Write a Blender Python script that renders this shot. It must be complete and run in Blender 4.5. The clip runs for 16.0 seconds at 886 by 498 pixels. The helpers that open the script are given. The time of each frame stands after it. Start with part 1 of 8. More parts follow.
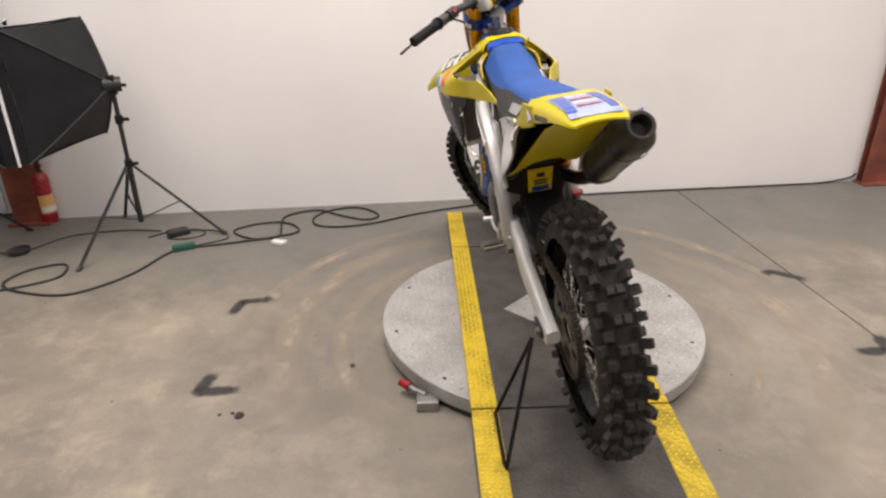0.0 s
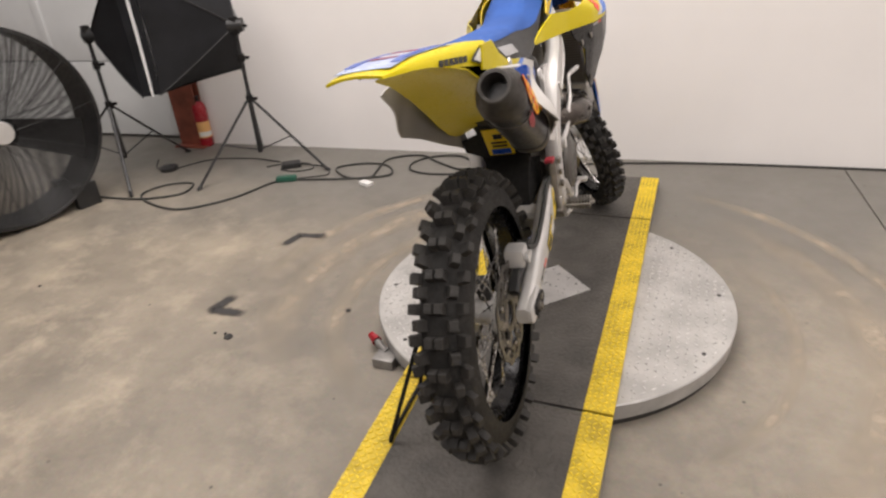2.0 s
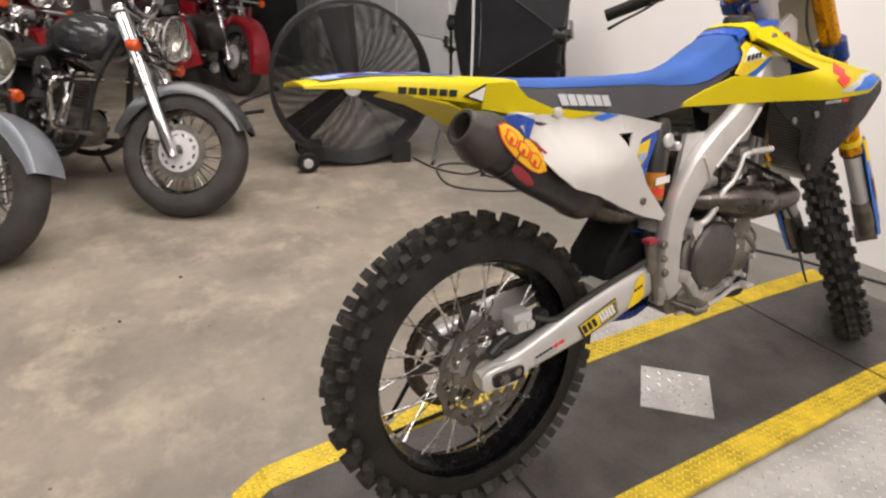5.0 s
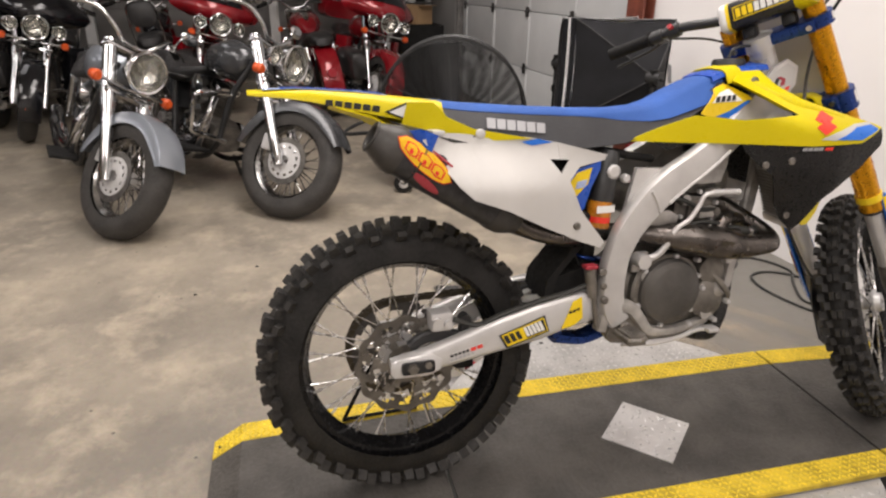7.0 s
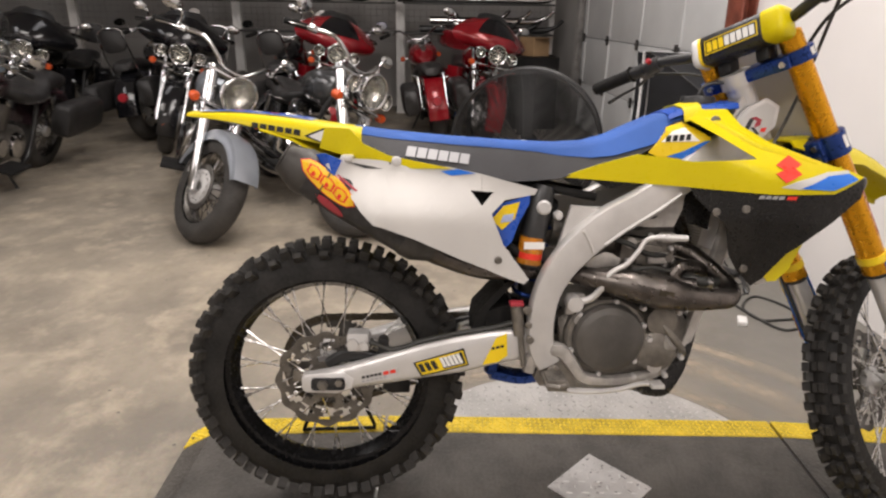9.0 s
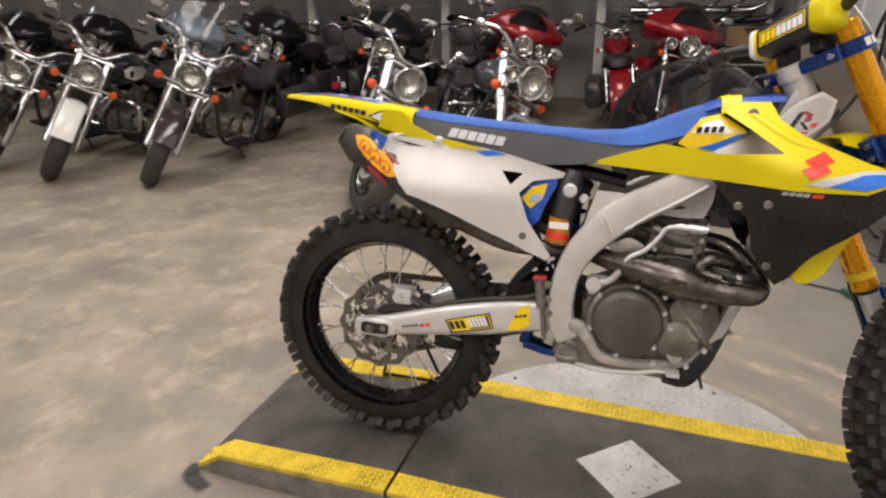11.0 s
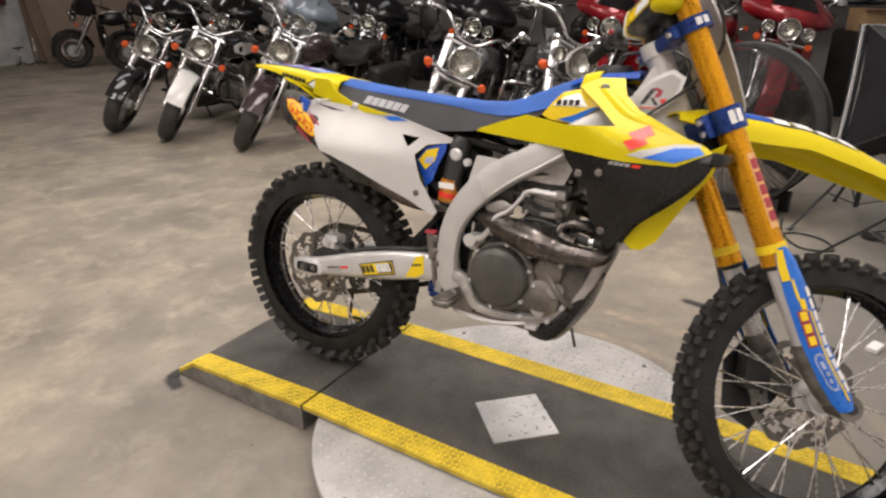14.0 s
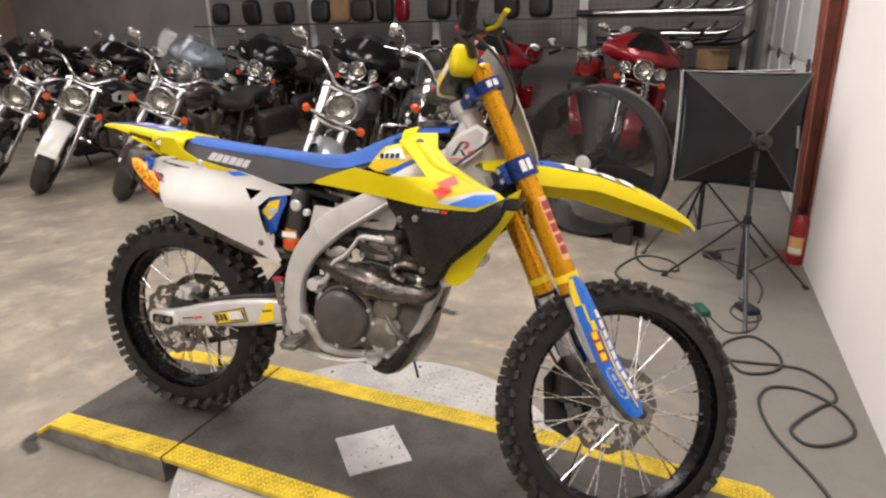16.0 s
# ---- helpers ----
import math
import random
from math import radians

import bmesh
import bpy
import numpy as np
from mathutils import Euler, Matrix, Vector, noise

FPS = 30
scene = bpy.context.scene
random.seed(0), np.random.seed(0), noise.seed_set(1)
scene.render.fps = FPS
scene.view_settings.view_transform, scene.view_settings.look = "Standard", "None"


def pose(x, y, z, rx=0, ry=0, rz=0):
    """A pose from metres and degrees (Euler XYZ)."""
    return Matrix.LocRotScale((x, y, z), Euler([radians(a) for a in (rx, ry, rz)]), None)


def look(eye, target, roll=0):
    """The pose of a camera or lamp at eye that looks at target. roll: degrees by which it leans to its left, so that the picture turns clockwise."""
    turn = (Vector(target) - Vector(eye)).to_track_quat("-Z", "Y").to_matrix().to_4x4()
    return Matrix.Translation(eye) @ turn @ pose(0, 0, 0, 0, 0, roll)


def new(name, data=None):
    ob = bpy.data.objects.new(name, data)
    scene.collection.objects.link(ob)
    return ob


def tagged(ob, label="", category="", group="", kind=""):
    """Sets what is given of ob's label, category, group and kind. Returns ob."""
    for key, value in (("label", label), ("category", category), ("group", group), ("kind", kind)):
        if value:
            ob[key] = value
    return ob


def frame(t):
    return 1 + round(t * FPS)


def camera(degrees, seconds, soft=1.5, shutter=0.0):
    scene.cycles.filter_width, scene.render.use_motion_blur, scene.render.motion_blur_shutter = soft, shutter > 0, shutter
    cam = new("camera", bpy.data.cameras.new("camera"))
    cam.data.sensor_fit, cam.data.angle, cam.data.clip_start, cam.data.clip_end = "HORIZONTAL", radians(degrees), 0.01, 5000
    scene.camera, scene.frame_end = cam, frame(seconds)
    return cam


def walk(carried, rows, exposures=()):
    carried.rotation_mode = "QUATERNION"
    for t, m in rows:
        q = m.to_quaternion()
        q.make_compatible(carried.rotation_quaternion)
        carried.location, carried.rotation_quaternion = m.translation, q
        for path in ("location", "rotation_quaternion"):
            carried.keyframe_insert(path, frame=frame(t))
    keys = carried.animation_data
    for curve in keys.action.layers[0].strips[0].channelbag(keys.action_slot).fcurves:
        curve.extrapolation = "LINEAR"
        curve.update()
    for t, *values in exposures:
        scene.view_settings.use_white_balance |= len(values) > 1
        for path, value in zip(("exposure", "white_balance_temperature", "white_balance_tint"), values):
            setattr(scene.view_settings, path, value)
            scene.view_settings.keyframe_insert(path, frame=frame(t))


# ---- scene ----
cam = camera(69.5, 16.0, soft=2.3, shutter=0.4)
PATH = [
    (0, (-0.433, -2.097, 1.312), (-0.375, -0.274, 0.491), -0.7),
    (0.5, (-0.21, -2.092, 1.298), (-0.316, -0.289, 0.437), -1.7),
    (1, (-0.056, -2.002, 1.285), (-0.347, -0.234, 0.396), -2.8),
    (1.5, (0.115, -1.917, 1.286), (-0.347, -0.202, 0.365), -3.4),
    (2, (0.375, -1.857, 1.277), (-0.292, -0.225, 0.333), -4.1),
    (2.5, (0.534, -1.788, 1.278), (-0.327, -0.26, 0.316), -3.8),
    (3, (0.624, -1.656, 1.272), (-0.426, -0.243, 0.322), -2.8),
    (3.5, (0.715, -1.554, 1.257), (-0.516, -0.296, 0.308), -2.1),
    (4, (0.814, -1.444, 1.269), (-0.563, -0.338, 0.331), -1.4),
    (4.5, (0.881, -1.367, 1.272), (-0.596, -0.371, 0.365), -0.2),
    (6.8, (1.266, -0.943, 1.287), (-0.512, -0.472, 0.5), 0.7),
    (7, (1.292, -0.9, 1.273), (-0.498, -0.461, 0.495), 1.0),
    (7.5, (1.342, -0.784, 1.272), (-0.479, -0.452, 0.515), 1.2),
    (8, (1.322, -0.619, 1.28), (-0.526, -0.361, 0.559), 1.8),
    (8.5, (1.333, -0.523, 1.281), (-0.531, -0.376, 0.57), 1.6),
    (8.7, (1.348, -0.476, 1.279), (-0.52, -0.386, 0.572), 1.3),
    (10.8, (1.447, -0.019, 1.301), (-0.332, -0.589, 0.585), -0.5),
    (11, (1.478, 0.034, 1.295), (-0.274, -0.604, 0.57), -0.7),
    (11.5, (1.499, 0.155, 1.313), (-0.193, -0.621, 0.582), -1.3),
    (12, (1.416, 0.27, 1.315), (-0.208, -0.628, 0.57), -1.8),
    (12.5, (1.368, 0.378, 1.3), (-0.208, -0.599, 0.55), -2.0),
    (13, (1.391, 0.469, 1.289), (-0.16, -0.554, 0.548), -2.0),
    (13.5, (1.418, 0.601, 1.285), (-0.115, -0.435, 0.524), -1.8),
    (14, (1.416, 0.688, 1.291), (-0.136, -0.314, 0.523), -1.0),
    (14.5, (1.38, 0.768, 1.313), (-0.214, -0.192, 0.578), -0.1),
    (15, (1.368, 0.848, 1.326), (-0.264, -0.075, 0.629), 0.1),
    (15.5, (1.377, 0.903, 1.345), (-0.303, 0.05, 0.677), -0.2),
    (16, (1.418, 0.928, 1.356), (-0.293, 0.142, 0.683), -1.3),
]
walk(cam, [(t, look(eye, target, roll)) for t, eye, target, roll in PATH], [(0, -0.04), (1.5, -0.02), (3.0, 0.02), (4.5, 0.05), (7.5, 0.04), (12.5, 0.03), (14.5, 0.10), (16, 0.22)])

# ---- light: a windowless workshop lit by white tube lamps under the ceiling, plus added fill ----
world = bpy.data.worlds.new("World")
scene.world = world
world.use_nodes = True
world.node_tree.nodes["Background"].inputs[0].default_value = (1.0, 0.96, 0.92, 1)
world.node_tree.nodes["Background"].inputs[1].default_value = 0.02


def tube_or_fill(x, y, z, sx, sy, watts, col=(1.0, 0.925, 0.89), turn=0):
    data = bpy.data.lights.new("tube_or_fill", "AREA")
    data.shape, data.size, data.size_y, data.energy, data.color = "RECTANGLE", sx, sy, watts, col
    ob = new("tube_or_fill", data)
    ob.matrix_world = pose(x, y, z, 0, 0, turn)
    return ob


LAMP_Z = 3.6
tube_or_fill(-0.7, -0.05, LAMP_Z, 2.4, 1.2, 95)
tube_or_fill(2.4, 0.45, LAMP_Z, 2.4, 1.2, 58)
tube_or_fill(-2.4, -0.7, LAMP_Z, 2.4, 0.9, 54)
tube_or_fill(-0.9, -3.6, LAMP_Z, 2.4, 1.2, 61)
# two unseen lamps added on the east side as fill for side faces
tube_or_fill(3.4, -2.2, LAMP_Z, 2.4, 1.2, 97)
tube_or_fill(3.2, -5.6, LAMP_Z, 2.4, 1.2, 52)
tube_or_fill(-2.4, -5.0, LAMP_Z, 2.4, 0.5, 18, (1.0, 0.965, 0.985))
tube_or_fill(-5.2, -3.0, LAMP_Z, 2.4, 0.5, 9, (1.0, 0.965, 0.985))
tube_or_fill(-4.2, -9.0, LAMP_Z, 2.4, 0.5, 36, (1.0, 0.965, 0.985))

# ---- materials ----
def mat(name, col, rough=0.5, metal=0.0, var=0.12, scale=6.0, fine=90.0, bump=0.05, coat=0.0, rvar=0.12, spec=0.5):
    """A surface with variation at two scales and fine relief. col: linear base colour."""
    m = bpy.data.materials.new(name)
    m.use_nodes = True
    nt = m.node_tree
    b = nt.nodes["Principled BSDF"]
    tc = nt.nodes.new("ShaderNodeTexCoord")
    big = nt.nodes.new("ShaderNodeTexNoise")
    big.inputs["Scale"].default_value, big.inputs["Detail"].default_value = scale, 5
    small = nt.nodes.new("ShaderNodeTexNoise")
    small.inputs["Scale"].default_value, small.inputs["Detail"].default_value = fine, 3
    for n in (big, small):
        nt.links.new(tc.outputs["Object"], n.inputs["Vector"])
    mix = nt.nodes.new("ShaderNodeMix")
    mix.data_type = "RGBA"
    mix.inputs["A"].default_value = (*[max(0, c * (1 - var)) for c in col], 1)
    mix.inputs["B"].default_value = (*[min(1, c * (1 + var)) for c in col], 1)
    mr = nt.nodes.new("ShaderNodeMapRange")
    mr.inputs[1].default_value, mr.inputs[2].default_value = 0.35, 0.65
    nt.links.new(big.outputs["Fac"], mr.inputs[0])
    nt.links.new(mr.outputs[0], mix.inputs["Factor"])
    nt.links.new(mix.outputs["Result"], b.inputs["Base Color"])
    rr = nt.nodes.new("ShaderNodeMapRange")
    rr.inputs[1].default_value, rr.inputs[2].default_value = 0.3, 0.7
    rr.inputs[3].default_value, rr.inputs[4].default_value = max(0.02, rough - rvar), min(1, rough + rvar)
    nt.links.new(small.outputs["Fac"], rr.inputs[0])
    nt.links.new(rr.outputs[0], b.inputs["Roughness"])
    if bump:
        bp = nt.nodes.new("ShaderNodeBump")
        bp.inputs["Strength"].default_value, bp.inputs["Distance"].default_value = bump, 0.01
        nt.links.new(small.outputs["Fac"], bp.inputs["Height"])
        nt.links.new(bp.outputs[0], b.inputs["Normal"])
    b.inputs["Metallic"].default_value = metal
    b.inputs["Coat Weight"].default_value = coat
    b.inputs["Coat Roughness"].default_value = 0.08
    b.inputs["Specular IOR Level"].default_value = spec
    return m


def glass(name, tint=(1, 1, 1), rough=0.02):
    m = bpy.data.materials.new(name)
    m.use_nodes = True
    b = m.node_tree.nodes["Principled BSDF"]
    b.inputs["Base Color"].default_value = (*tint, 1)
    b.inputs["Roughness"].default_value = rough
    b.inputs["Transmission Weight"].default_value = 1
    b.inputs["IOR"].default_value = 1.3
    return m


def concrete(name):
    """Worn workshop floor: warm grey, blotched, with scuffs, pale dust and dark spots."""
    m = bpy.data.materials.new(name)
    m.use_nodes = True
    nt = m.node_tree
    N, L = nt.nodes.new, nt.links.new
    b = nt.nodes["Principled BSDF"]
    tc = N("ShaderNodeTexCoord")

    def noise_at(scale, detail=6, rough=0.6, dist=0.0):
        n = N("ShaderNodeTexNoise")
        n.inputs["Scale"].default_value, n.inputs["Detail"].default_value = scale, detail
        n.inputs["Roughness"].default_value, n.inputs["Distortion"].default_value = rough, dist
        L(tc.outputs["Object"], n.inputs["Vector"])
        return n

    def ramp(src, lo, hi):
        r = N("ShaderNodeMapRange")
        r.inputs[1].default_value, r.inputs[2].default_value = lo, hi
        L(src, r.inputs[0])
        return r.outputs[0]

    def blend(fac, a, c, kind="MIX"):
        x = N("ShaderNodeMix")
        x.data_type, x.blend_type = "RGBA", kind
        for sock, v in (("Factor", fac), ("A", a), ("B", c)):
            if isinstance(v, (tuple, float, int)):
                x.inputs[sock].default_value = (*v, 1) if isinstance(v, tuple) else v
            else:
                L(v, x.inputs[sock])
        return x.outputs["Result"]

    base = blend(ramp(noise_at(1.6, 9, 0.62, 0.0).outputs["Fac"], 0.36, 0.66), (0.192, 0.168, 0.136), (0.326, 0.282, 0.220))
    base = blend(ramp(noise_at(4.2, 10, 0.70, 0.15).outputs["Fac"], 0.49, 0.70), base, (0.410, 0.349, 0.266))
    # base turns cooler and darker towards the painted wall
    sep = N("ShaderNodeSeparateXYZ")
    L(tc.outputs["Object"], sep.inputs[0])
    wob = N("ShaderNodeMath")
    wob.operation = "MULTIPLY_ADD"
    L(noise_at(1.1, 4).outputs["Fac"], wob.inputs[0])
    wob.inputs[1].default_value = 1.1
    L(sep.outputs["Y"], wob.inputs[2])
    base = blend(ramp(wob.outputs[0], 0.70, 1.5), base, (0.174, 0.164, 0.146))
    dark = ramp(noise_at(2.3, 10, 0.70, 0.1).outputs["Fac"], 0.53, 0.72)
    # grey trodden dirt round the turntable
    flat = N("ShaderNodeVectorMath")
    flat.operation = "LENGTH"
    L(tc.outputs["Object"], flat.inputs[0])
    near = N("ShaderNodeMath")
    near.operation = "MULTIPLY_ADD"
    L(noise_at(1.7, 6).outputs["Fac"], near.inputs[0])
    near.inputs[1].default_value = 0.9
    L(flat.outputs["Value"], near.inputs[2])
    worn = N("ShaderNodeMath")
    worn.operation = "MULTIPLY"
    L(ramp(near.outputs[0], 2.1, 1.2), worn.inputs[0])
    worn.inputs[1].default_value = 0.5
    base = blend(worn.outputs[0], base, (0.178, 0.165, 0.146))
    mid = ramp(noise_at(11, 8, 0.7, 0.0).outputs["Fac"], 0.50, 0.66)
    soil = N("ShaderNodeMath")
    soil.operation = "MULTIPLY"
    L(mid, soil.inputs[0])
    soil.inputs[1].default_value = 0.22
    base = blend(soil.outputs[0], base, (0.135, 0.118, 0.096))
    damp = N("ShaderNodeMath")
    damp.operation = "MULTIPLY"
    L(dark, damp.inputs[0])
    damp.inputs[1].default_value = 0.34
    base = blend(damp.outputs[0], base, (0.10, 0.088, 0.072))
    spots = N("ShaderNodeTexVoronoi")
    spots.inputs["Scale"].default_value = 7
    L(tc.outputs["Object"], spots.inputs["Vector"])
    base = blend(ramp(spots.outputs["Distance"], 0.045, 0.03), base, (0.11, 0.10, 0.085))
    base = blend(0.22, base, noise_at(70, 6, 0.75).outputs["Color"], "SOFT_LIGHT")
    L(base, b.inputs["Base Color"])
    r = N("ShaderNodeMapRange")
    r.inputs[1].default_value, r.inputs[2].default_value, r.inputs[3].default_value, r.inputs[4].default_value = 0.3, 0.7, 0.42, 0.75
    L(noise_at(3.0).outputs["Fac"], r.inputs[0])
    L(r.outputs[0], b.inputs["Roughness"])
    bp = N("ShaderNodeBump")
    bp.inputs["Strength"].default_value, bp.inputs["Distance"].default_value = 0.25, 0.004
    L(noise_at(55, 6).outputs["Fac"], bp.inputs["Height"])
    L(bp.outputs[0], b.inputs["Normal"])
    return m


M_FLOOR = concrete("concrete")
M_WALL = mat("painted wall", (0.82, 0.795, 0.78), 0.75, var=0.035, scale=1.2, fine=220, bump=0.04, spec=0.2)
M_TAN = mat("tan wall", (0.42, 0.33, 0.26), 0.7, var=0.06, scale=1.5, bump=0.05)
M_BACK = mat("back wall", (0.36, 0.35, 0.335), 0.7, var=0.1, scale=1.5)
M_CEIL = mat("ceiling", (0.74, 0.73, 0.71), 0.8, var=0.05, scale=1)
M_DOOR = mat("door panel", (0.62, 0.63, 0.63), 0.5, var=0.06, scale=2.5, bump=0.06)
M_RED_STEEL = mat("red oxide steel", (0.205, 0.058, 0.036), 0.55, var=0.3, scale=9, bump=0.12)
M_YELLOW_FLOOR = mat("worn yellow paint", (0.80, 0.60, 0.035), 0.5, var=0.15, scale=40, fine=60, bump=0.15)
M_YELLOW_DIRTY = mat("dirty yellow paint", (0.55, 0.40, 0.030), 0.6, var=0.30, scale=14, fine=70, bump=0.15)
# disc ground darker than its lozenges: the relief's highlights put into colour
M_ALU_DISC = mat("darker aluminium ground plate", (0.45, 0.44, 0.425), 0.42, 0.35, var=0.16, scale=9, bump=0.08)
M_ALU_SHINY = mat("rubbed bright aluminium", (0.60, 0.59, 0.58), 0.36, 0.55, var=0.14, scale=9, fine=60, bump=0.04, rvar=0.12)
M_MAT = mat("black rubber mat", (0.070, 0.064, 0.057), 0.66, var=0.28, scale=9, fine=90, bump=0.55)
M_ALU_PLATE = mat("aluminium tread plate", (0.60, 0.59, 0.575), 0.32, 0.5, var=0.14, scale=11, bump=0.1)
M_EDGE_STEEL = mat("dull steel edge", (0.30, 0.29, 0.28), 0.5, 0.8, var=0.25, scale=14, bump=0.2)
M_DARK_STEEL = mat("dark steel", (0.06, 0.058, 0.055), 0.5, 0.6, var=0.3, scale=12, bump=0.1)
M_BLACK = mat("black plastic", (0.019, 0.019, 0.0195), 0.42, var=0.25, scale=9, bump=0.06)
M_BLACK_MATT = mat("matt black", (0.012, 0.0115, 0.011), 0.75, var=0.3, scale=9, bump=0.1, spec=0.2)
M_CABLE = mat("cable rubber", (0.030, 0.030, 0.027), 0.55, var=0.2, scale=20)
M_SOOT = mat("black floor paint", (0.035, 0.034, 0.032), 0.8, var=0.5, scale=18, bump=0.1)
M_CHROME = mat("chrome", (0.57, 0.57, 0.575), 0.09, 1.0, var=0.06, scale=10, bump=0.0, rvar=0.05)
M_WHITE = mat("white plastic", (0.76, 0.75, 0.73), 0.34, var=0.04, scale=7, bump=0.02)
M_FABRIC = mat("black softbox cloth", (0.010, 0.0105, 0.0125), 0.62, var=0.3, scale=7, fine=260, bump=0.15, spec=0.25)
M_DIFFUSER = mat("white diffuser cloth", (0.78, 0.78, 0.79), 0.8, var=0.03, scale=5, bump=0.1)
M_RED_PAINT = mat("red enamel", (0.33, 0.012, 0.022), 0.3, var=0.12, scale=9, bump=0.02, coat=0.4)
M_CARD = mat("cardboard", (0.36, 0.23, 0.12), 0.85, var=0.12, scale=9, bump=0.1)
M_BOARD = mat("brown board", (0.20, 0.145, 0.10), 0.7, var=0.15, scale=4, fine=60, bump=0.1)
M_SHEET = mat("scuffed pale sheet", (0.50, 0.50, 0.49), 0.6, var=0.22, scale=3.5, fine=40, bump=0.08)
M_MAROON = mat("maroon cloth", (0.060, 0.010, 0.018), 0.8, var=0.3, scale=9, fine=160, bump=0.2)
M_GREEN = mat("green plastic", (0.015, 0.085, 0.055), 0.5, var=0.2)


# ---- mesh tools ----
def part(name, bm, material, parent=None, label="", smooth=35, m=None):
    """Links a bmesh as one mesh object; edges sharper than smooth degrees stay crisp."""
    if m is not None:
        bm.transform(m)
    bmesh.ops.recalc_face_normals(bm, faces=bm.faces)
    lim = radians(smooth)
    for f in bm.faces:
        f.smooth = True
    for e in bm.edges:
        e.smooth = len(e.link_faces) == 2 and e.calc_face_angle(0) < lim
    me = bpy.data.meshes.new(name)
    bm.to_mesh(me)
    bm.free()
    me.materials.append(material)
    ob = new(name, me)
    if parent is not None:
        ob.parent = parent
    if label:
        ob["label"] = label
    return ob


def empty(name, m, label, category, group=""):
    ob = new(name)
    ob.empty_display_size = 0.05
    ob.matrix_world = m
    return tagged(ob, label, category, group)


def box(bm, x0, x1, y0, y1, z0, z1, bevel=0.0, m=None):
    v = [bm.verts.new(p) for p in ((x0, y0, z0), (x1, y0, z0), (x1, y1, z0), (x0, y1, z0), (x0, y0, z1), (x1, y0, z1), (x1, y1, z1), (x0, y1, z1))]
    fs = [bm.faces.new([v[i] for i in q]) for q in ((3, 2, 1, 0), (4, 5, 6, 7), (0, 1, 5, 4), (1, 2, 6, 5), (2, 3, 7, 6), (3, 0, 4, 7))]
    if bevel:
        es = list({e for f in fs for e in f.edges})
        r = bmesh.ops.bevel(bm, geom=es, offset=bevel, segments=2, affect="EDGES", profile=0.6)
        v = list({x for f in r["faces"] for x in f.verts} | {x for x in v if x.is_valid})
    if m is not None:
        bmesh.ops.transform(bm, matrix=m, verts=[x for x in v if x.is_valid])
    return bm


def B():
    return bmesh.new()


def curve_pts(pts, n=8):
    """Points of a smooth line through pts (Catmull-Rom), n to a stretch."""
    p = [Vector(q) for q in pts]
    p = [2 * p[0] - p[1]] + p + [2 * p[-1] - p[-2]]
    out = []
    for i in range(1, len(p) - 2):
        for k in range(n):
            t = k / n
            a, b, c, d = p[i - 1 : i + 3]
            out.append(0.5 * (2 * b + (c - a) * t + (2 * a - 5 * b + 4 * c - d) * t * t + (3 * b - a - 3 * c + d) * t**3))
    return out + [p[-2]]


def tube(bm, pts, r, seg=10, flat=1.0, caps=True, up=(0, 0, 1)):
    """A round (or, with flat, oval) bar along pts. r: one radius, or first and last, or one for each point."""
    pts = [Vector(p) for p in pts]
    n = len(pts)
    rs = r if isinstance(r, (list, tuple)) else (r, r)
    rings = []
    side = None
    for i, p in enumerate(pts):
        d = (pts[min(i + 1, n - 1)] - pts[max(i - 1, 0)]).normalized()
        if side is None:
            side = d.cross(Vector(up))
            if side.length < 1e-3:
                side = d.cross(Vector((1, 0, 0)))
        side = (side - d * side.dot(d)).normalized()
        nrm = side.cross(d)
        f = i / max(1, n - 1) * (len(rs) - 1)
        k = min(int(f), len(rs) - 2)
        rad = rs[k] + (rs[k + 1] - rs[k]) * (f - k)
        rings.append([bm.verts.new(p + side * rad * math.cos(a) + nrm * rad * flat * math.sin(a)) for a in (2 * math.pi * j / seg for j in range(seg))])
    skin(bm, rings, True)
    if caps:
        bm.faces.new(rings[0][::-1])
        bm.faces.new(rings[-1])
    return bm


def skin(bm, rings, closed=True):
    for a, b in zip(rings, rings[1:]):
        k = len(a)
        for j in range(k if closed else k - 1):
            bm.faces.new((a[j], a[(j + 1) % k], b[(j + 1) % k], b[j]))


def loft(bm, rings, closed=True, caps=True, thick=0.0):
    """A skin over rings of points; thick gives an open skin its thickness."""
    vs = [[bm.verts.new(p) for p in r] for r in rings]
    before = set(bm.faces)
    skin(bm, vs, closed)
    if caps and closed:
        bm.faces.new(vs[0][::-1])
        bm.faces.new(vs[-1])
    if thick:
        new_faces = [f for f in bm.faces if f not in before]
        bmesh.ops.recalc_face_normals(bm, faces=new_faces)
        bmesh.ops.solidify(bm, geom=new_faces, thickness=thick)
    return bm


def lathe(bm, profile, seg=48, axis="x", centre=(0, 0, 0), closed=False):
    """Turns (along, radius) points round an axis through centre."""
    c = Vector(centre)
    rings = []
    for a in (2 * math.pi * j / seg for j in range(seg)):
        co, si = math.cos(a), math.sin(a)
        rings.append([bm.verts.new(c + Vector({"x": (h, r * co, r * si), "y": (r * co, h, r * si), "z": (r * co, r * si, h)}[axis])) for h, r in profile])
    rings.append(rings[0])
    skin(bm, rings, closed)
    bmesh.ops.remove_doubles(bm, verts=bm.verts, dist=1e-5)
    return bm


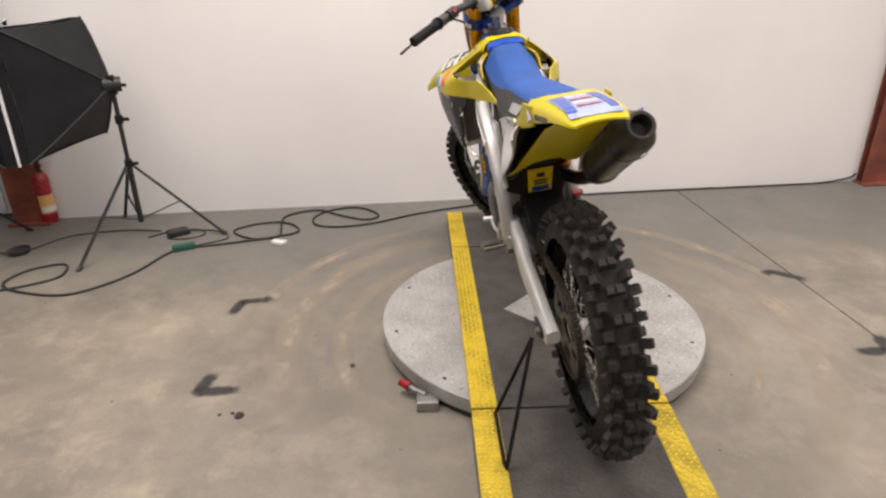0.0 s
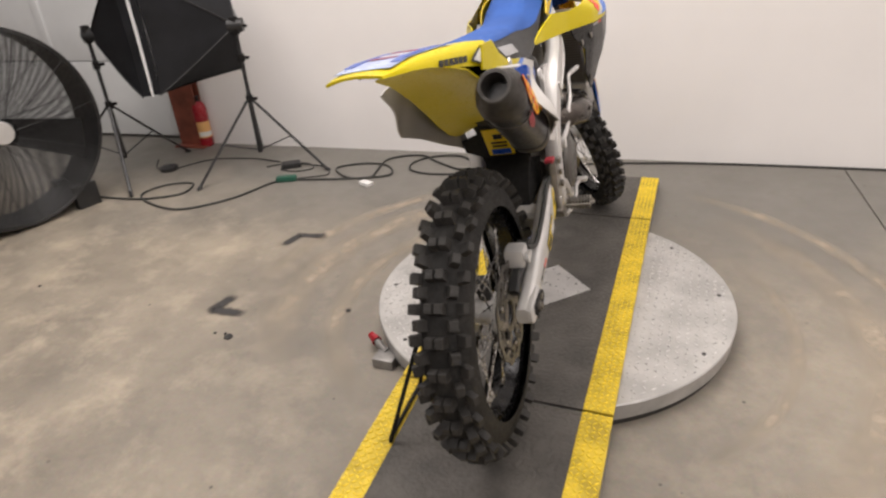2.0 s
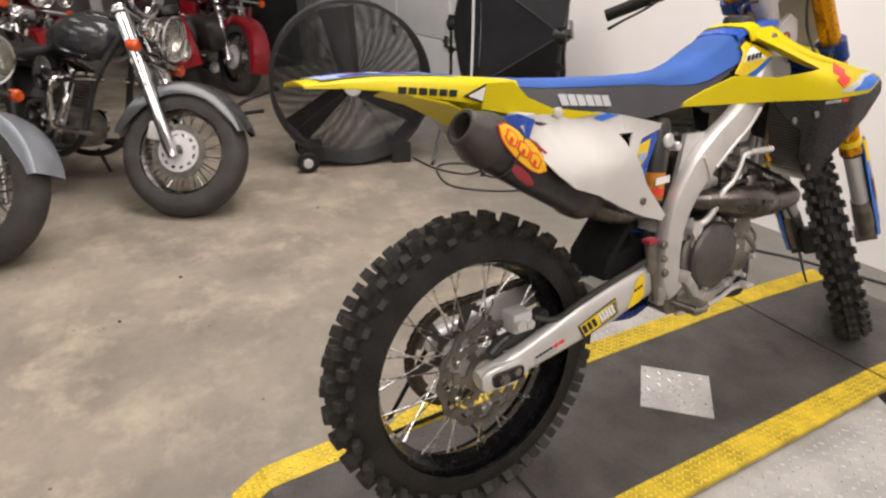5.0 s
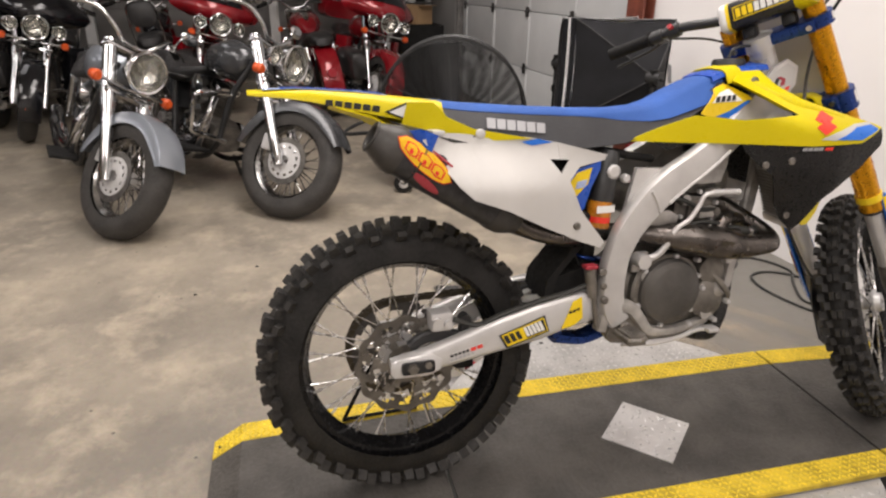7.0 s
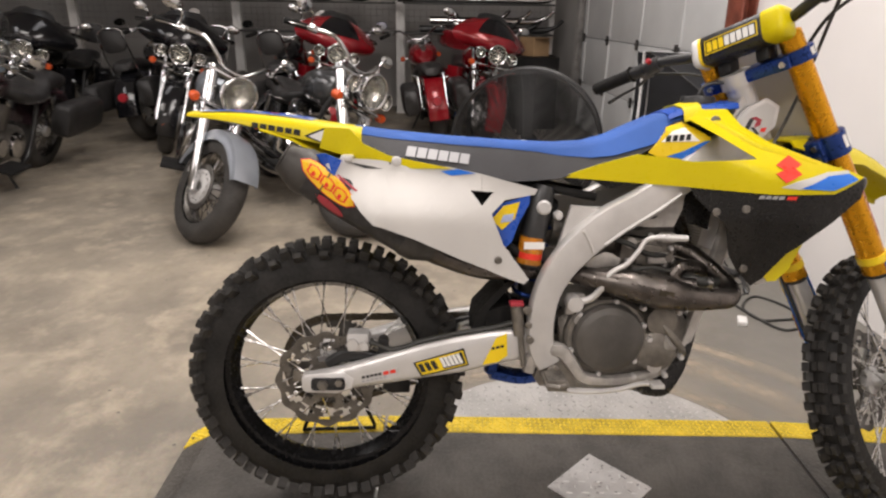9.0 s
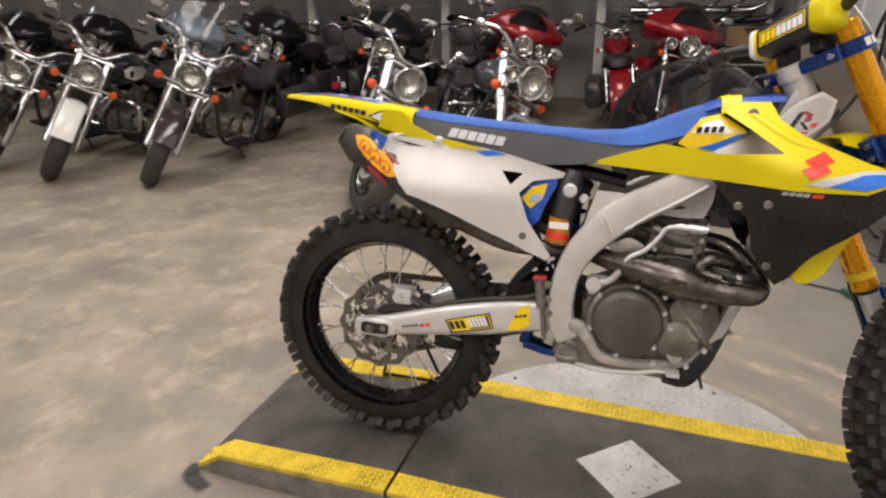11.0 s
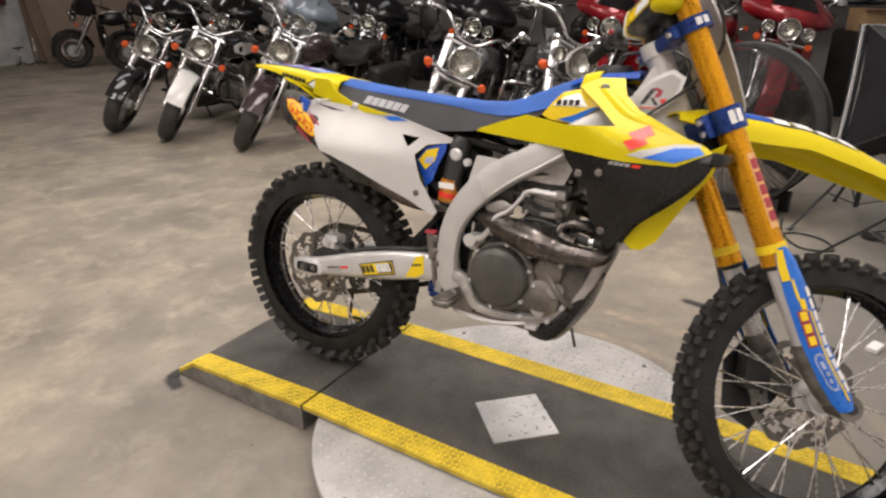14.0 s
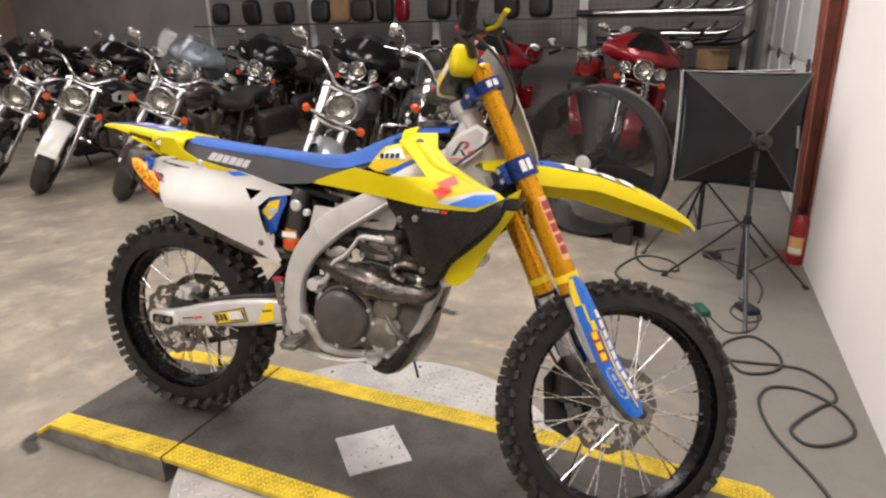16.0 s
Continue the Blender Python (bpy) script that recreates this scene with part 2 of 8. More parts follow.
def panel(bm, outline, out, thick=0.003, step=0.03, lift=0.0, plane="side"):
    """A sheet cut to a flat outline and bent by out(a, b): side panels take (y, z) and give x; flat ones take (x, y) and give z."""
    tmp = bmesh.new()
    tmp.faces.new([tmp.verts.new((a, b, 0)) for a, b in outline])
    bmesh.ops.triangulate(tmp, faces=tmp.faces)
    for k in (0, 1):
        lo, hi = min(p[k] for p in outline), max(p[k] for p in outline)
        n = max(1, int((hi - lo) / step))
        for i in range(1, n):
            co, no = [0, 0, 0], [0, 0, 0]
            co[k], no[k] = lo + (hi - lo) * i / n, 1
            bmesh.ops.bisect_plane(tmp, geom=list(tmp.verts) + list(tmp.edges) + list(tmp.faces), plane_co=co, plane_no=no)
    bmesh.ops.dissolve_limit(tmp, angle_limit=0.001, verts=tmp.verts, edges=[e for e in tmp.edges if len(e.link_faces) == 2 and False])
    inner, outer = {}, {}
    for v in tmp.verts:
        a, b, _ = v.co
        o = out(a, b) + lift
        sg = math.copysign(1, o) if plane == "side" else 1
        if plane == "side":
            outer[v], inner[v] = bm.verts.new((o, a, b)), bm.verts.new((o - sg * thick, a, b))
        else:
            outer[v], inner[v] = bm.verts.new((a, b, o)), bm.verts.new((a, b, o - thick))
    for f in tmp.faces:
        bm.faces.new([outer[v] for v in f.verts])
        bm.faces.new([inner[v] for v in reversed(f.verts)])
    for e in tmp.edges:
        if len(e.link_faces) == 1:
            a, b = e.verts
            bm.faces.new((outer[a], outer[b], inner[b], inner[a]))
    tmp.free()
    return bm


def mirror(bm):
    """The same mesh on the other side of the middle plane x = 0."""
    bmesh.ops.scale(bm, vec=(-1, 1, 1), verts=bm.verts)
    bmesh.ops.reverse_faces(bm, faces=bm.faces)
    return bm


def bolt(bm, at, r=0.006, h=0.005, axis="x"):
    p = [(0, 0.0), (0, r), (h * 0.7, r), (h, r * 0.75), (h, 0.0)]
    sub = lathe(bmesh.new(), p, 10, axis, at)
    me = bpy.data.meshes.new("tmp")
    sub.to_mesh(me)
    sub.free()
    bm.from_mesh(me)
    bpy.data.meshes.remove(me)
    return bm

# ---- the room ----
WALL_TURN = 4.0  # the painted wall runs a little askew to the ramp
WM = pose(0, 1.553, 0, 0, 0, WALL_TURN)


def setting(name, bm, material, label, category, m=None):
    ob = part(name, bm, material, None, label)
    if m is not None:
        ob.matrix_world = m
    return tagged(ob, "", category, "", "structure")


H_ROOM = 4.2
bm = B()
# floor in one sheet, with a sawn joint cut through it along x = 1.2
xs = [-9.0, -6, -3, 0, 1.144, 1.152, 3.5, 6.5]
for x0, x1 in zip(xs, xs[1:]):
    if abs(x0 - 1.144) < 1e-6:
        continue
    box(bm, x0, x1, -13.2, 2.4, -0.2, 0.0)
box(bm, 1.144, 1.152, -13.2, 2.4, -0.2, -0.008)
bmesh.ops.rotate(bm, verts=bm.verts, cent=(1.15, 1.5, 0), matrix=Matrix.Rotation(radians(4.2), 3, "Z"))
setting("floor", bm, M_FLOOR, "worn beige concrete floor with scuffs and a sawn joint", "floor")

setting("wall_north", box(B(), -2.60, 7.0, 0.0, 0.2, 0, H_ROOM), M_WALL, "plain white painted wall", "wall", WM)
setting("wall_above_door", box(B(), -6.49, -2.60, 0.02, 0.2, 3.0, H_ROOM), M_WALL, "white painted wall above the garage door", "wall", WM)
setting("wall_corner", box(B(), -9.0, -6.49, 0.0, 0.2, 0, H_ROOM), M_BACK, "grey wall beside the garage door", "wall", WM)
setting("wall_west", box(B(), -8.0, -7.8, -13.0, 1.2, 0, H_ROOM), M_BACK, "grey wall behind the parked motorcycles", "wall")
setting("wall_south", box(B(), -8.0, 6.4, -13.2, -13.0, 0, H_ROOM), M_TAN, "tan painted wall at the end of the hall", "wall")
setting("wall_east", box(B(), 6.2, 6.4, -13.0, 2.3, 0, H_ROOM), M_WALL, "white painted wall", "wall")
setting("ceiling", box(B(), -9.0, 7.0, -13.2, 2.6, H_ROOM, H_ROOM + 0.2), M_CEIL, "plain pale ceiling", "ceiling")


def steel_column(x, label):
    """A red H-section post standing against the wall, deeper towards the roof."""
    bm = B()
    z0, z1, d0, d1 = 0.012, H_ROOM - 0.01, 0.054, 0.150
    loft(bm, [[(x, -d - e, z) for x, e in ((-0.09, 0.012), (0.09, 0.012), (0.09, 0), (-0.09, 0))] for z, d in ((z0, d0), (z1, d1))])
    box(bm, -0.09, 0.09, -0.016, -0.004, z0, z1, 0.003)
    loft(bm, [[(x, y, z) for x, y in ((-0.005, -d), (0.005, -d), (0.005, -0.016), (-0.005, -0.016))] for z, d in ((z0, d0), (z1, d1))])
    box(bm, -0.11, 0.11, -0.115, -0.004, 0.0, 0.012, 0.002)
    ob = part("steel_column", bm, M_RED_STEEL, None, label)
    ob.matrix_world = WM @ pose(x, 0, 0)
    return tagged(ob, "", "column", "", "structure")


steel_column(-2.63, "red oxide painted steel column beside the garage door")
steel_column(2.43, "red oxide painted steel column against the white wall")


def garage_door():
    """A sectional door of wide insulated panels with hinges and a track."""
    g = empty("garage_door", WM @ pose(-4.54, 0.06, 0), "closed white sectional garage door with steel hinges", "garage door")
    for i in range(6):
        bm = B()
        z0 = 0.02 + i * 0.5
        box(bm, -1.82, 1.82, 0.0, 0.04, z0, z0 + 0.494, 0.006)
        p = part("door_panel", bm, M_DOOR, g)
        for k in range(5):
            x = -1.7 + k * 0.85
            bm = B()
            box(bm, x - 0.03, x + 0.03, -0.012, 0.0, z0 + 0.02, z0 + 0.47, 0.003)
            part("stile", bm, M_DOOR, p)
        for k in range(5):
            if i == 5:
                continue
            x = -1.7 + k * 0.85
            bm = B()
            box(bm, x - 0.02, x + 0.02, -0.030, -0.012, z0 + 0.45, z0 + 0.54, 0.004)
            tube(bm, [(x - 0.03, -0.032, z0 + 0.497), (x + 0.03, -0.032, z0 + 0.497)], 0.007, 8)
            part("hinge", bm, M_DARK_STEEL, p, "dark steel hinge")
    bm = B()
    box(bm, 1.84, 1.88, -0.07, 0.03, 0.0, 2.9, 0.004)
    part("track", bm, M_EDGE_STEEL, g, "galvanised track")
    bm = B()
    box(bm, -1.88, -1.84, -0.07, 0.03, 0.0, 2.9, 0.004)
    part("track", bm, M_EDGE_STEEL, g, "galvanised track")
    return tagged(g, kind="structure")


garage_door()


# ---- the turntable and the ramp on it ----
DECK = 0.100
HALF = 0.294
STRIP = 0.076
S1, S2 = -0.570, 0.612  # the two seams
E1, E2 = -1.180, 1.205  # the two ends
DISC_R = 0.598


def tread(bm, x0, x1, y0, y1, top, pitch=0.030, size=0.011, h=0.0016):
    """Raised lozenges of tread plate, turned each way in turn; top(y) is the plate's height."""
    i = 0
    y = y0 + pitch * 0.5
    while y < y1 - pitch * 0.3:
        j = 0
        x = x0 + pitch * 0.5
        while x < x1 - pitch * 0.2:
            a = radians(45 if (i + j) % 2 else -45)
            c, s = math.cos(a), math.sin(a)
            ln, wd = size * 1.1, size * 0.38
            ps = []
            for px, py in ((-ln, 0), (0, -wd), (ln, 0), (0, wd)):
                qx, qy = x + px * c - py * s, y + px * s + py * c
                ps.append(bm.verts.new((qx, qy, top(qy) - 0.0005)))
            mid = [bm.verts.new((x + px * c - py * s, y + px * s + py * c, top(y) + h)) for px, py in ((-ln * 0.72, 0), (0, -wd * 0.6), (ln * 0.72, 0), (0, wd * 0.6))]
            for k in range(4):
                bm.faces.new((ps[k], ps[(k + 1) % 4], mid[(k + 1) % 4], mid[k]))
            bm.faces.new(mid)
            j += 1
            x += pitch
        i += 1
        y += pitch
    return bm


def turntable():
    t = empty("turntable", pose(0, 0.02, 0), "round turntable of aluminium tread plate on the floor", "turntable")
    bm = lathe(B(), [(0.026, 0.0), (0.026, DISC_R - 0.004), (0.077, DISC_R), (0.080, DISC_R - 0.003), (0.080, 0.0)], 128, "z")
    part("disc", bm, M_ALU_DISC, t)
    bm = B()
    tread(bm, -0.60, 0.60, -0.60, 0.60, lambda y: 0.0802, 0.026, 0.0105, 0.0014)
    bad = {v for v in bm.verts if v.co.xy.length > DISC_R - 0.012 or abs(v.co.x) < HALF - 0.002}
    bmesh.ops.delete(bm, geom=[f for f in bm.faces if any(v in bad for v in f.verts)], context="FACES")
    tp = part("tread_pattern", bm, M_ALU_PLATE, t)
    tp["kind"] = "stuff"
    bm = lathe(B(), [(0.0, DISC_R - 0.06), (0.0, DISC_R - 0.014), (0.026, DISC_R - 0.014), (0.026, DISC_R - 0.06)], 96, "z")
    part("base_ring", bm, M_DARK_STEEL, t, "dark steel base ring")
    for k in range(10):
        a = 2 * math.pi * (k + 0.3) / 10
        bm = bolt(B(), (math.cos(a) * (DISC_R - 0.045), math.sin(a) * (DISC_R - 0.045), 0.080), 0.0065, 0.003, "z")
        part("bolt", bm, M_DARK_STEEL, t, "dark bolt head")
    # the red-tipped lock lever
    bm = tube(B(), [(-0.44, -0.42, 0.03), (-0.47, -0.40, 0.032), (-0.50, -0.375, 0.036)], 0.012, 10)
    box(bm, -0.47, -0.40, -0.47, -0.40, 0.0, 0.035, 0.004)
    lever = part("lock_lever", bm, M_EDGE_STEEL, t, "dull steel lock lever")
    bm = tube(B(), [(-0.492, -0.382, 0.036), (-0.525, -0.358, 0.040)], [0.017, 0.018, 0.012], 12)
    part("grip", bm, M_RED_PAINT, lever, "red rubber grip")
    return t


turntable()


def ramp_top(y):
    """Height of the ramp's top: level over the turntable, falling to both ends."""
    if y < S1:
        k = (S1 - y) / (S1 - E1)
    elif y > S2:
        k = (y - S2) / (E2 - S2)
    else:
        return DECK
    return DECK - 0.028 * k if k < 0.86 else DECK - 0.028 * 0.86 - (k - 0.86) / 0.14 * 0.052


def ramp():
    r = empty("ramp", pose(-0.010, 0, 0), "black rubber ramp with yellow tread plate edges over the turntable", "ramp")

    def slab(bm, x0, x1, ys, top, bottom):
        rings = [[(x0, y, bottom(y)), (x1, y, bottom(y)), (x1, y, top(y)), (x0, y, top(y))] for y in ys]
        return loft(bm, rings)

    for a, b, ends in ((E1, S1 - 0.005, True), (S1 + 0.005, S2 - 0.005, False), (S2 + 0.005, E2, True)):
        ys = [a, b]
        if ends:
            tip = a if a == E1 else b
            bend = tip + (0.14 * (S1 - E1) if tip == E1 else -0.14 * (E2 - S2))
            ys = sorted([a, b, bend])
        low = (lambda y: 0.004) if ends else (lambda y: 0.082)
        body = part("section", slab(B(), -HALF, HALF, ys, lambda y: ramp_top(y) - 0.006, low), M_EDGE_STEEL, r, "dull steel section", 20)
        part("rubber_mat", slab(B(), -HALF + STRIP, HALF - STRIP, ys, ramp_top, lambda y: ramp_top(y) - 0.006), M_MAT, body, "black ribbed rubber mat", 20)
        for x0, x1 in ((-HALF - 0.002, -HALF + STRIP), (HALF - STRIP, HALF + 0.002)):
            bm = slab(B(), x0, x1, ys, lambda y: ramp_top(y) + 0.0015, lambda y: ramp_top(y) - 0.012)
            strip = part("edge_strip", bm, M_YELLOW_DIRTY, body, "worn yellow tread plate strip", 20)
            bm = tread(B(), x0, x1, a, b, lambda y: ramp_top(y) + 0.0015, 0.0152, 0.0088, 0.0024)
            part("tread_pattern", bm, M_YELLOW_FLOOR, strip, "", 20)["kind"] = "stuff"
    # the bare plate over the pivot, standing corner-wise
    bm = B()
    q = [(0.0, -0.138), (0.136, 0.0), (0.0, 0.138), (-0.136, 0.0)]
    loft(bm, [[(x + 0.010, y + 0.02, DECK - 0.002) for x, y in q], [(x + 0.010, y + 0.02, DECK + 0.003) for x, y in q]])
    for i in range(6):
        for j in range(6):
            u, v = -0.075 + 0.03 * i, -0.075 + 0.03 * j
            x, y = (u - v) * 0.7071 + 0.010, (u + v) * 0.7071 + 0.02
            a = radians(90 if (i + j) % 2 else 0)
            c, s = math.cos(a), math.sin(a)
            low = [bm.verts.new((x + px * c - py * s, y + px * s + py * c, DECK + 0.0028)) for px, py in ((-0.012, 0), (0, -0.004), (0.012, 0), (0, 0.004))]
            top = bm.verts.new((x, y, DECK + 0.0052))
            for k in range(4):
                bm.faces.new((low[k], low[(k + 1) % 4], top))
    part("pivot_plate", bm, M_ALU_SHINY, r, "bare aluminium tread plate", 20)
    for y in (E1 + 0.02, E2 - 0.02):
        for x in (-HALF + 0.04, HALF - 0.04):
            part("screw", bolt(B(), (x, y, ramp_top(y) + 0.001), 0.006, 0.003, "z"), M_DARK_STEEL, r)
    return r


ramp()

# ---- the motocross bike ----
# bike space: x to its right, y forward, z up, from the rear tyre's contact with the ramp
BIKE = pose(0.038, -0.682, 0.1) @ Matrix.Rotation(radians(3.3), 4, "Z") @ Matrix.Rotation(radians(-8.2), 4, "Y") @ Matrix.Rotation(radians(-0.6), 4, "X")
HEAD = Vector((0, 0.995, 1.1))
FORK_TOP = Vector((0, 0.97, 1.06))
STEER = Matrix.Translation(FORK_TOP - Vector((0, 0, 0.003))) @ Matrix.Rotation(radians(-2.4), 4, "Y") @ Matrix.Translation(-FORK_TOP) @ Matrix.Translation(HEAD) @ Matrix.Rotation(radians(34.8), 4, Vector((0, -0.459, 0.889))) @ Matrix.Translation(-HEAD)
R_AXLE = (0, 0, 0.345)
F_AXLE = (0, 1.426, 0.318)

M_YEL = mat("yellow plastic", (0.60, 0.49, 0.004), 0.36, var=0.05, scale=5, fine=160, bump=0.02, coat=0.0, spec=0.22)
M_BLUE = mat("blue plastic", (0.012, 0.075, 0.42), 0.34, var=0.08, scale=6, bump=0.02, coat=0.2)
M_BLUE_BR = mat("bright blue decal", (0.012, 0.14, 0.58), 0.34, var=0.08, scale=6)
M_BLUE_SEAT = mat("blue gripper cloth", (0.020, 0.085, 0.33), 0.75, var=0.10, scale=9, fine=420, bump=0.25)
M_BLK_SEAT = mat("black seat vinyl", (0.030, 0.030, 0.033), 0.62, var=0.18, scale=9, fine=420, bump=0.2)
M_BLK_SHROUD = mat("black shroud plastic", (0.009, 0.0084, 0.0078), 0.30, var=0.3, scale=11, fine=160, bump=0.05, spec=0.35)
M_WHT = mat("white side plate", (0.515, 0.50, 0.48), 0.55, var=0.04, scale=8, bump=0.0, coat=0.0, rvar=0.03, spec=0.3)
M_GREYL = mat("grey lettering vinyl", (0.34, 0.34, 0.35), 0.4, var=0.1)
M_BLKD = mat("black decal", (0.015, 0.015, 0.016), 0.35, var=0.1)
M_REDD = mat("red decal", (0.75, 0.035, 0.020), 0.35, var=0.06)
M_AMBERL = mat("amber label", (0.46, 0.17, 0.012), 0.3, var=0.3, scale=30)
M_YELD = mat("yellow decal", (0.82, 0.58, 0.01), 0.35, var=0.05)
M_AMBERB = mat("orange-yellow badge", (0.84, 0.50, 0.012), 0.35, var=0.08, scale=30)
M_PINKD = mat("dark red decal", (0.36, 0.035, 0.05), 0.35, var=0.08)
M_LBLUE = mat("pale blue decal", (0.36, 0.42, 0.62), 0.35, var=0.2, scale=40)
M_FLABEL = mat("pale amber label", (0.74, 0.42, 0.16), 0.35, var=0.1)
M_KNOB = mat("dusty tread rubber", (0.022, 0.020, 0.018), 0.64, var=0.35, scale=25, fine=160, bump=0.3)
M_TYRE = mat("tyre rubber", (0.015, 0.014, 0.013), 0.72, var=0.35, scale=14, fine=120, bump=0.25, spec=0.3)
M_RIM = mat("black anodised rim", (0.012, 0.012, 0.013), 0.22, 0.6, var=0.2, scale=12)
M_SPOKE = mat("steel spoke", (0.62, 0.61, 0.60), 0.25, 1.0, var=0.1)
M_ALU = mat("cast aluminium", (0.58, 0.565, 0.55), 0.42, 0.45, var=0.08, scale=12, fine=180, bump=0.05, rvar=0.05)
M_ALU_DK = mat("dirty engine alloy", (0.19, 0.175, 0.155), 0.48, 0.7, var=0.3, scale=22, fine=150, bump=0.25)
M_ALU_BR = mat("brushed aluminium", (0.60, 0.59, 0.58), 0.34, 0.4, var=0.06, scale=14, fine=150, bump=0.01, rvar=0.03)
M_GOLD = mat("gold anodised fork", (0.62, 0.285, 0.010), 0.28, 0.80, var=0.03, scale=6, bump=0.0, rvar=0.03)
M_BLUE_ANO = mat("blue anodised alloy", (0.018, 0.050, 0.22), 0.32, 0.7, var=0.12, scale=10, bump=0.03)
M_TITAN = mat("heat-stained steel pipe", (0.115, 0.102, 0.093), 0.34, 0.95, var=0.35, scale=16, fine=70, bump=0.05)
M_CARBON = mat("carbon muffler sleeve", (0.022, 0.021, 0.023), 0.44, 0.0, var=0.4, scale=60, fine=260, bump=0.05, coat=0.12)
M_ENDCAP = mat("dark heat-stained metal", (0.050, 0.046, 0.042), 0.48, 0.4, var=0.25, scale=20, bump=0.05)
M_CLUTCH = mat("magnesium grey cover", (0.098, 0.092, 0.085), 0.42, 0.5, var=0.18, scale=14, bump=0.1)
M_ALU_MID = mat("cast engine alloy", (0.42, 0.40, 0.375), 0.42, 0.55, var=0.22, scale=26, fine=150, bump=0.15)
M_DISC = mat("worn disc steel", (0.150, 0.140, 0.128), 0.38, 0.8, var=0.2, scale=30, bump=0.04)
M_BRASS = mat("dirty chain", (0.085, 0.072, 0.052), 0.45, 0.8, var=0.2, scale=30)


def bar(bm, pts, across, wide, seg=16, power=4.0, n=6):
    """A squarish bar along a smooth line; across: half sizes in the side plane, wide: half widths along x."""
    line = curve_pts(pts, n)
    k = len(line)

    def at(v, i):
        if not isinstance(v, (list, tuple)):
            return v
        f = i / (k - 1) * (len(v) - 1)
        j = min(int(f), len(v) - 2)
        return v[j] + (v[j + 1] - v[j]) * (f - j)

    rings = []
    for i, p in enumerate(line):
        d = (line[min(i + 1, k - 1)] - line[max(i - 1, 0)]).normalized()
        s = Vector((1, 0, 0))
        s = (s - d * s.dot(d)).normalized()
        u = d.cross(s)
        ring = []
        for a in (2 * math.pi * (j + 0.5) / seg for j in range(seg)):
            c, q = math.cos(a), math.sin(a)
            r = (abs(c) ** power + abs(q) ** power) ** (-1 / power)
            ring.append(p + s * (at(wide, i) * r * c) + u * (at(across, i) * r * q))
        rings.append(ring)
    return loft(bm, rings)


def piece(name, mesh, parent, m):
    """One more object on a shared mesh."""
    ob = new(name, mesh)
    ob.parent = parent
    ob.matrix_basis = m
    return ob


def knob(lx, ly, h, split=False):
    """A tyre block: lx across, ly along the tread, h high, standing on z = 0."""
    bm = B()
    for x0, x1 in (((-lx, -lx * 0.08), (lx * 0.08, lx)) if split else ((-lx, lx),)):
        c, w = (x0 + x1) / 2, (x1 - x0) / 2
        rings = [[(c + u * w * kx, v * ly * ky, z) for u, v in ((-1, -1), (1, -1), (1, 1), (-1, 1))] for kx, ky, z in ((1.08, 1.10, -0.006), (1, 1, h * 0.88), (0.88, 0.88, h))]
        loft(bm, rings)
    ob = part("knob", bm, M_KNOB)
    mesh = ob.data
    bpy.data.objects.remove(ob)
    return mesh


def knobby_tyre(bike, name, axle, rim_r, carcass_r, half_w, pitches, kh, rear, m):
    """A cross tyre: a round carcass with rows of separate blocks."""
    prof = []
    for i in range(17):
        a = math.pi * (-0.08 + 1.16 * i / 16)
        prof.append((-half_w * math.cos(a), rim_r + (carcass_r - rim_r) * max(0.0, 0.10 + 0.90 * math.sin(max(0, min(math.pi, a))) ** 0.8)))
    tyre = part(name, lathe(B(), prof, 96, "x", axle), M_TYRE, bike, "black knobbly motocross tyre", 30, m)
    rnd = random.Random(5 if rear else 6)
    w = half_w

    def place(ang, phi, mesh):
        # phi: degrees from the tread's middle towards its edge
        p = radians(phi)
        rr = (carcass_r - rim_r) * 0.5
        x = math.sin(p) * half_w * 0.97
        r = rim_r + rr + rr * math.cos(p) ** 0.8
        q = Matrix.Translation(axle) @ Matrix.Rotation(ang, 4, "X") @ Matrix.Translation((x, 0, r)) @ Matrix.Rotation(p * 0.9, 4, "Y") @ Matrix.Rotation(rnd.uniform(-0.03, 0.03), 4, "Z")
        ob = piece("knob", mesh, tyre, m @ q @ Matrix.Diagonal((1, 1, rnd.uniform(0.9, 1.05), 1)))
        return ob

    if rear:
        mid, inter, edge = knob(w * 0.36, 0.0098, kh, True), knob(w * 0.17, 0.0105, kh), knob(w * 0.13, 0.0105, kh * 0.95)
    else:
        mid, inter, edge = knob(w * 0.30, 0.0105, kh, True), knob(w * 0.17, 0.0100, kh), knob(w * 0.13, 0.0105, kh * 0.9)
    hp = math.pi / pitches
    for k in range(pitches):
        a = 2 * math.pi * k / pitches
        place(a, 0, mid)
        for sg in (-1, 1):
            place(a + hp, sg * (35 if rear else 38), inter)
            place(a, sg * (60 if rear else 66), edge)


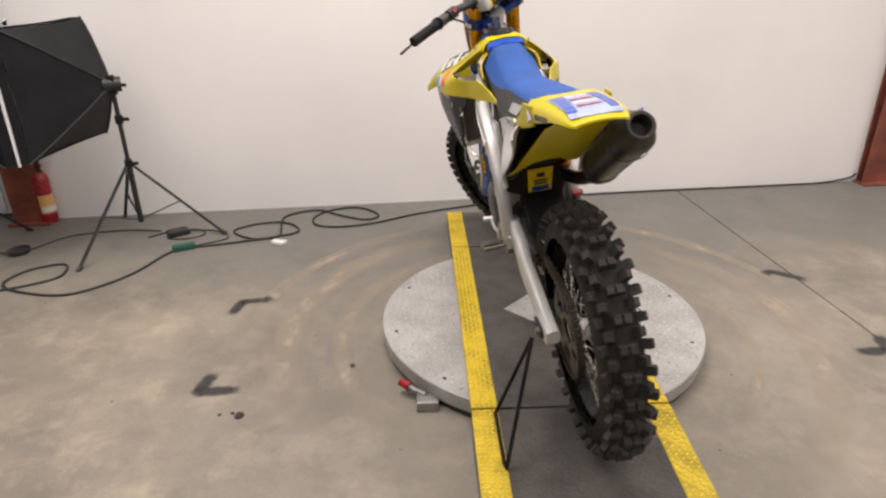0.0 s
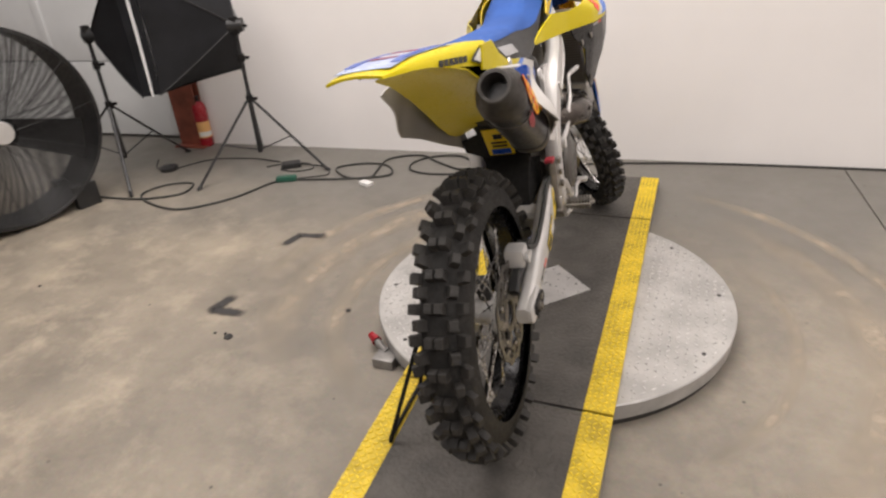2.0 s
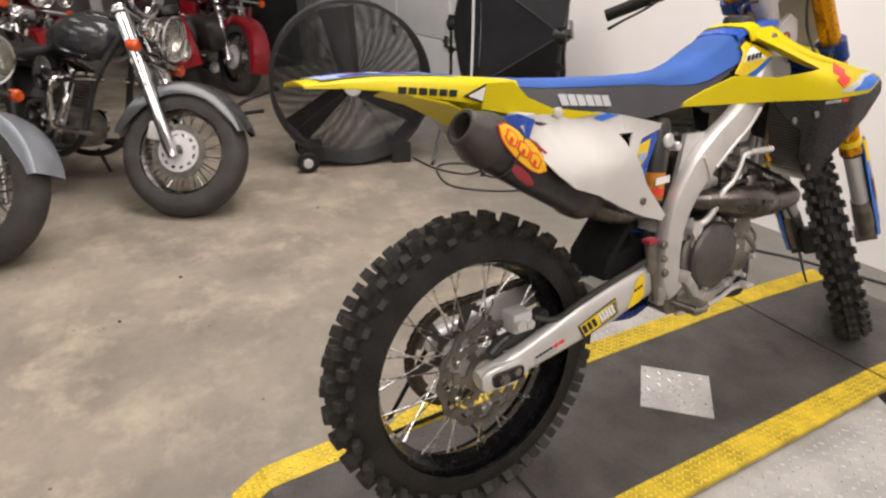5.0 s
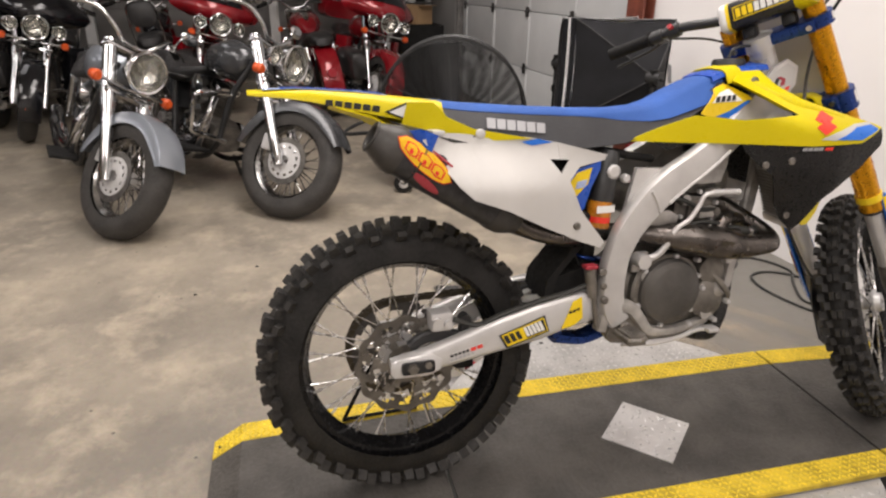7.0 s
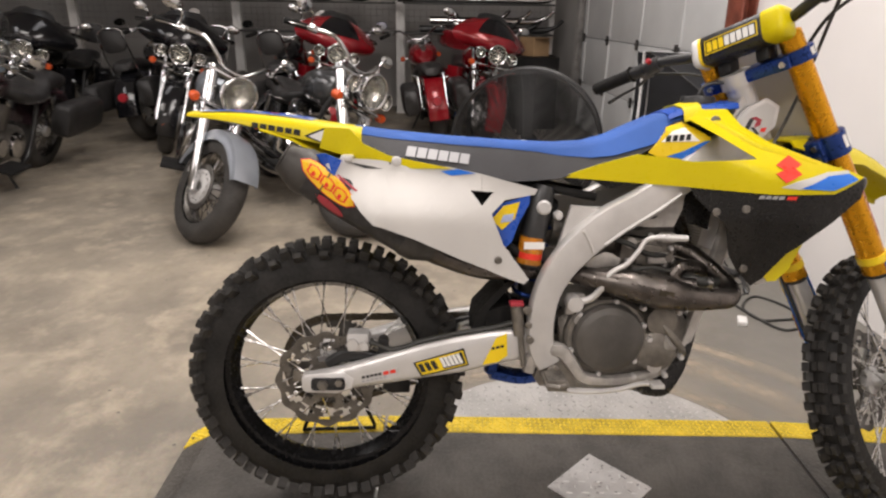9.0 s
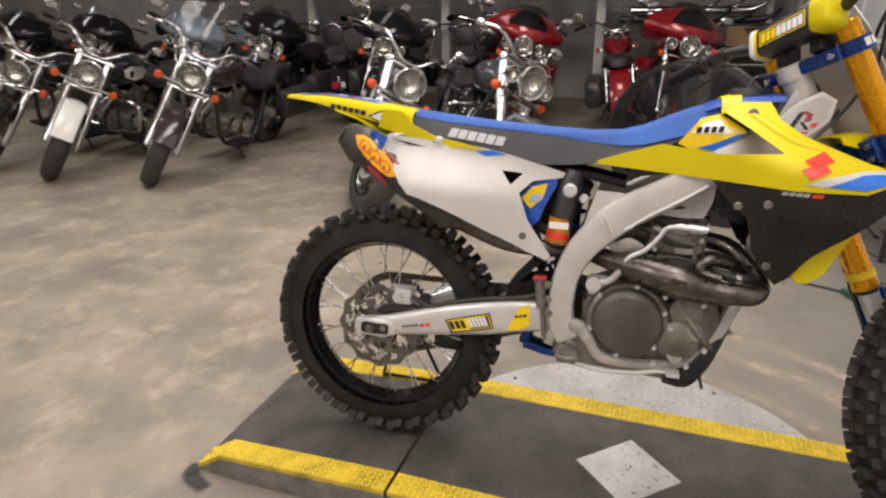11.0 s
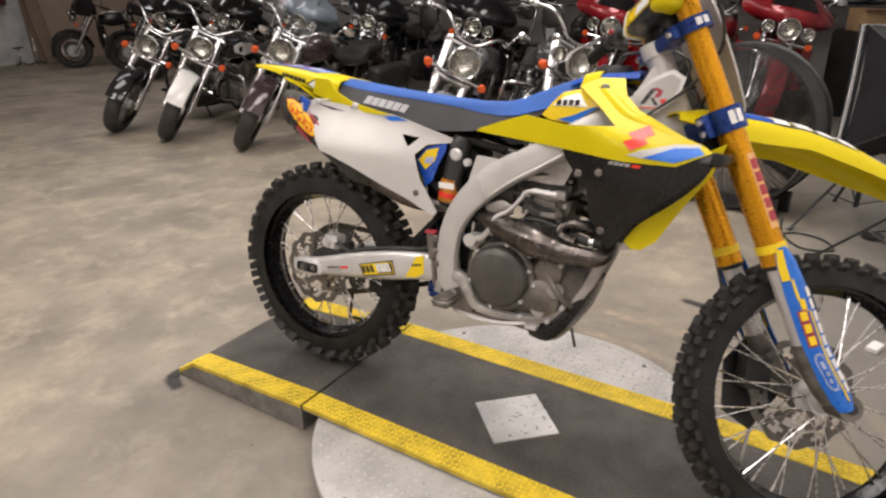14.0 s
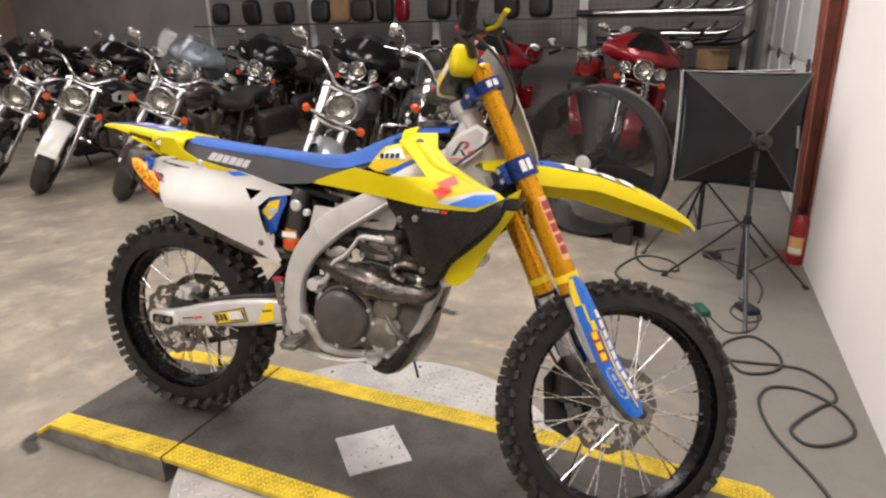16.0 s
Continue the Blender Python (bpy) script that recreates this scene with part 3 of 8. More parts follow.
def spoked_wheel(bike, name, axle, rim_r, rim_w, flange_r, flange_x, m):
    """Rim, hub and 36 spokes."""
    c = Vector(axle)
    w = rim_w
    prof = [(-w, rim_r + 0.010), (-w * 0.92, rim_r + 0.013), (-w * 0.85, rim_r), (-w * 0.5, rim_r - 0.008), (0, rim_r - 0.018), (w * 0.5, rim_r - 0.008), (w * 0.85, rim_r), (w * 0.92, rim_r + 0.013), (w, rim_r + 0.010), (w * 0.9, rim_r - 0.010), (w * 0.5, rim_r - 0.016), (0, rim_r - 0.026), (-w * 0.5, rim_r - 0.016), (-w * 0.9, rim_r - 0.010)]
    rim = part(name + "_rim", lathe(B(), prof, 96, "x", axle, True), M_RIM, bike, "black anodised rim", 40, m)
    f = flange_x
    prof = [(-f - 0.020, 0.010), (-f - 0.020, 0.026), (-f - 0.004, 0.030), (-f - 0.004, flange_r), (-f + 0.004, flange_r), (-f + 0.010, flange_r * 0.62), (0, flange_r * 0.5), (f - 0.010, flange_r * 0.62), (f - 0.004, flange_r), (f + 0.004, flange_r), (f + 0.004, 0.030), (f + 0.020, 0.026), (f + 0.020, 0.010)]
    hub = part(name + "_hub", lathe(B(), prof, 40, "x", axle, True), M_ALU_BR, bike, "silver hub", 30, m)
    top = rim_r - 0.020
    for sgn in (-1, 1):
        for lead in (-1, 1):
            bm = B()
            a0 = Vector((sgn * (f + 0.002 * lead), 0, flange_r - 0.006))
            th = lead * radians(38)
            a1 = Vector((sgn * 0.004, -math.sin(th) * top, math.cos(th) * top))
            tube(bm, [a0, a0.lerp(a1, 0.5), a1], 0.0019, 6)
            d = (a1 - a0).normalized()
            tube(bm, [a1 - d * 0.022, a1 + d * 0.004], 0.0036, 6)
            me_ob = part("spoke", bm, M_SPOKE, rim)
            mesh = me_ob.data
            k0 = (0 if sgn < 0 else 1) * 0.5 + (0 if lead < 0 else 0.25)
            base = m @ Matrix.Translation(c)
            me_ob.matrix_basis = base @ Matrix.Rotation(2 * math.pi * k0 / 9, 4, "X")
            for k in range(1, 9):
                piece("spoke", mesh, rim, base @ Matrix.Rotation(2 * math.pi * (k + k0) / 9, 4, "X"))
    return rim, hub


def open_plate(bm, c, x, radii, th, solid, teeth=0, tooth=0.0, seg=120):
    """A flat plate across x, of rings between radii; solid(ring, step) tells where metal stands; teeth shape the rim."""
    c = Vector(c)
    n = len(radii)
    vs = {}

    def vert(i, j, sx):
        key = (i, j % seg, sx)
        if key not in vs:
            a = 2 * math.pi * (j % seg) / seg
            r = radii[i] + (tooth * math.cos(a * teeth) if teeth and i == n - 1 else 0)
            vs[key] = bm.verts.new(c + Vector((x + (sx - 0.5) * th, r * math.cos(a), r * math.sin(a))))
        return vs[key]

    on = lambda i, j: 0 <= i < n - 1 and solid(i, j % seg)
    for i in range(n - 1):
        for j in range(seg):
            if not on(i, j):
                continue
            for sx in (0, 1):
                bm.faces.new([vert(i, j, sx), vert(i + 1, j, sx), vert(i + 1, j + 1, sx), vert(i, j + 1, sx)])
            for di, dj, e in ((-1, 0, ((i, j), (i, j + 1))), (1, 0, ((i + 1, j), (i + 1, j + 1))), (0, -1, ((i, j), (i + 1, j))), (0, 1, ((i, j + 1), (i + 1, j + 1)))):
                if not on(i + di, j + dj):
                    p, q = e
                    bm.faces.new([vert(*p, 0), vert(*q, 0), vert(*q, 1), vert(*p, 1)])
    return bm


def smooth_step(t):
    t = max(0.0, min(1.0, t))
    return t * t * (3 - 2 * t)


def lerp_table(t, tab):
    for (a, va), (b, vb) in zip(tab, tab[1:]):
        if t <= b:
            return va + (vb - va) * max(0.0, (t - a) / (b - a))
    return tab[-1][1]


def shroud_x(y, z):
    """How far the shrouds stand off the middle plane."""
    base = lerp_table(y, [(0.5, 0.080), (0.62, 0.100), (0.78, 0.147), (0.92, 0.205), (1.02, 0.227), (1.14, 0.232)]) - max(0.0, 0.760 - z) * 0.20
    top = 0.213 - (z - 0.862) * 1.15
    k = 0.02
    h = max(k - abs(base - top), 0) / k
    return max(0.055, min(base, top) - h * h * k * 0.25)


def plate_x(y, z):
    """The side number plates: close to the seat above, swelling out over the muffler below."""
    top = lerp_table(y, [(0.0, 0.178), (0.03, 0.172), (0.061, 0.146), (0.14, 0.106), (0.22, 0.101), (0.36, 0.097), (0.5, 0.092)])
    low = lerp_table(y, [(0.0, 0.012), (0.04, 0.016), (0.12, 0.088), (0.2, 0.080), (0.3, 0.050), (0.376, 0.026), (0.47, 0.036)])
    edge = lerp_table(y, [(0.0, 0.880), (0.17, 0.862), (0.345, 0.845), (0.49, 0.79)])
    return top + low * smooth_step((edge - z) / 0.11)


def seat_half(y):
    return lerp_table(y, [(0.03, 0.052), (0.16, 0.062), (0.40, 0.062), (0.6, 0.053), (0.78, 0.048)])


SEAT_TOP = [(0.03, 0.938), (0.063, 0.937), (0.156, 0.926), (0.286, 0.916), (0.421, 0.908), (0.53, 0.905), (0.60, 0.910), (0.650, 0.924), (0.706, 0.950), (0.749, 0.968), (0.785, 0.978), (0.81, 0.982)]
SEAT_LOW = [(0.03, 0.900), (0.151, 0.879), (0.28, 0.855), (0.416, 0.826), (0.521, 0.832), (0.699, 0.885), (0.785, 0.93), (0.81, 0.94)]


def seat_x(y, z):
    lo, hi = lerp_table(y, SEAT_LOW), lerp_table(y, SEAT_TOP)
    t = (z - lo) / max(0.01, hi - lo)
    return seat_half(y) + 0.034 * (1 - smooth_step(t))


def decal(name, outline, out, material, parent, lift=0.0012, side=1, label="", step=0.04, m=None):
    bm = panel(B(), outline, out, 0.0012, step, lift)
    if side < 0:
        mirror(bm)
    return part(name, bm, material, parent, label, 35, m)


def word_bars(name, o, dy, dz, w, h, n, out, material, parent, lift=0.0016, gap=0.25, slant=0.0, m=None, side=1, label=""):
    """Plain blocks in a row where small lettering stands: from o along (dy, dz), w long, h high."""
    bm = B()
    d = Vector((dy, dz)).normalized()
    u = Vector((-d.y, d.x))
    cell = w / n
    for i in range(n):
        a = Vector(o) + d * (i * cell)
        b = a + d * cell * (1 - gap)
        q = [a, b, b + u * h + d * slant, a + u * h + d * slant]
        panel(bm, [tuple(p) for p in q], out, 0.001, 0.05, lift)
    if side < 0:
        mirror(bm)
    return part(name, bm, material, parent, label, 35, m)


def build_bike():
    bike = empty("dirt_bike", BIKE, "yellow and blue motocross bike leaning on a rod stand", "motorcycle")
    # --- wheels ---
    knobby_tyre(bike, "rear_tyre", R_AXLE, 0.236, 0.3155, 0.0530, 32, 0.0195, True, Matrix.Identity(4))
    _, hub = spoked_wheel(bike, "rear", R_AXLE, 0.243, 0.034, 0.048, 0.030, Matrix.Identity(4))
    knobby_tyre(bike, "front_tyre", F_AXLE, 0.254, 0.3185, 0.043, 42, 0.0135, False, STEER)
    _, fhub = spoked_wheel(bike, "front", F_AXLE, 0.263, 0.026, 0.036, 0.026, STEER)

    def wave(i, j):
        return not (i in (1, 2) and (j + i * 2) % 10 < 5) and not (i == 0 and j % 20 >= 10)

    part("brake_disc", open_plate(B(), R_AXLE, 0.060, (0.078, 0.086, 0.095, 0.104, 0.117), 0.004, wave, 12, 0.004), M_DISC, hub, "wave-edged steel brake disc with openings")
    part("disc_carrier", open_plate(B(), R_AXLE, 0.058, (0.030, 0.046, 0.062, 0.080), 0.005, lambda i, j: i == 0 or (j + i * 3) % 20 < 7), M_ALU_DK, hub, "alloy disc carrier")
    for k in range(6):
        a = 2 * math.pi * (k + 0.4) / 6
        part("disc_bolt", bolt(B(), Vector(R_AXLE) + Vector((0.062, math.cos(a) * 0.080, math.sin(a) * 0.080)), 0.006, 0.004), M_SPOKE, hub)
    part("sprocket", open_plate(B(), R_AXLE, -0.056, (0.036, 0.052, 0.070, 0.092, 0.104, 0.118), 0.006, lambda i, j: i in (0, 4) or (i in (1, 2) and j % 65 < 18) or (i == 3 and j % 65 < 40), 49, 0.004, 390), M_CLUTCH, hub, "toothed grey sprocket with large openings")
    part("front_brake_disc", open_plate(B(), F_AXLE, -0.046, (0.086, 0.096, 0.106, 0.116, 0.130), 0.003, wave, 12, 0.004), M_DISC, fhub, "wave-edged steel brake disc with openings", 35, STEER)
    part("front_disc_carrier", open_plate(B(), F_AXLE, -0.044, (0.030, 0.044, 0.066, 0.088), 0.005, lambda i, j: i == 0 or (j + i * 3) % 20 < 6), M_ALU_DK, fhub, "alloy disc carrier", 35, STEER)

    # --- chain ---
    bm = B()
    links = []
    ry, rz, rr = 0.0, 0.345, 0.118
    fy, fz, fr = 0.545, 0.435, 0.034
    d = Vector((fy - ry, fz - rz))
    L = d.length
    base = math.atan2(d.y, d.x)
    off = math.acos((rr - fr) / L)
    n = 46
    a1, a2 = base + off, base + 2 * math.pi - off
    for i in range(n):
        a = a1 + (a2 - a1) * i / (n - 1)
        links.append((ry + rr * math.cos(a), rz + rr * math.sin(a)))
    p, q = Vector(links[-1]), Vector((fy + fr * math.cos(a2), fz + fr * math.sin(a2)))
    for i in range(1, 34):
        links.append(tuple(p.lerp(q, i / 34)))
    for i in range(8):
        a = a2 + (2 * off) * i / 7
        links.append((fy + fr * math.cos(a), fz + fr * math.sin(a)))
    p, q = Vector(links[-1]), Vector(links[0])
    for i in range(1, 34):
        links.append(tuple(p.lerp(q, i / 34)))
    k = len(links)
    for i in range(k):
        a, b = Vector(links[i]), Vector(links[(i + 1) % k])
        mid, ang = (a + b) / 2, math.atan2(b.y - a.y, b.x - a.x)
        ln = (b - a).length * 0.56
        for sx in (-1, 1):
            x = -0.056 + sx * (0.0065 if i % 2 else 0.009)
            box(bm, x - 0.001, x + 0.001, -ln, ln, -0.0065, 0.0065, 0, Matrix.Translation((0, mid.x, mid.y)) @ Matrix.Rotation(ang, 4, "X"))
        tube(bm, [(-0.065, a.x, a.y), (-0.047, a.x, a.y)], 0.004, 6)
    part("chain", bm, M_BRASS, bike, "dark oily drive chain", 20)

    # --- swingarm, linkage, rear brake ---
    for s in (1, -1):
        bm = bar(B(), [(s * 0.101, -0.045, 0.362), (s * 0.102, 0.035, 0.370), (s * 0.102, 0.12, 0.387), (s * 0.102, 0.22, 0.410), (s * 0.098, 0.31, 0.426), (s * 0.092, 0.39, 0.440), (s * 0.088, 0.46, 0.447), (s * 0.080, 0.515, 0.445)], [0.019, 0.026, 0.033, 0.041, 0.045, 0.042, 0.038, 0.034], [0.0155, 0.018, 0.0185, 0.019, 0.020, 0.021, 0.018, 0.016], 24, 3.4)
        arm = part("swingarm", bm, M_ALU_BR, bike, "brushed silver swingarm")
        bm = B()
        loft(bm, [[(s * x, 0.004 + k * y, 0.363 + k * z) for y, z in ((-0.052, -0.012), (-0.044, -0.022), (0.030, -0.025), (0.062, -0.014), (0.066, 0.010), (0.040, 0.028), (-0.040, 0.022), (-0.052, 0.014))] for x, k in ((0.112, 1.0), (0.121, 1.0), (0.124, 0.90))])
        part("axle_block", bm, M_ALU_BR, arm, "bright machined axle end")
        bm = B()
        box(bm, s * 0.1232, s * 0.1255, -0.026, 0.050, 0.350, 0.378, 0.008)
        part("axle_slot", bm, M_BLACK, arm)
        bm = tube(B(), [(s * 0.112, 0.0, 0.362), (s * 0.134, 0.0, 0.362)], 0.013, 6)
        tube(bm, [(s * 0.126, 0.0, 0.362), (s * 0.139, 0.0, 0.362)], 0.008, 12)
        tube(bm, [(s * 0.120, 0.036, 0.366), (s * 0.131, 0.036, 0.366)], 0.009, 6)
        part("axle_nut", bm, M_ALU_DK, arm)
        if s > 0:
            x = lambda y, z: lerp_table(y, [(-0.1, 0.1205), (0.22, 0.1215), (0.31, 0.1185), (0.39, 0.1135), (0.46, 0.1065)])
            decal("decal", [(0.205, 0.412), (0.224, 0.378), (0.334, 0.404), (0.321, 0.446)], x, M_BLKD, arm, 0.0010)
            decal("decal", [(0.211, 0.411), (0.227, 0.383), (0.330, 0.407), (0.318, 0.441)], x, M_YELD, arm, 0.0020)
            decal("decal", [(0.266, 0.422), (0.276, 0.397), (0.327, 0.409), (0.316, 0.438)], x, M_BLKD, arm, 0.0028)
            word_bars("lettering", (0.226, 0.389), 0.048, 0.0115, 0.044, 0.022, 3, x, M_BLKD, arm, 0.0030, 0.30, -0.006)
            word_bars("lettering", (0.276, 0.401), 0.048, 0.0115, 0.048, 0.025, 5, x, M_WHITE, arm, 0.0038, 0.22, -0.006)
            decal("decal", [(0.366, 0.404), (0.402, 0.410), (0.424, 0.424), (0.420, 0.478), (0.396, 0.469)], x, M_YELD, arm, 0.0012)
            word_bars("lettering", (0.386, 0.440), 0.048, 0.010, 0.032, 0.006, 3, x, M_BLKD, arm, 0.0022)
            decal("decal", [(0.086, 0.361), (0.087, 0.382), (0.172, 0.400), (0.172, 0.379)], x, M_WHT, arm, 0.0008)
            word_bars("lettering", (0.089, 0.374), 0.048, 0.0105, 0.048, 0.006, 5, x, M_BLKD, arm, 0.0018)
            word_bars("lettering", (0.089, 0.365), 0.048, 0.0105, 0.060, 0.005, 6, x, M_GREYL, arm, 0.0018)
            word_bars("lettering", (0.138, 0.383), 0.048, 0.0105, 0.032, 0.008, 2, x, M_REDD, arm, 0.0018, 0.2)
    bm = bar(B(), [(-0.085, 0.34, 0.425), (0, 0.35, 0.428), (0.085, 0.34, 0.425)], 0.034, 0.03)
    part("swingarm_bridge", bm, M_ALU, bike)
    bm = bar(B(), [(-0.095, 0.505, 0.435), (0.095, 0.505, 0.435)], 0.020, 0.02)
    part("pivot_shaft", bm, M_ALU_DK, bike)
    bm = bar(B(), [(0, 0.40, 0.34), (0, 0.48, 0.325), (0, 0.55, 0.345)], [0.016, 0.014, 0.016], 0.028)
    bar(bm, [(0, 0.40, 0.34), (0, 0.41, 0.39)], 0.016, 0.025)
    part("linkage", bm, M_BLUE_ANO, bike, "blue suspension linkage")
    # chain guide and slider
    bm = B()
    box(bm, -0.075, -0.040, 0.13, 0.20, 0.262, 0.335, 0.006)
    part("chain_guide", bm, M_BLACK, bike, "black chain guide")
    bm = bar(B(), [(-0.056, 0.26, 0.447), (-0.056, 0.36, 0.466), (-0.056, 0.47, 0.476)], 0.008, 0.02)
    part("chain_slider", bm, M_BLACK, bike)
    # rear brake
    bm = B()
    box(bm, 0.050, 0.098, 0.052, 0.104, 0.428, 0.474, 0.010)
    tube(bm, [(0.098, 0.066, 0.450), (0.108, 0.066, 0.450)], 0.013, 16)
    tube(bm, [(0.098, 0.092, 0.446), (0.106, 0.092, 0.446)], 0.010, 16)
    caliper = part("rear_caliper", bm, M_ALU_BR, bike, "silver rear brake caliper")
    bm = bar(B(), [(0.074, 0.006, 0.392), (0.076, 0.040, 0.412), (0.076, 0.085, 0.415), (0.076, 0.128, 0.408), (0.076, 0.138, 0.440)], [0.012, 0.014, 0.014, 0.012, 0.012], 0.012)
    tube(bm, [(0.066, 0.136, 0.448), (0.094, 0.136, 0.448)], 0.013, 14)
    tube(bm, [(0.066, 0.108, 0.404), (0.096, 0.108, 0.404)], 0.010, 14)
    part("caliper_bracket", bm, M_BLACK, caliper)
    part("bracket_pin", tube(B(), [(0.084, 0.120, 0.412), (0.090, 0.160, 0.405)], 0.0065, 10), M_ALU_BR, caliper)
    bm = tube(B(), curve_pts([(0.096, 0.105, 0.455), (0.104, 0.16, 0.438), (0.108, 0.22, 0.458), (0.106, 0.31, 0.478), (0.100, 0.39, 0.489), (0.104, 0.44, 0.505)]), 0.0065, 8)
    part("brake_hose", bm, M_CABLE, bike)
    bm = tube(B(), [(0.108, 0.450, 0.475), (0.108, 0.440, 0.545)], [0.013, 0.017, 0.015], 12)
    tube(bm, [(0.112, 0.462, 0.40), (0.110, 0.452, 0.478)], 0.007, 10)
    part("rear_master_cylinder", bm, M_ALU_DK, bike, "alloy rear brake cylinder")
    bm = B()
    box(bm, 0.096, 0.120, 0.424, 0.456, 0.545, 0.555, 0.003)
    part("reservoir_cap", bm, M_PINKD, bike, "red anodised cap")

    # --- frame ---
    for s in (1, -1):
        bm = bar(B(), [(s * 0.030, 0.955, 0.925), (s * 0.066, 0.88, 0.888), (s * 0.094, 0.81, 0.846), (s * 0.106, 0.750, 0.806), (s * 0.111, 0.703, 0.776), (s * 0.112, 0.645, 0.742), (s * 0.112, 0.588, 0.697), (s * 0.112, 0.537, 0.638), (s * 0.111, 0.508, 0.578), (s * 0.110, 0.497, 0.510), (s * 0.108, 0.501, 0.445), (s * 0.106, 0.520, 0.405)], [0.045, 0.040, 0.036, 0.034, 0.036, 0.038, 0.0375, 0.034, 0.031, 0.0305, 0.031, 0.028], [0.022, 0.022, 0.022, 0.021, 0.021, 0.021, 0.021, 0.020, 0.020, 0.020, 0.020, 0.020], 20, 5, 6)
        spar = part("frame_spar", bm, M_ALU, bike, "silver cast aluminium frame spar")
        bm = panel(B(), [(0.522, 0.650), (0.556, 0.775), (0.635, 0.771), (0.68, 0.79), (0.66, 0.75), (0.60, 0.70), (0.55, 0.64)], lambda y, z: 0.100, 0.012, 0.05)
        if s < 0:
            mirror(bm)
        part("spar_gusset", bm, M_ALU, spar)
        # welded joint across the spar and the pressed lip along its underside
        part("weld_seam", tube(B(), [(s * 0.1335, 0.578, 0.724), (s * 0.1345, 0.592, 0.700), (s * 0.1335, 0.604, 0.672)], 0.0034, 8), M_ALU, spar)
        part("spar_lip", tube(B(), curve_pts([(s * 0.131, 0.628, 0.692), (s * 0.132, 0.680, 0.731), (s * 0.131, 0.735, 0.766), (s * 0.122, 0.795, 0.806)]), 0.0040, 8), M_ALU, spar)
        bm = panel(B(), [(0.700, 0.730), (0.735, 0.772), (0.790, 0.808), (0.816, 0.806), (0.812, 0.766), (0.796, 0.728), (0.745, 0.726)], lambda y, z: 0.094, 0.008, 0.04)
        if s < 0:
            mirror(bm)
        part("engine_hanger", bm, M_ALU_MID, spar, "silver engine hanger plate")
        bm = bar(B(), [(s * 0.104, 0.474, 0.385), (s * 0.106, 0.484, 0.418), (s * 0.110, 0.512, 0.440), (s * 0.114, 0.546, 0.438), (s * 0.116, 0.572, 0.410), (s * 0.116, 0.600, 0.375), (s * 0.112, 0.655, 0.364), (s * 0.104, 0.720, 0.364), (s * 0.090, 0.785, 0.374), (s * 0.070, 0.850, 0.420), (s * 0.046, 0.892, 0.51), (s * 0.036, 0.935, 0.65), (s * 0.030, 0.965, 0.80)], [0.014, 0.016, 0.017, 0.017, 0.016, 0.014, 0.011, 0.011, 0.012, 0.013, 0.015, 0.017, 0.02], [0.016] * 7 + [0.013] * 6, 14, 4)
        part("frame_cradle", bm, M_ALU_MID, bike, "silver lower frame rail")
        if s > 0:
            for y, z, r in ((0.470, 0.47, 0.010), (0.462, 0.54, 0.010), (0.466, 0.505, 0.008), (0.530, 0.392, 0.016)):
                part("frame_bolt", bolt(B(), (0.1265, y, z), r, 0.008), M_ALU_DK, spar)
        bm = B()
        loft(bm, [[(s * x, y, z) for y, z in ((0.486, 0.372), (0.500, 0.352), (0.548, 0.346), (0.588, 0.350), (0.584, 0.378), (0.556, 0.412), (0.528, 0.420), (0.500, 0.404))] for x in (0.092, 0.118)])
        part("peg_bracket", bm, M_ALU_DK, bike, "dull cast foot peg bracket")
        bm = B()
        y0 = 0.525
        tube(bm, [(s * 0.125, y0 - 0.020, 0.385), (s * 0.192, y0 - 0.022, 0.385), (s * 0.200, y0, 0.385), (s * 0.192, y0 + 0.022, 0.385), (s * 0.125, y0 + 0.020, 0.385)], 0.006, 8)
        peg = part("foot_peg", bm, M_ALU_DK, bike, "serrated steel foot peg")
        for k in range(7):
            x = s * (0.140 + k * 0.0085)
            part("tooth", box(B(), x - 0.0025, x + 0.0025, y0 - 0.022, y0 + 0.022, 0.372, 0.398, 0.001), M_ALU_DK, peg)
        # subframe rails
        bm = tube(B(), [(s * 0.060, 0.62, 0.79), (s * 0.065, 0.36, 0.835), (s * 0.055, 0.12, 0.885)], 0.010, 10)
        tube(bm, [(s * 0.085, 0.50, 0.62), (s * 0.070, 0.34, 0.74), (s * 0.060, 0.20, 0.865)], 0.010, 10)
        part("subframe", bm, M_BLACK_MATT, bike, "dark subframe rail")
    for sd in (1, -1):
        bm = panel(B(), [(0.88, 0.83), (0.90, 0.905), (0.955, 1.02), (0.985, 1.03), (1.03, 0.93), (1.045, 0.86), (1.0, 0.82), (0.94, 0.80)], lambda y, z: 0.060 - (z - 0.84) * 0.16 - max(0, y - 0.95) * 0.25, 0.02, 0.03)
        if sd < 0:
            mirror(bm)
        part("neck_plate", bm, M_ALU, bike, "silver cast frame neck")
    bm = tube(B(), [(0, 0.952, 1.06), (0, 1.045, 0.875)], 0.030, 24)
    tube(bm, [(0, 0.945, 1.075), (0, 0.960, 1.045)], 0.036, 24)
    tube(bm, [(0, 1.037, 0.89), (0, 1.05, 0.865)], 0.036, 24)
    part("steering_head", bm, M_ALU, bike, "silver steering head")
    nx = lambda y, z: 0.066 - (z - 0.94) * 0.22
    bm = panel(B(), [(0.925, 0.918), (0.927, 0.961), (0.962, 0.996), (1.006, 1.018), (1.036, 1.001), (1.026, 0.956), (0.980, 0.917)], lambda y, z: nx(y, z) - 0.004, 0.010, 0.02)
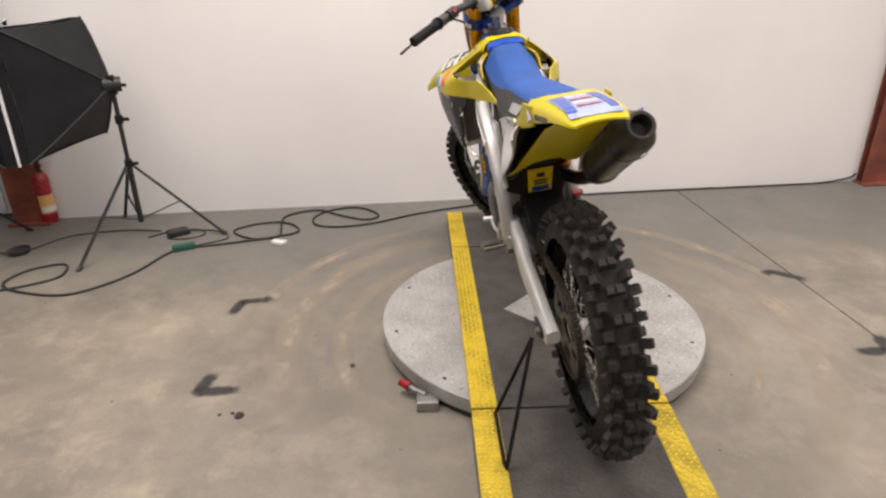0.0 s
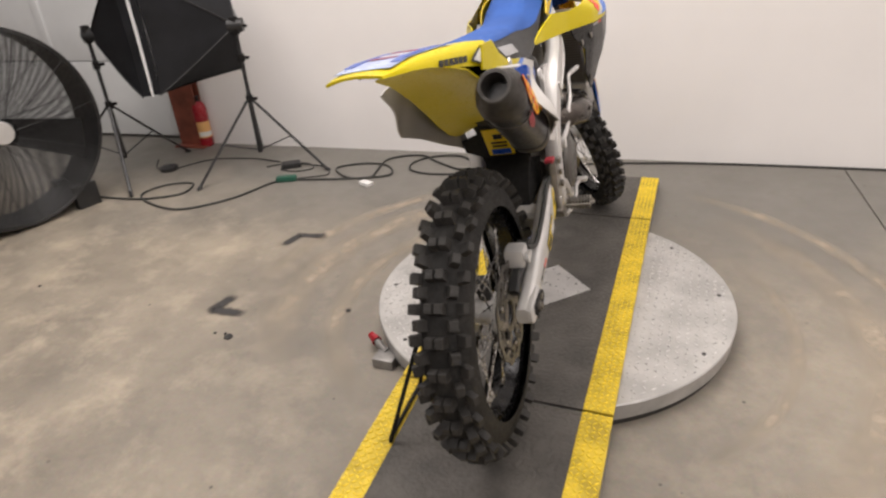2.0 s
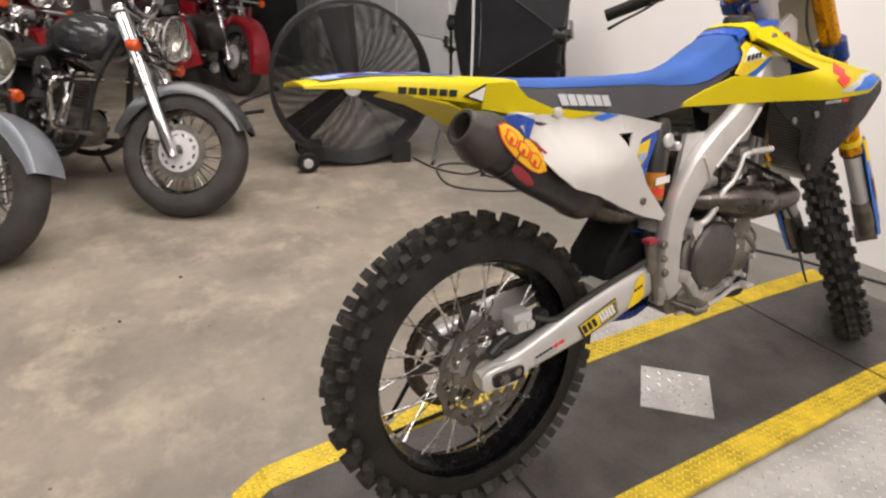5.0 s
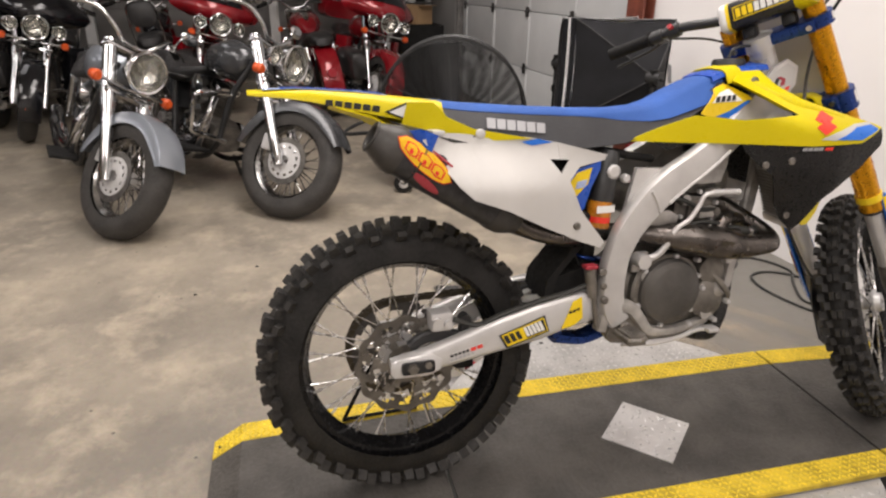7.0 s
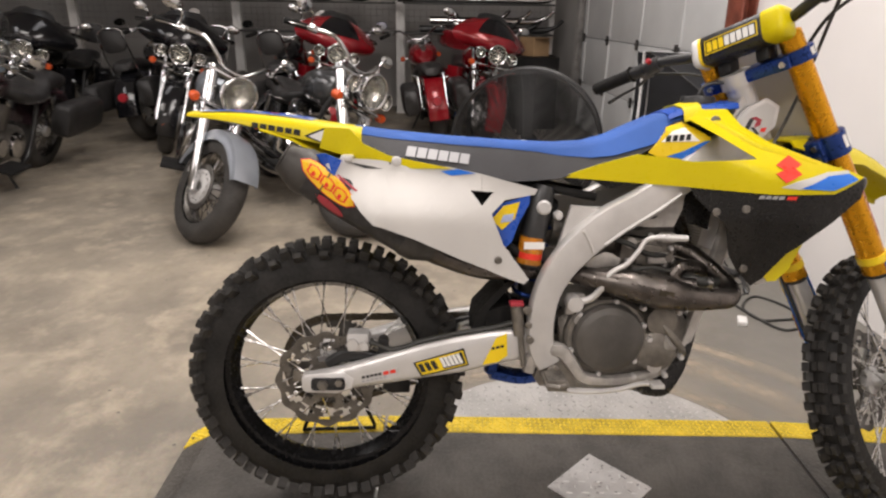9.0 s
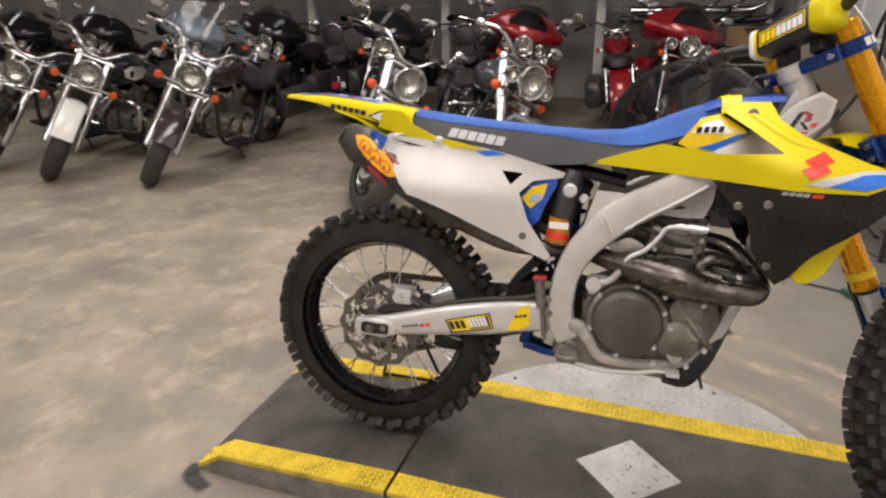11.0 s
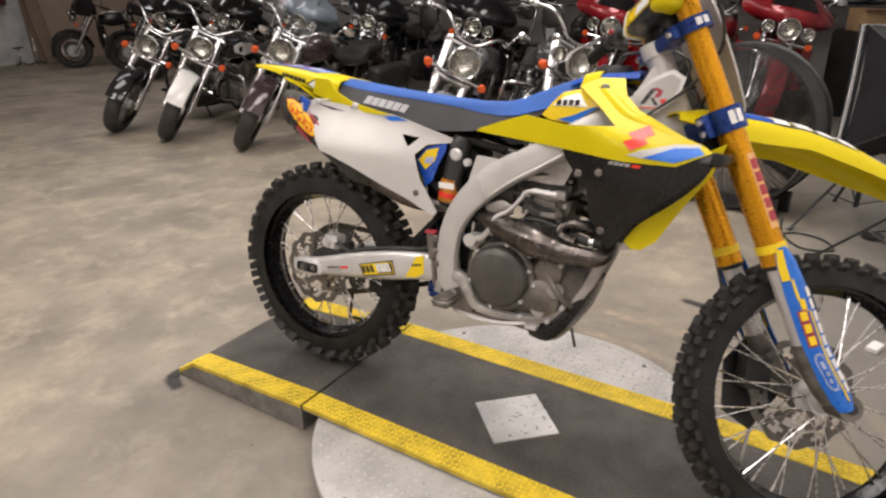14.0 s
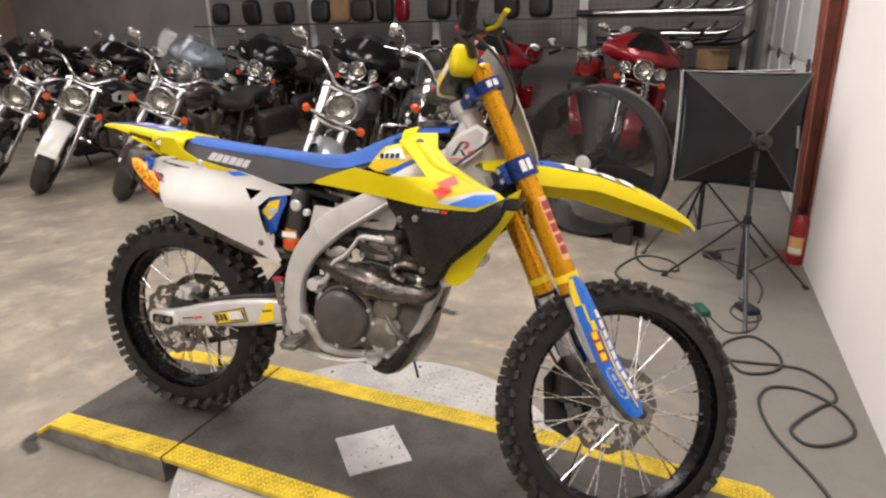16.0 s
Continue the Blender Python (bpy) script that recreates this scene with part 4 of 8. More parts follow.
    guard = part("neck_guard", bm, M_ALU, bike, "pale frame guard with a printed mark")
    part("guard_print", panel(B(), [(0.932, 0.924), (0.934, 0.957), (0.966, 0.988), (1.005, 1.008), (1.026, 0.996), (1.017, 0.959), (0.977, 0.924)], nx, 0.001, 0.02, -0.002), M_WHT, guard)
    for q, mt in (([(0.944, 0.936), (0.956, 0.938), (0.976, 0.974), (0.964, 0.971)], M_BLKD), ([(0.966, 0.973), (0.978, 0.976), (0.992, 0.970), (0.988, 0.956), (0.974, 0.952), (0.977, 0.961), (0.982, 0.966)], M_PINKD), ([(0.966, 0.953), (0.974, 0.952), (0.987, 0.937), (0.978, 0.936)], M_BLKD), ([(0.990, 0.950), (1.004, 0.953), (0.998, 0.942), (0.988, 0.943)], M_REDD), ([(0.942, 0.930), (0.985, 0.932), (0.985, 0.929), (0.942, 0.927)], M_REDD)):
        part("guard_mark", panel(B(), q, nx, 0.001, 0.02, -0.0006), mt, guard)
    bm = bar(B(), [(0, 0.955, 0.86), (0, 0.95, 0.76), (0, 0.935, 0.66)], 0.024, 0.035)
    part("down_tube", bm, M_ALU, bike)

    # --- shock ---
    bm = tube(B(), [(0.0, 0.50, 0.79), (0.0, 0.485, 0.56), (0, 0.478, 0.40)], [0.024, 0.024, 0.018], 16)
    shock = part("rear_shock", bm, M_DARK_STEEL, bike, "dark rear shock absorber")
    bm = B()
    pts = []
    for i in range(150):
        a = i / 150 * 2 * math.pi * 7
        t = i / 150
        pts.append((0.036 * math.cos(a), 0.498 - 0.018 * t + 0.036 * math.sin(a), 0.76 - 0.30 * t))
    tube(bm, pts, 0.0055, 8)
    part("spring", bm, M_BLUE_ANO, shock, "blue coil spring")
    bm = tube(B(), [(0.070, 0.498, 0.815), (0.072, 0.494, 0.80), (0.076, 0.478, 0.70), (0.078, 0.468, 0.635), (0.078, 0.466, 0.625)], [0.022, 0.028, 0.028, 0.028, 0.020], 24)
    res = part("reservoir", bm, M_BLACK, shock, "black shock reservoir")
    bm = tube(B(), [(0.0763, 0.4765, 0.700), (0.078, 0.4685, 0.638)], 0.0287, 24, caps=False)
    part("label", bm, M_AMBERL, res, "orange and gold label")
    part("label_band", tube(B(), [(0.0773, 0.4715, 0.664), (0.0777, 0.4698, 0.650)], 0.0291, 24, caps=False), M_REDD, res)
    bm = B()
    box(bm, 0.1045, 0.1065, 0.452, 0.498, 0.676, 0.692, 0.0)
    part("lettering", bm, M_WHITE, res)
    part("adjuster", bolt(B(), (0.094, 0.494, 0.770), 0.017, 0.012), M_ALU_BR, res, "bright adjuster knob")
    part("adjuster", bolt(B(), (0.090, 0.528, 0.752), 0.011, 0.014), M_ALU_BR, res, "bright adjuster knob")

    # --- engine ---
    bm = bar(B(), [(0, 0.55, 0.45), (0, 0.62, 0.455), (0, 0.72, 0.44), (0, 0.83, 0.445), (0, 0.872, 0.45)], [0.070, 0.105, 0.108, 0.085, 0.05], [0.085, 0.098, 0.098, 0.085, 0.06], 24, 4, 6)
    case = part("crankcase", bm, M_ALU_DK, bike, "dirty cast alloy crankcase")
    bm = lathe(B(), [(0.086, 0.098), (0.104, 0.098), (0.111, 0.092), (0.113, 0.080)], 48, "x", (0, 0.655, 0.467))
    part("clutch_case", bm, M_ALU_DK, case)
    c = (0, 0.655, 0.469)
    prof = [(0.100, 0.084), (0.124, 0.083), (0.132, 0.077), (0.1365, 0.066), (0.1385, 0.062), (0.1385, 0.0)]
    cover = part("clutch_cover", lathe(B(), prof, 64, "x", c), M_CLUTCH, case, "round grey clutch cover", 28)
    for k in range(6):
        a = radians(20 + 60 * k)
        part("cover_bolt", bolt(B(), (0.109, c[1] + 0.089 * math.cos(a), c[2] + 0.089 * math.sin(a)), 0.0065, 0.012), M_ALU_BR, cover)
    bm = lathe(B(), [(0.085, 0.052), (0.110, 0.049), (0.118, 0.036), (0.120, 0.0)], 40, "x", (0, 0.775, 0.432))
    lathe(bm, [(0.085, 0.040), (0.108, 0.036), (0.114, 0.022), (0.114, 0.0)], 32, "x", (0, 0.785, 0.505))
    part("side_cover", bm, M_ALU_DK, case, "cast side cover with water pump", 30)
    # oil filter housing, fillers and brackets crowding the engine's right side
    part("filter_cap", tube(B(), [(0.086, 0.772, 0.398), (0.118, 0.772, 0.398)], [0.020, 0.017], 16), M_ALU_MID, case)
    bm = tube(B(), [(0.085, 0.790, 0.440), (0.112, 0.812, 0.462)], [0.024, 0.022], 16)
    part("filter_housing", bm, M_ALU_MID, case, "bright oil filter housing", 35)
    part("engine_bracket", bar(B(), [(0.098, 0.600, 0.640), (0.102, 0.640, 0.652), (0.100, 0.672, 0.646)], [0.012, 0.018, 0.010], 0.006), M_ALU_MID, case, "small bright alloy bracket")
    part("kick_boss", box(B(), 0.088, 0.104, 0.556, 0.600, 0.520, 0.572, 0.006), M_ALU_MID, case, "bright cast boss")
    part("case_plug", tube(B(), [(0.086, 0.588, 0.512), (0.118, 0.588, 0.512)], 0.014, 14), M_ALU_MID, case)
    for y0, y1, z0, z1 in ((0.690, 0.730, 0.560, 0.600), (0.742, 0.790, 0.640, 0.668), (0.770, 0.805, 0.690, 0.712)):
        part("engine_bracket", box(B(), 0.072, 0.096, y0, y1, z0, z1, 0.006), M_ALU_MID, case, "small bright alloy bracket")
    for y, z, r in ((0.700, 0.690, 0.013), (0.735, 0.615, 0.010)):
        part("case_plug", tube(B(), [(0.070, y, z), (0.099, y, z)], r, 14), M_ALU_MID, case)
    bm = tube(B(), curve_pts([(0.105, 0.785, 0.50), (0.118, 0.81, 0.47), (0.112, 0.835, 0.44), (0.09, 0.85, 0.42)]), 0.008, 10)
    part("water_pipe", bm, M_ALU_DK, case)
    for y, z in ((0.735, 0.54), (0.755, 0.465), (0.80, 0.375), (0.725, 0.372), (0.835, 0.42), (0.82, 0.53), (0.76, 0.355)):
        part("case_bolt", bolt(B(), (0.105, y, z), 0.007, 0.016), M_ALU_BR, case)
    bm = lathe(B(), [(-0.09, 0.088), (-0.118, 0.084), (-0.128, 0.07), (-0.130, 0.0)], 48, "x", (0, 0.70, 0.455))
    part("ignition_cover", bm, M_CLUTCH, case, "round grey ignition cover", 28)
    # cylinder with fins of joints, head and cover
    tilt = Matrix.Translation((0, 0.735, 0.54)) @ Matrix.Rotation(radians(-6), 4, "X")
    bm = B()
    box(bm, -0.066, 0.066, -0.060, 0.062, -0.02, 0.085, 0.012, tilt)
    cyl = part("cylinder", bm, M_ALU_DK, bike, "alloy cylinder")
    for k in range(5):
        part("fin", box(B(), -0.072, 0.072, -0.066, 0.068, 0.004 + 0.016 * k, 0.009 + 0.016 * k, 0.002, tilt), M_ALU_DK, cyl)
    bm = B()
    box(bm, -0.074, 0.074, -0.064, 0.066, 0.088, 0.155, 0.012, tilt)
    box(bm, 0.072, 0.086, -0.03, 0.03, 0.095, 0.145, 0.006, tilt)
    tube(bm, [tilt @ Vector((0.08, 0.045, 0.12)), tilt @ Vector((0.098, 0.045, 0.12))], 0.010, 10)
    part("cylinder_head", bm, M_ALU_DK, cyl, "cast alloy cylinder head")
    bm = B()
    box(bm, -0.070, 0.070, -0.060, 0.058, 0.156, 0.195, 0.014, tilt)
    part("head_cover", bm, M_CLUTCH, cyl, "dull alloy head cover")
    for x, y in ((-0.05, -0.045), (0.05, -0.045), (-0.05, 0.045), (0.05, 0.045)):
        p = tilt @ Vector((x, y, 0.195))
        part("cover_bolt", bolt(B(), p, 0.007, 0.008, "z"), M_ALU_BR, cyl)
    for y, z in ((-0.045, 0.10), (-0.045, 0.14), (0.045, 0.10), (0.052, 0.14), (0.0, 0.165), (-0.05, 0.03), (0.05, 0.03)):
        p = tilt @ Vector((0.074, y, z))
        part("head_bolt", bolt(B(), p, 0.006, 0.010), M_ALU_BR, cyl)
    for pts, r in (([(0.085, 0.64, 0.70), (0.10, 0.69, 0.69), (0.10, 0.74, 0.665), (0.09, 0.79, 0.66)], 0.006), ([(0.07, 0.60, 0.735), (0.09, 0.66, 0.745), (0.088, 0.75, 0.75), (0.07, 0.86, 0.76)], 0.007), ([(0.10, 0.655, 0.60), (0.115, 0.69, 0.625), (0.11, 0.74, 0.635), (0.105, 0.80, 0.625)], 0.005)):
        part("engine_hose", tube(B(), curve_pts(pts), r, 10), M_CABLE, bike)
    # intake and throttle body
    bm = tube(B(), [(0, 0.69, 0.66), (0, 0.62, 0.685), (0, 0.53, 0.70)], [0.032, 0.034, 0.040], 18)
    box(bm, -0.05, 0.055, 0.585, 0.650, 0.645, 0.715, 0.012)
    part("throttle_body", bm, M_ALU_DK, bike, "alloy throttle body")
    bm = tube(B(), curve_pts([(0.062, 0.59, 0.665), (0.085, 0.60, 0.645), (0.09, 0.63, 0.63), (0.07, 0.66, 0.635)]), 0.006, 8)
    tube(bm, curve_pts([(0.05, 0.60, 0.70), (0.07, 0.65, 0.715), (0.072, 0.72, 0.72), (0.05, 0.80, 0.73)]), 0.005, 8)
    part("fuel_hose", bm, M_CABLE, bike)
    bm = B()
    box(bm, 0.060, 0.095, 0.705, 0.735, 0.59, 0.635, 0.006)
    box(bm, 0.055, 0.085, 0.775, 0.805, 0.575, 0.61, 0.005)
    tube(bm, [(0.08, 0.62, 0.61), (0.095, 0.66, 0.62), (0.09, 0.70, 0.60)], 0.009, 10)
    part("engine_fitting", bm, M_ALU_DK, bike)
    # kick starter
    bm = tube(B(), curve_pts([(0.120, 0.572, 0.557), (0.130, 0.604, 0.568), (0.138, 0.628, 0.598), (0.142, 0.645, 0.632), (0.144, 0.676, 0.652), (0.142, 0.702, 0.682), (0.140, 0.718, 0.706), (0.145, 0.740, 0.713)]), [0.0090, 0.0075, 0.0060, 0.0055, 0.0055], 12)
    tube(bm, [(0.100, 0.570, 0.555), (0.136, 0.570, 0.555)], 0.018, 16)
    kick = part("kick_starter", bm, M_ALU, bike, "bright kick starter lever")
    bm = B()
    for k in range(7):
        tube(bm, [(0.145 + 0.0016 * k, 0.740 + 0.0092 * k, 0.713), (0.1458 + 0.0016 * k, 0.746 + 0.0092 * k, 0.713)], 0.0078, 10)
    tube(bm, [(0.145, 0.735, 0.713), (0.156, 0.804, 0.713)], 0.006, 10)
    part("toe_piece", bm, M_ALU_BR, kick)
    # skid plate
    bm = B()
    loft(bm, [[(-0.075, y, z), (0.075, y, z), (0.095, y, z + 0.028), (0.088, y, z + 0.034), (0.068, y, z + 0.008), (-0.068, y, z + 0.008), (-0.088, y, z + 0.034), (-0.095, y, z + 0.028)] for y, z in ((0.54, 0.330), (0.62, 0.325), (0.70, 0.322), (0.765, 0.318))])
    part("skid_plate", bm, M_EDGE_STEEL, bike, "dull scuffed metal skid plate")
    bm = bar(B(), [(0, 0.752, 0.338), (0, 0.800, 0.340), (0, 0.838, 0.385), (0, 0.868, 0.440), (0, 0.888, 0.492)], [0.024, 0.032, 0.028, 0.020, 0.014], [0.112, 0.114, 0.100, 0.076, 0.054], 16, 4)
    part("front_guard", bm, M_BLK_SHROUD, bike, "black plastic guard before the engine")
    bm = tube(B(), [(0.02, 0.84, 0.335), (0.02, 0.855, 0.285)], 0.004, 8)
    part("overflow_hose", bm, M_CABLE, bike)
    bm = tube(B(), curve_pts([(0.118, 0.53, 0.345), (0.126, 0.60, 0.340), (0.128, 0.68, 0.345), (0.126, 0.735, 0.358), (0.135, 0.765, 0.362)]), 0.006, 8)
    box(bm, 0.122, 0.156, 0.755, 0.785, 0.358, 0.368, 0.002)
    part("brake_pedal", bm, M_ALU_BR, bike, "bright rear brake pedal")
    bm = tube(B(), curve_pts([(-0.115, 0.60, 0.39), (-0.130, 0.66, 0.385), (-0.132, 0.72, 0.40)]), 0.006, 8)
    tube(bm, [(-0.125, 0.72, 0.40), (-0.160, 0.725, 0.40)], 0.009, 10)
    part("gear_lever", bm, M_ALU_BR, bike, "bright gear lever")

    # --- exhaust ---
    head_port = [(0.0, 0.80, 0.665), (0.02, 0.865, 0.655), (0.06, 0.908, 0.622), (0.115, 0.930, 0.592), (0.150, 0.916, 0.577), (0.158, 0.880, 0.576), (0.157, 0.825, 0.577), (0.153, 0.760, 0.589), (0.140, 0.690, 0.602), (0.108, 0.61, 0.611), (0.066, 0.54, 0.618), (0.072, 0.45, 0.618), (0.095, 0.36, 0.626), (0.107, 0.272, 0.658), (0.109, 0.225, 0.690)]
    bm = tube(B(), curve_pts(head_port, 6), [0.021, 0.021, 0.021, 0.021, 0.022, 0.0245, 0.0275, 0.0405, 0.035, 0.024, 0.021, 0.021, 0.021, 0.023, 0.034], 24)
    pipe = part("exhaust_pipe", bm, M_TITAN, bike, "heat-stained steel exhaust pipe with a swollen chamber")
    for y, z, x, r in ((0.660, 0.6055, 0.1285, 0.0330), (0.808, 0.5795, 0.1560, 0.0322)):
        part("clamp", tube(B(), [(x, y - 0.005, z + 0.001), (x, y + 0.005, z - 0.001)], r, 24), M_TITAN, pipe)
    bm = tube(B(), curve_pts([(0.052, 0.900, 0.604), (0.078, 0.872, 0.626), (0.092, 0.830, 0.634), (0.098, 0.804, 0.620), (0.104, 0.812, 0.600), (0.112, 0.850, 0.594)]), 0.0165, 16)
    part("header_bend", bm, M_TITAN, pipe, "dark looped header pipe")
    part("pipe_label", panel(B(), [(0.735, 0.594), (0.738, 0.606), (0.772, 0.600), (0.768, 0.588)], lambda y, z: 0.1925, 0.001, 0.02), M_BRASS, pipe, "small brassy maker's plate")
    a = Vector((0.126, -0.044, 0.858))
    b = Vector((0.116, 0.232, 0.686))
    d = (b - a).normalized()
    side = Vector((1, 0, 0))
    side = (side - d * side.dot(d)).normalized()
    up = side.cross(d)

    def can_ring(t, sc, grow=0.0):
        p = a.lerp(b, t)
        ring = []
        for j in range(40):
            g = 2 * math.pi * j / 40
            c, s = math.cos(g), math.sin(g)
            r = (abs(c) ** 2.6 + abs(s) ** 2.6) ** (-1 / 2.6)
            ring.append(p + side * (c * r * (0.046 * sc + grow)) + up * (s * r * (0.047 * sc + grow)))
        return ring

    muf = part("muffler", loft(B(), [can_ring(t, sc) for t, sc in ((0.02, 0.985), (0.05, 1.0), (0.5, 1.0), (0.85, 0.97), (0.93, 0.93))]), M_CARBON, bike, "black carbon muffler", 40)
    bm = loft(B(), [can_ring(t, sc, g) for t, sc, g in ((0.10, 1.0, 0.0018), (0.10, 1.0, 0.003), (0.04, 1.0, 0.002), (0.0, 0.93, 0.0), (-0.05, 0.78, 0.0), (-0.09, 0.66, 0.0))], True, False)
    hole = [[a.lerp(b, t) + side * (r * math.cos(2 * math.pi * j / 40)) + up * (r * math.sin(2 * math.pi * j / 40)) for j in range(40)] for t, r in ((-0.095, 0.034), (-0.105, 0.031), (-0.105, 0.025), (-0.06, 0.022), (0.06, 0.021))]
    loft(bm, [can_ring(-0.09, 0.66)] + hole, True, False)
    part("end_cap", bm, M_ENDCAP, muf, "dark alloy muffler end cap", 40)
    bm = loft(B(), [can_ring(t, sc, g) for t, sc, g in ((0.84, 0.97, 0.001), (0.86, 0.965, 0.003), (0.94, 0.93, 0.003), (1.0, 0.80, 0.0), (1.06, 0.60, 0.0))])
    part("front_cap", bm, M_ENDCAP, muf, "heat-stained front cap", 40)
    # coloured badge wrapped on the outer side of the sleeve
    def wrap(t0, t1, g0, g1, grow, n=10):
        rows = []
        for i in range(n + 1):
            t = t0 + (t1 - t0) * i / n
            p = a.lerp(b, t)
            row = []
            for j in range(n + 1):
                g = g0 + (g1 - g0) * j / n
                # an oval patch
                u, v = 2 * i / n - 1, 2 * j / n - 1
                f = math.sqrt(max(0, 1 - u * u)) if n > 5 else 1 - 0.35 * abs(u)
                gg = (g0 + g1) / 2 + (g - (g0 + g1) / 2) * f + (0.23 - t) * 1.1
                c, s = math.cos(gg), math.sin(gg)
                r = (abs(c) ** 2.6 + abs(s) ** 2.6) ** (-1 / 2.6)
                row.append(p + side * (c * r * (0.046 + grow)) + up * (s * r * (0.047 + grow)))
            rows.append(row)
        return loft(B(), rows, False, False, -0.0008)

    part("badge", wrap(0.01, 0.45, -0.22, 0.66, 0.0034), M_REDD, muf, "orange and yellow oval badge with a red rim")
    part("badge_mark", wrap(0.018, 0.442, -0.185, 0.625, 0.0042), M_AMBERB, muf)
    for t0 in (0.075, 0.180, 0.285):
        part("badge_mark", wrap(t0, t0 + 0.098, -0.04, 0.44, 0.0048, 4), M_REDD, muf)
        part("badge_mark", wrap(t0 + 0.012, t0 + 0.084, 0.01, 0.39, 0.0055, 4), M_AMBERB, muf)
        part("badge_mark", wrap(t0 + 0.036, t0 + 0.060, 0.02, 0.22, 0.0062, 4), M_REDD, muf)
    part("shield_edge", loft(B(), [can_ring(t, 1.0, g) for t, g in ((0.205, 0.0036), (0.207, 0.0060), (0.214, 0.0060), (0.216, 0.0036))], True, False), M_ENDCAP, muf)
    part("badge", wrap(0.20, 0.42, -0.66, -0.30, 0.0022), M_PINKD, muf, "dark red badge")
    part("badge", wrap(0.20, 0.56, 0.70, 0.80, 0.0022), M_PINKD, muf, "thin red stripe")
    bm = B()
    box(bm, 0.085, 0.150, 0.05, 0.075, 0.87, 0.882, 0.003)
    part("muffler_bracket", bm, M_ALU_BR, muf)

    # --- rear bodywork ---
    def tail_off(y):
        """The tail is bent slightly to one side."""
        return lerp_table(y, [(-0.30, -0.030), (-0.10, -0.014), (0.09, 0.0)])

    def skew(bm):
        for v in bm.verts:
            v.co.x += tail_off(v.co.y)
        return bm

    def fender_ring(y):
        half = lerp_table(y, [(-0.30, 0.050), (-0.26, 0.062), (-0.18, 0.072), (0.0, 0.088), (0.08, 0.092)])
        top = lerp_table(y, [(-0.30, 0.962), (-0.2, 0.965), (-0.086, 0.957), (0.021, 0.943), (0.09, 0.935)])
        drop = lerp_table(y, [(-0.30, 0.006), (-0.2, 0.018), (-0.089, 0.036), (0.005, 0.044), (0.09, 0.05)])
        return [(x + tail_off(y), y, z) for x, y, z in ((-half, y, top - drop), (-half * 0.97, y, top - drop * 0.35), (-half * 0.82, y, top), (-half * 0.4, y, top + 0.003), (0, y, top + 0.004), (half * 0.4, y, top + 0.003), (half * 0.82, y, top), (half * 0.97, y, top - drop * 0.35), (half, y, top - drop))]

    ys = [-0.30, -0.292, -0.27, -0.23, -0.18, -0.12, -0.06, 0.0, 0.05, 0.09]
    fender = part("rear_fender", loft(B(), [fender_ring(y) for y in ys], False, False, 0.004), M_YEL, bike, "yellow rear fender", 50)
    fender_top = lambda x, y: lerp_table(y, [(-0.30, 0.966), (-0.2, 0.969), (-0.086, 0.961), (0.021, 0.947), (0.09, 0.939)]) - 2.2 * x * x * 0.3
    part("top_decal", skew(panel(B(), [(-0.050, -0.27), (0.050, -0.27), (0.056, -0.02), (-0.056, -0.02)], fender_top, 0.001, 0.03, 0.0016, "flat")), M_LBLUE, fender, "pale blue and white printed decal")
    part("top_decal", skew(panel(B(), [(-0.050, -0.235), (-0.030, -0.235), (-0.022, -0.03), (-0.050, -0.03)], fender_top, 0.001, 0.03, 0.0030, "flat")), M_BLUE, fender)
    part("top_decal", skew(panel(B(), [(0.034, -0.235), (0.050, -0.235), (0.050, -0.03), (0.030, -0.03)], fender_top, 0.001, 0.03, 0.0030, "flat")), M_BLUE, fender)
    for k in range(4):
        y = -0.20 + 0.04 * k
        part("top_lettering", skew(panel(B(), [(-0.022, y), (0.026, y), (0.026, y + 0.014), (-0.022, y + 0.014)], fender_top, 0.001, 0.03, 0.0030, "flat")), M_WHITE if k % 2 else M_PINKD, fender)
    for s in (1, -1):
        fx = lambda y, z: lerp_table(y, [(-0.30, 0.050), (-0.26, 0.062), (-0.18, 0.0725), (0.0, 0.0885), (0.08, 0.0925)]) + 0.001 + s * tail_off(y)
        word_bars("lettering", (-0.150, 0.934), 1, -0.14, 0.112, 0.012, 6, fx, M_BLKD, fender, 0.0016, 0.22, 0, None, s)
        decal("triangle_mark", [(-0.034, 0.919), (0.014, 0.938), (0.018, 0.898)], fx, M_BLKD, fender, 0.0050, s)
        decal("triangle_mark", [(-0.024, 0.9185), (0.010, 0.932), (0.013, 0.9035)], fx, M_WHITE, fender, 0.0064, s)
        # side cowl under the seat
        cx = lambda y, z: lerp_table(y, [(0.0, 0.092), (0.10, 0.104), (0.3, 0.104), (0.4, 0.100)])
        bm = panel(B(), [(0.000, 0.894), (0.012, 0.938), (0.066, 0.936), (0.095, 0.905), (0.151, 0.880), (0.285, 0.8545), (0.20, 0.853), (0.13, 0.863), (0.06, 0.878)], cx, 0.004, 0.03)
        if s < 0:
            mirror(bm)
        cowl = part("tail_cowl", bm, M_YEL, bike, "yellow tail side panel")
        decal("decal", [(0.262, 0.848), (0.300, 0.853), (0.338, 0.844), (0.285, 0.839)], lambda y, z: plate_x(y, z) + 0.0012, M_BLUE_BR, cowl, 0.0014, s)
        word_bars("lettering", (0.100, 0.866), 1, -0.14, 0.055, 0.007, 3, cx, M_BLKD, cowl, 0.0014, 0.2, 0.004, None, s)
        bm = bolt(B(), (0.104, 0.166, 0.869), 0.011, 0.005)
        if s < 0:
            mirror(bm)
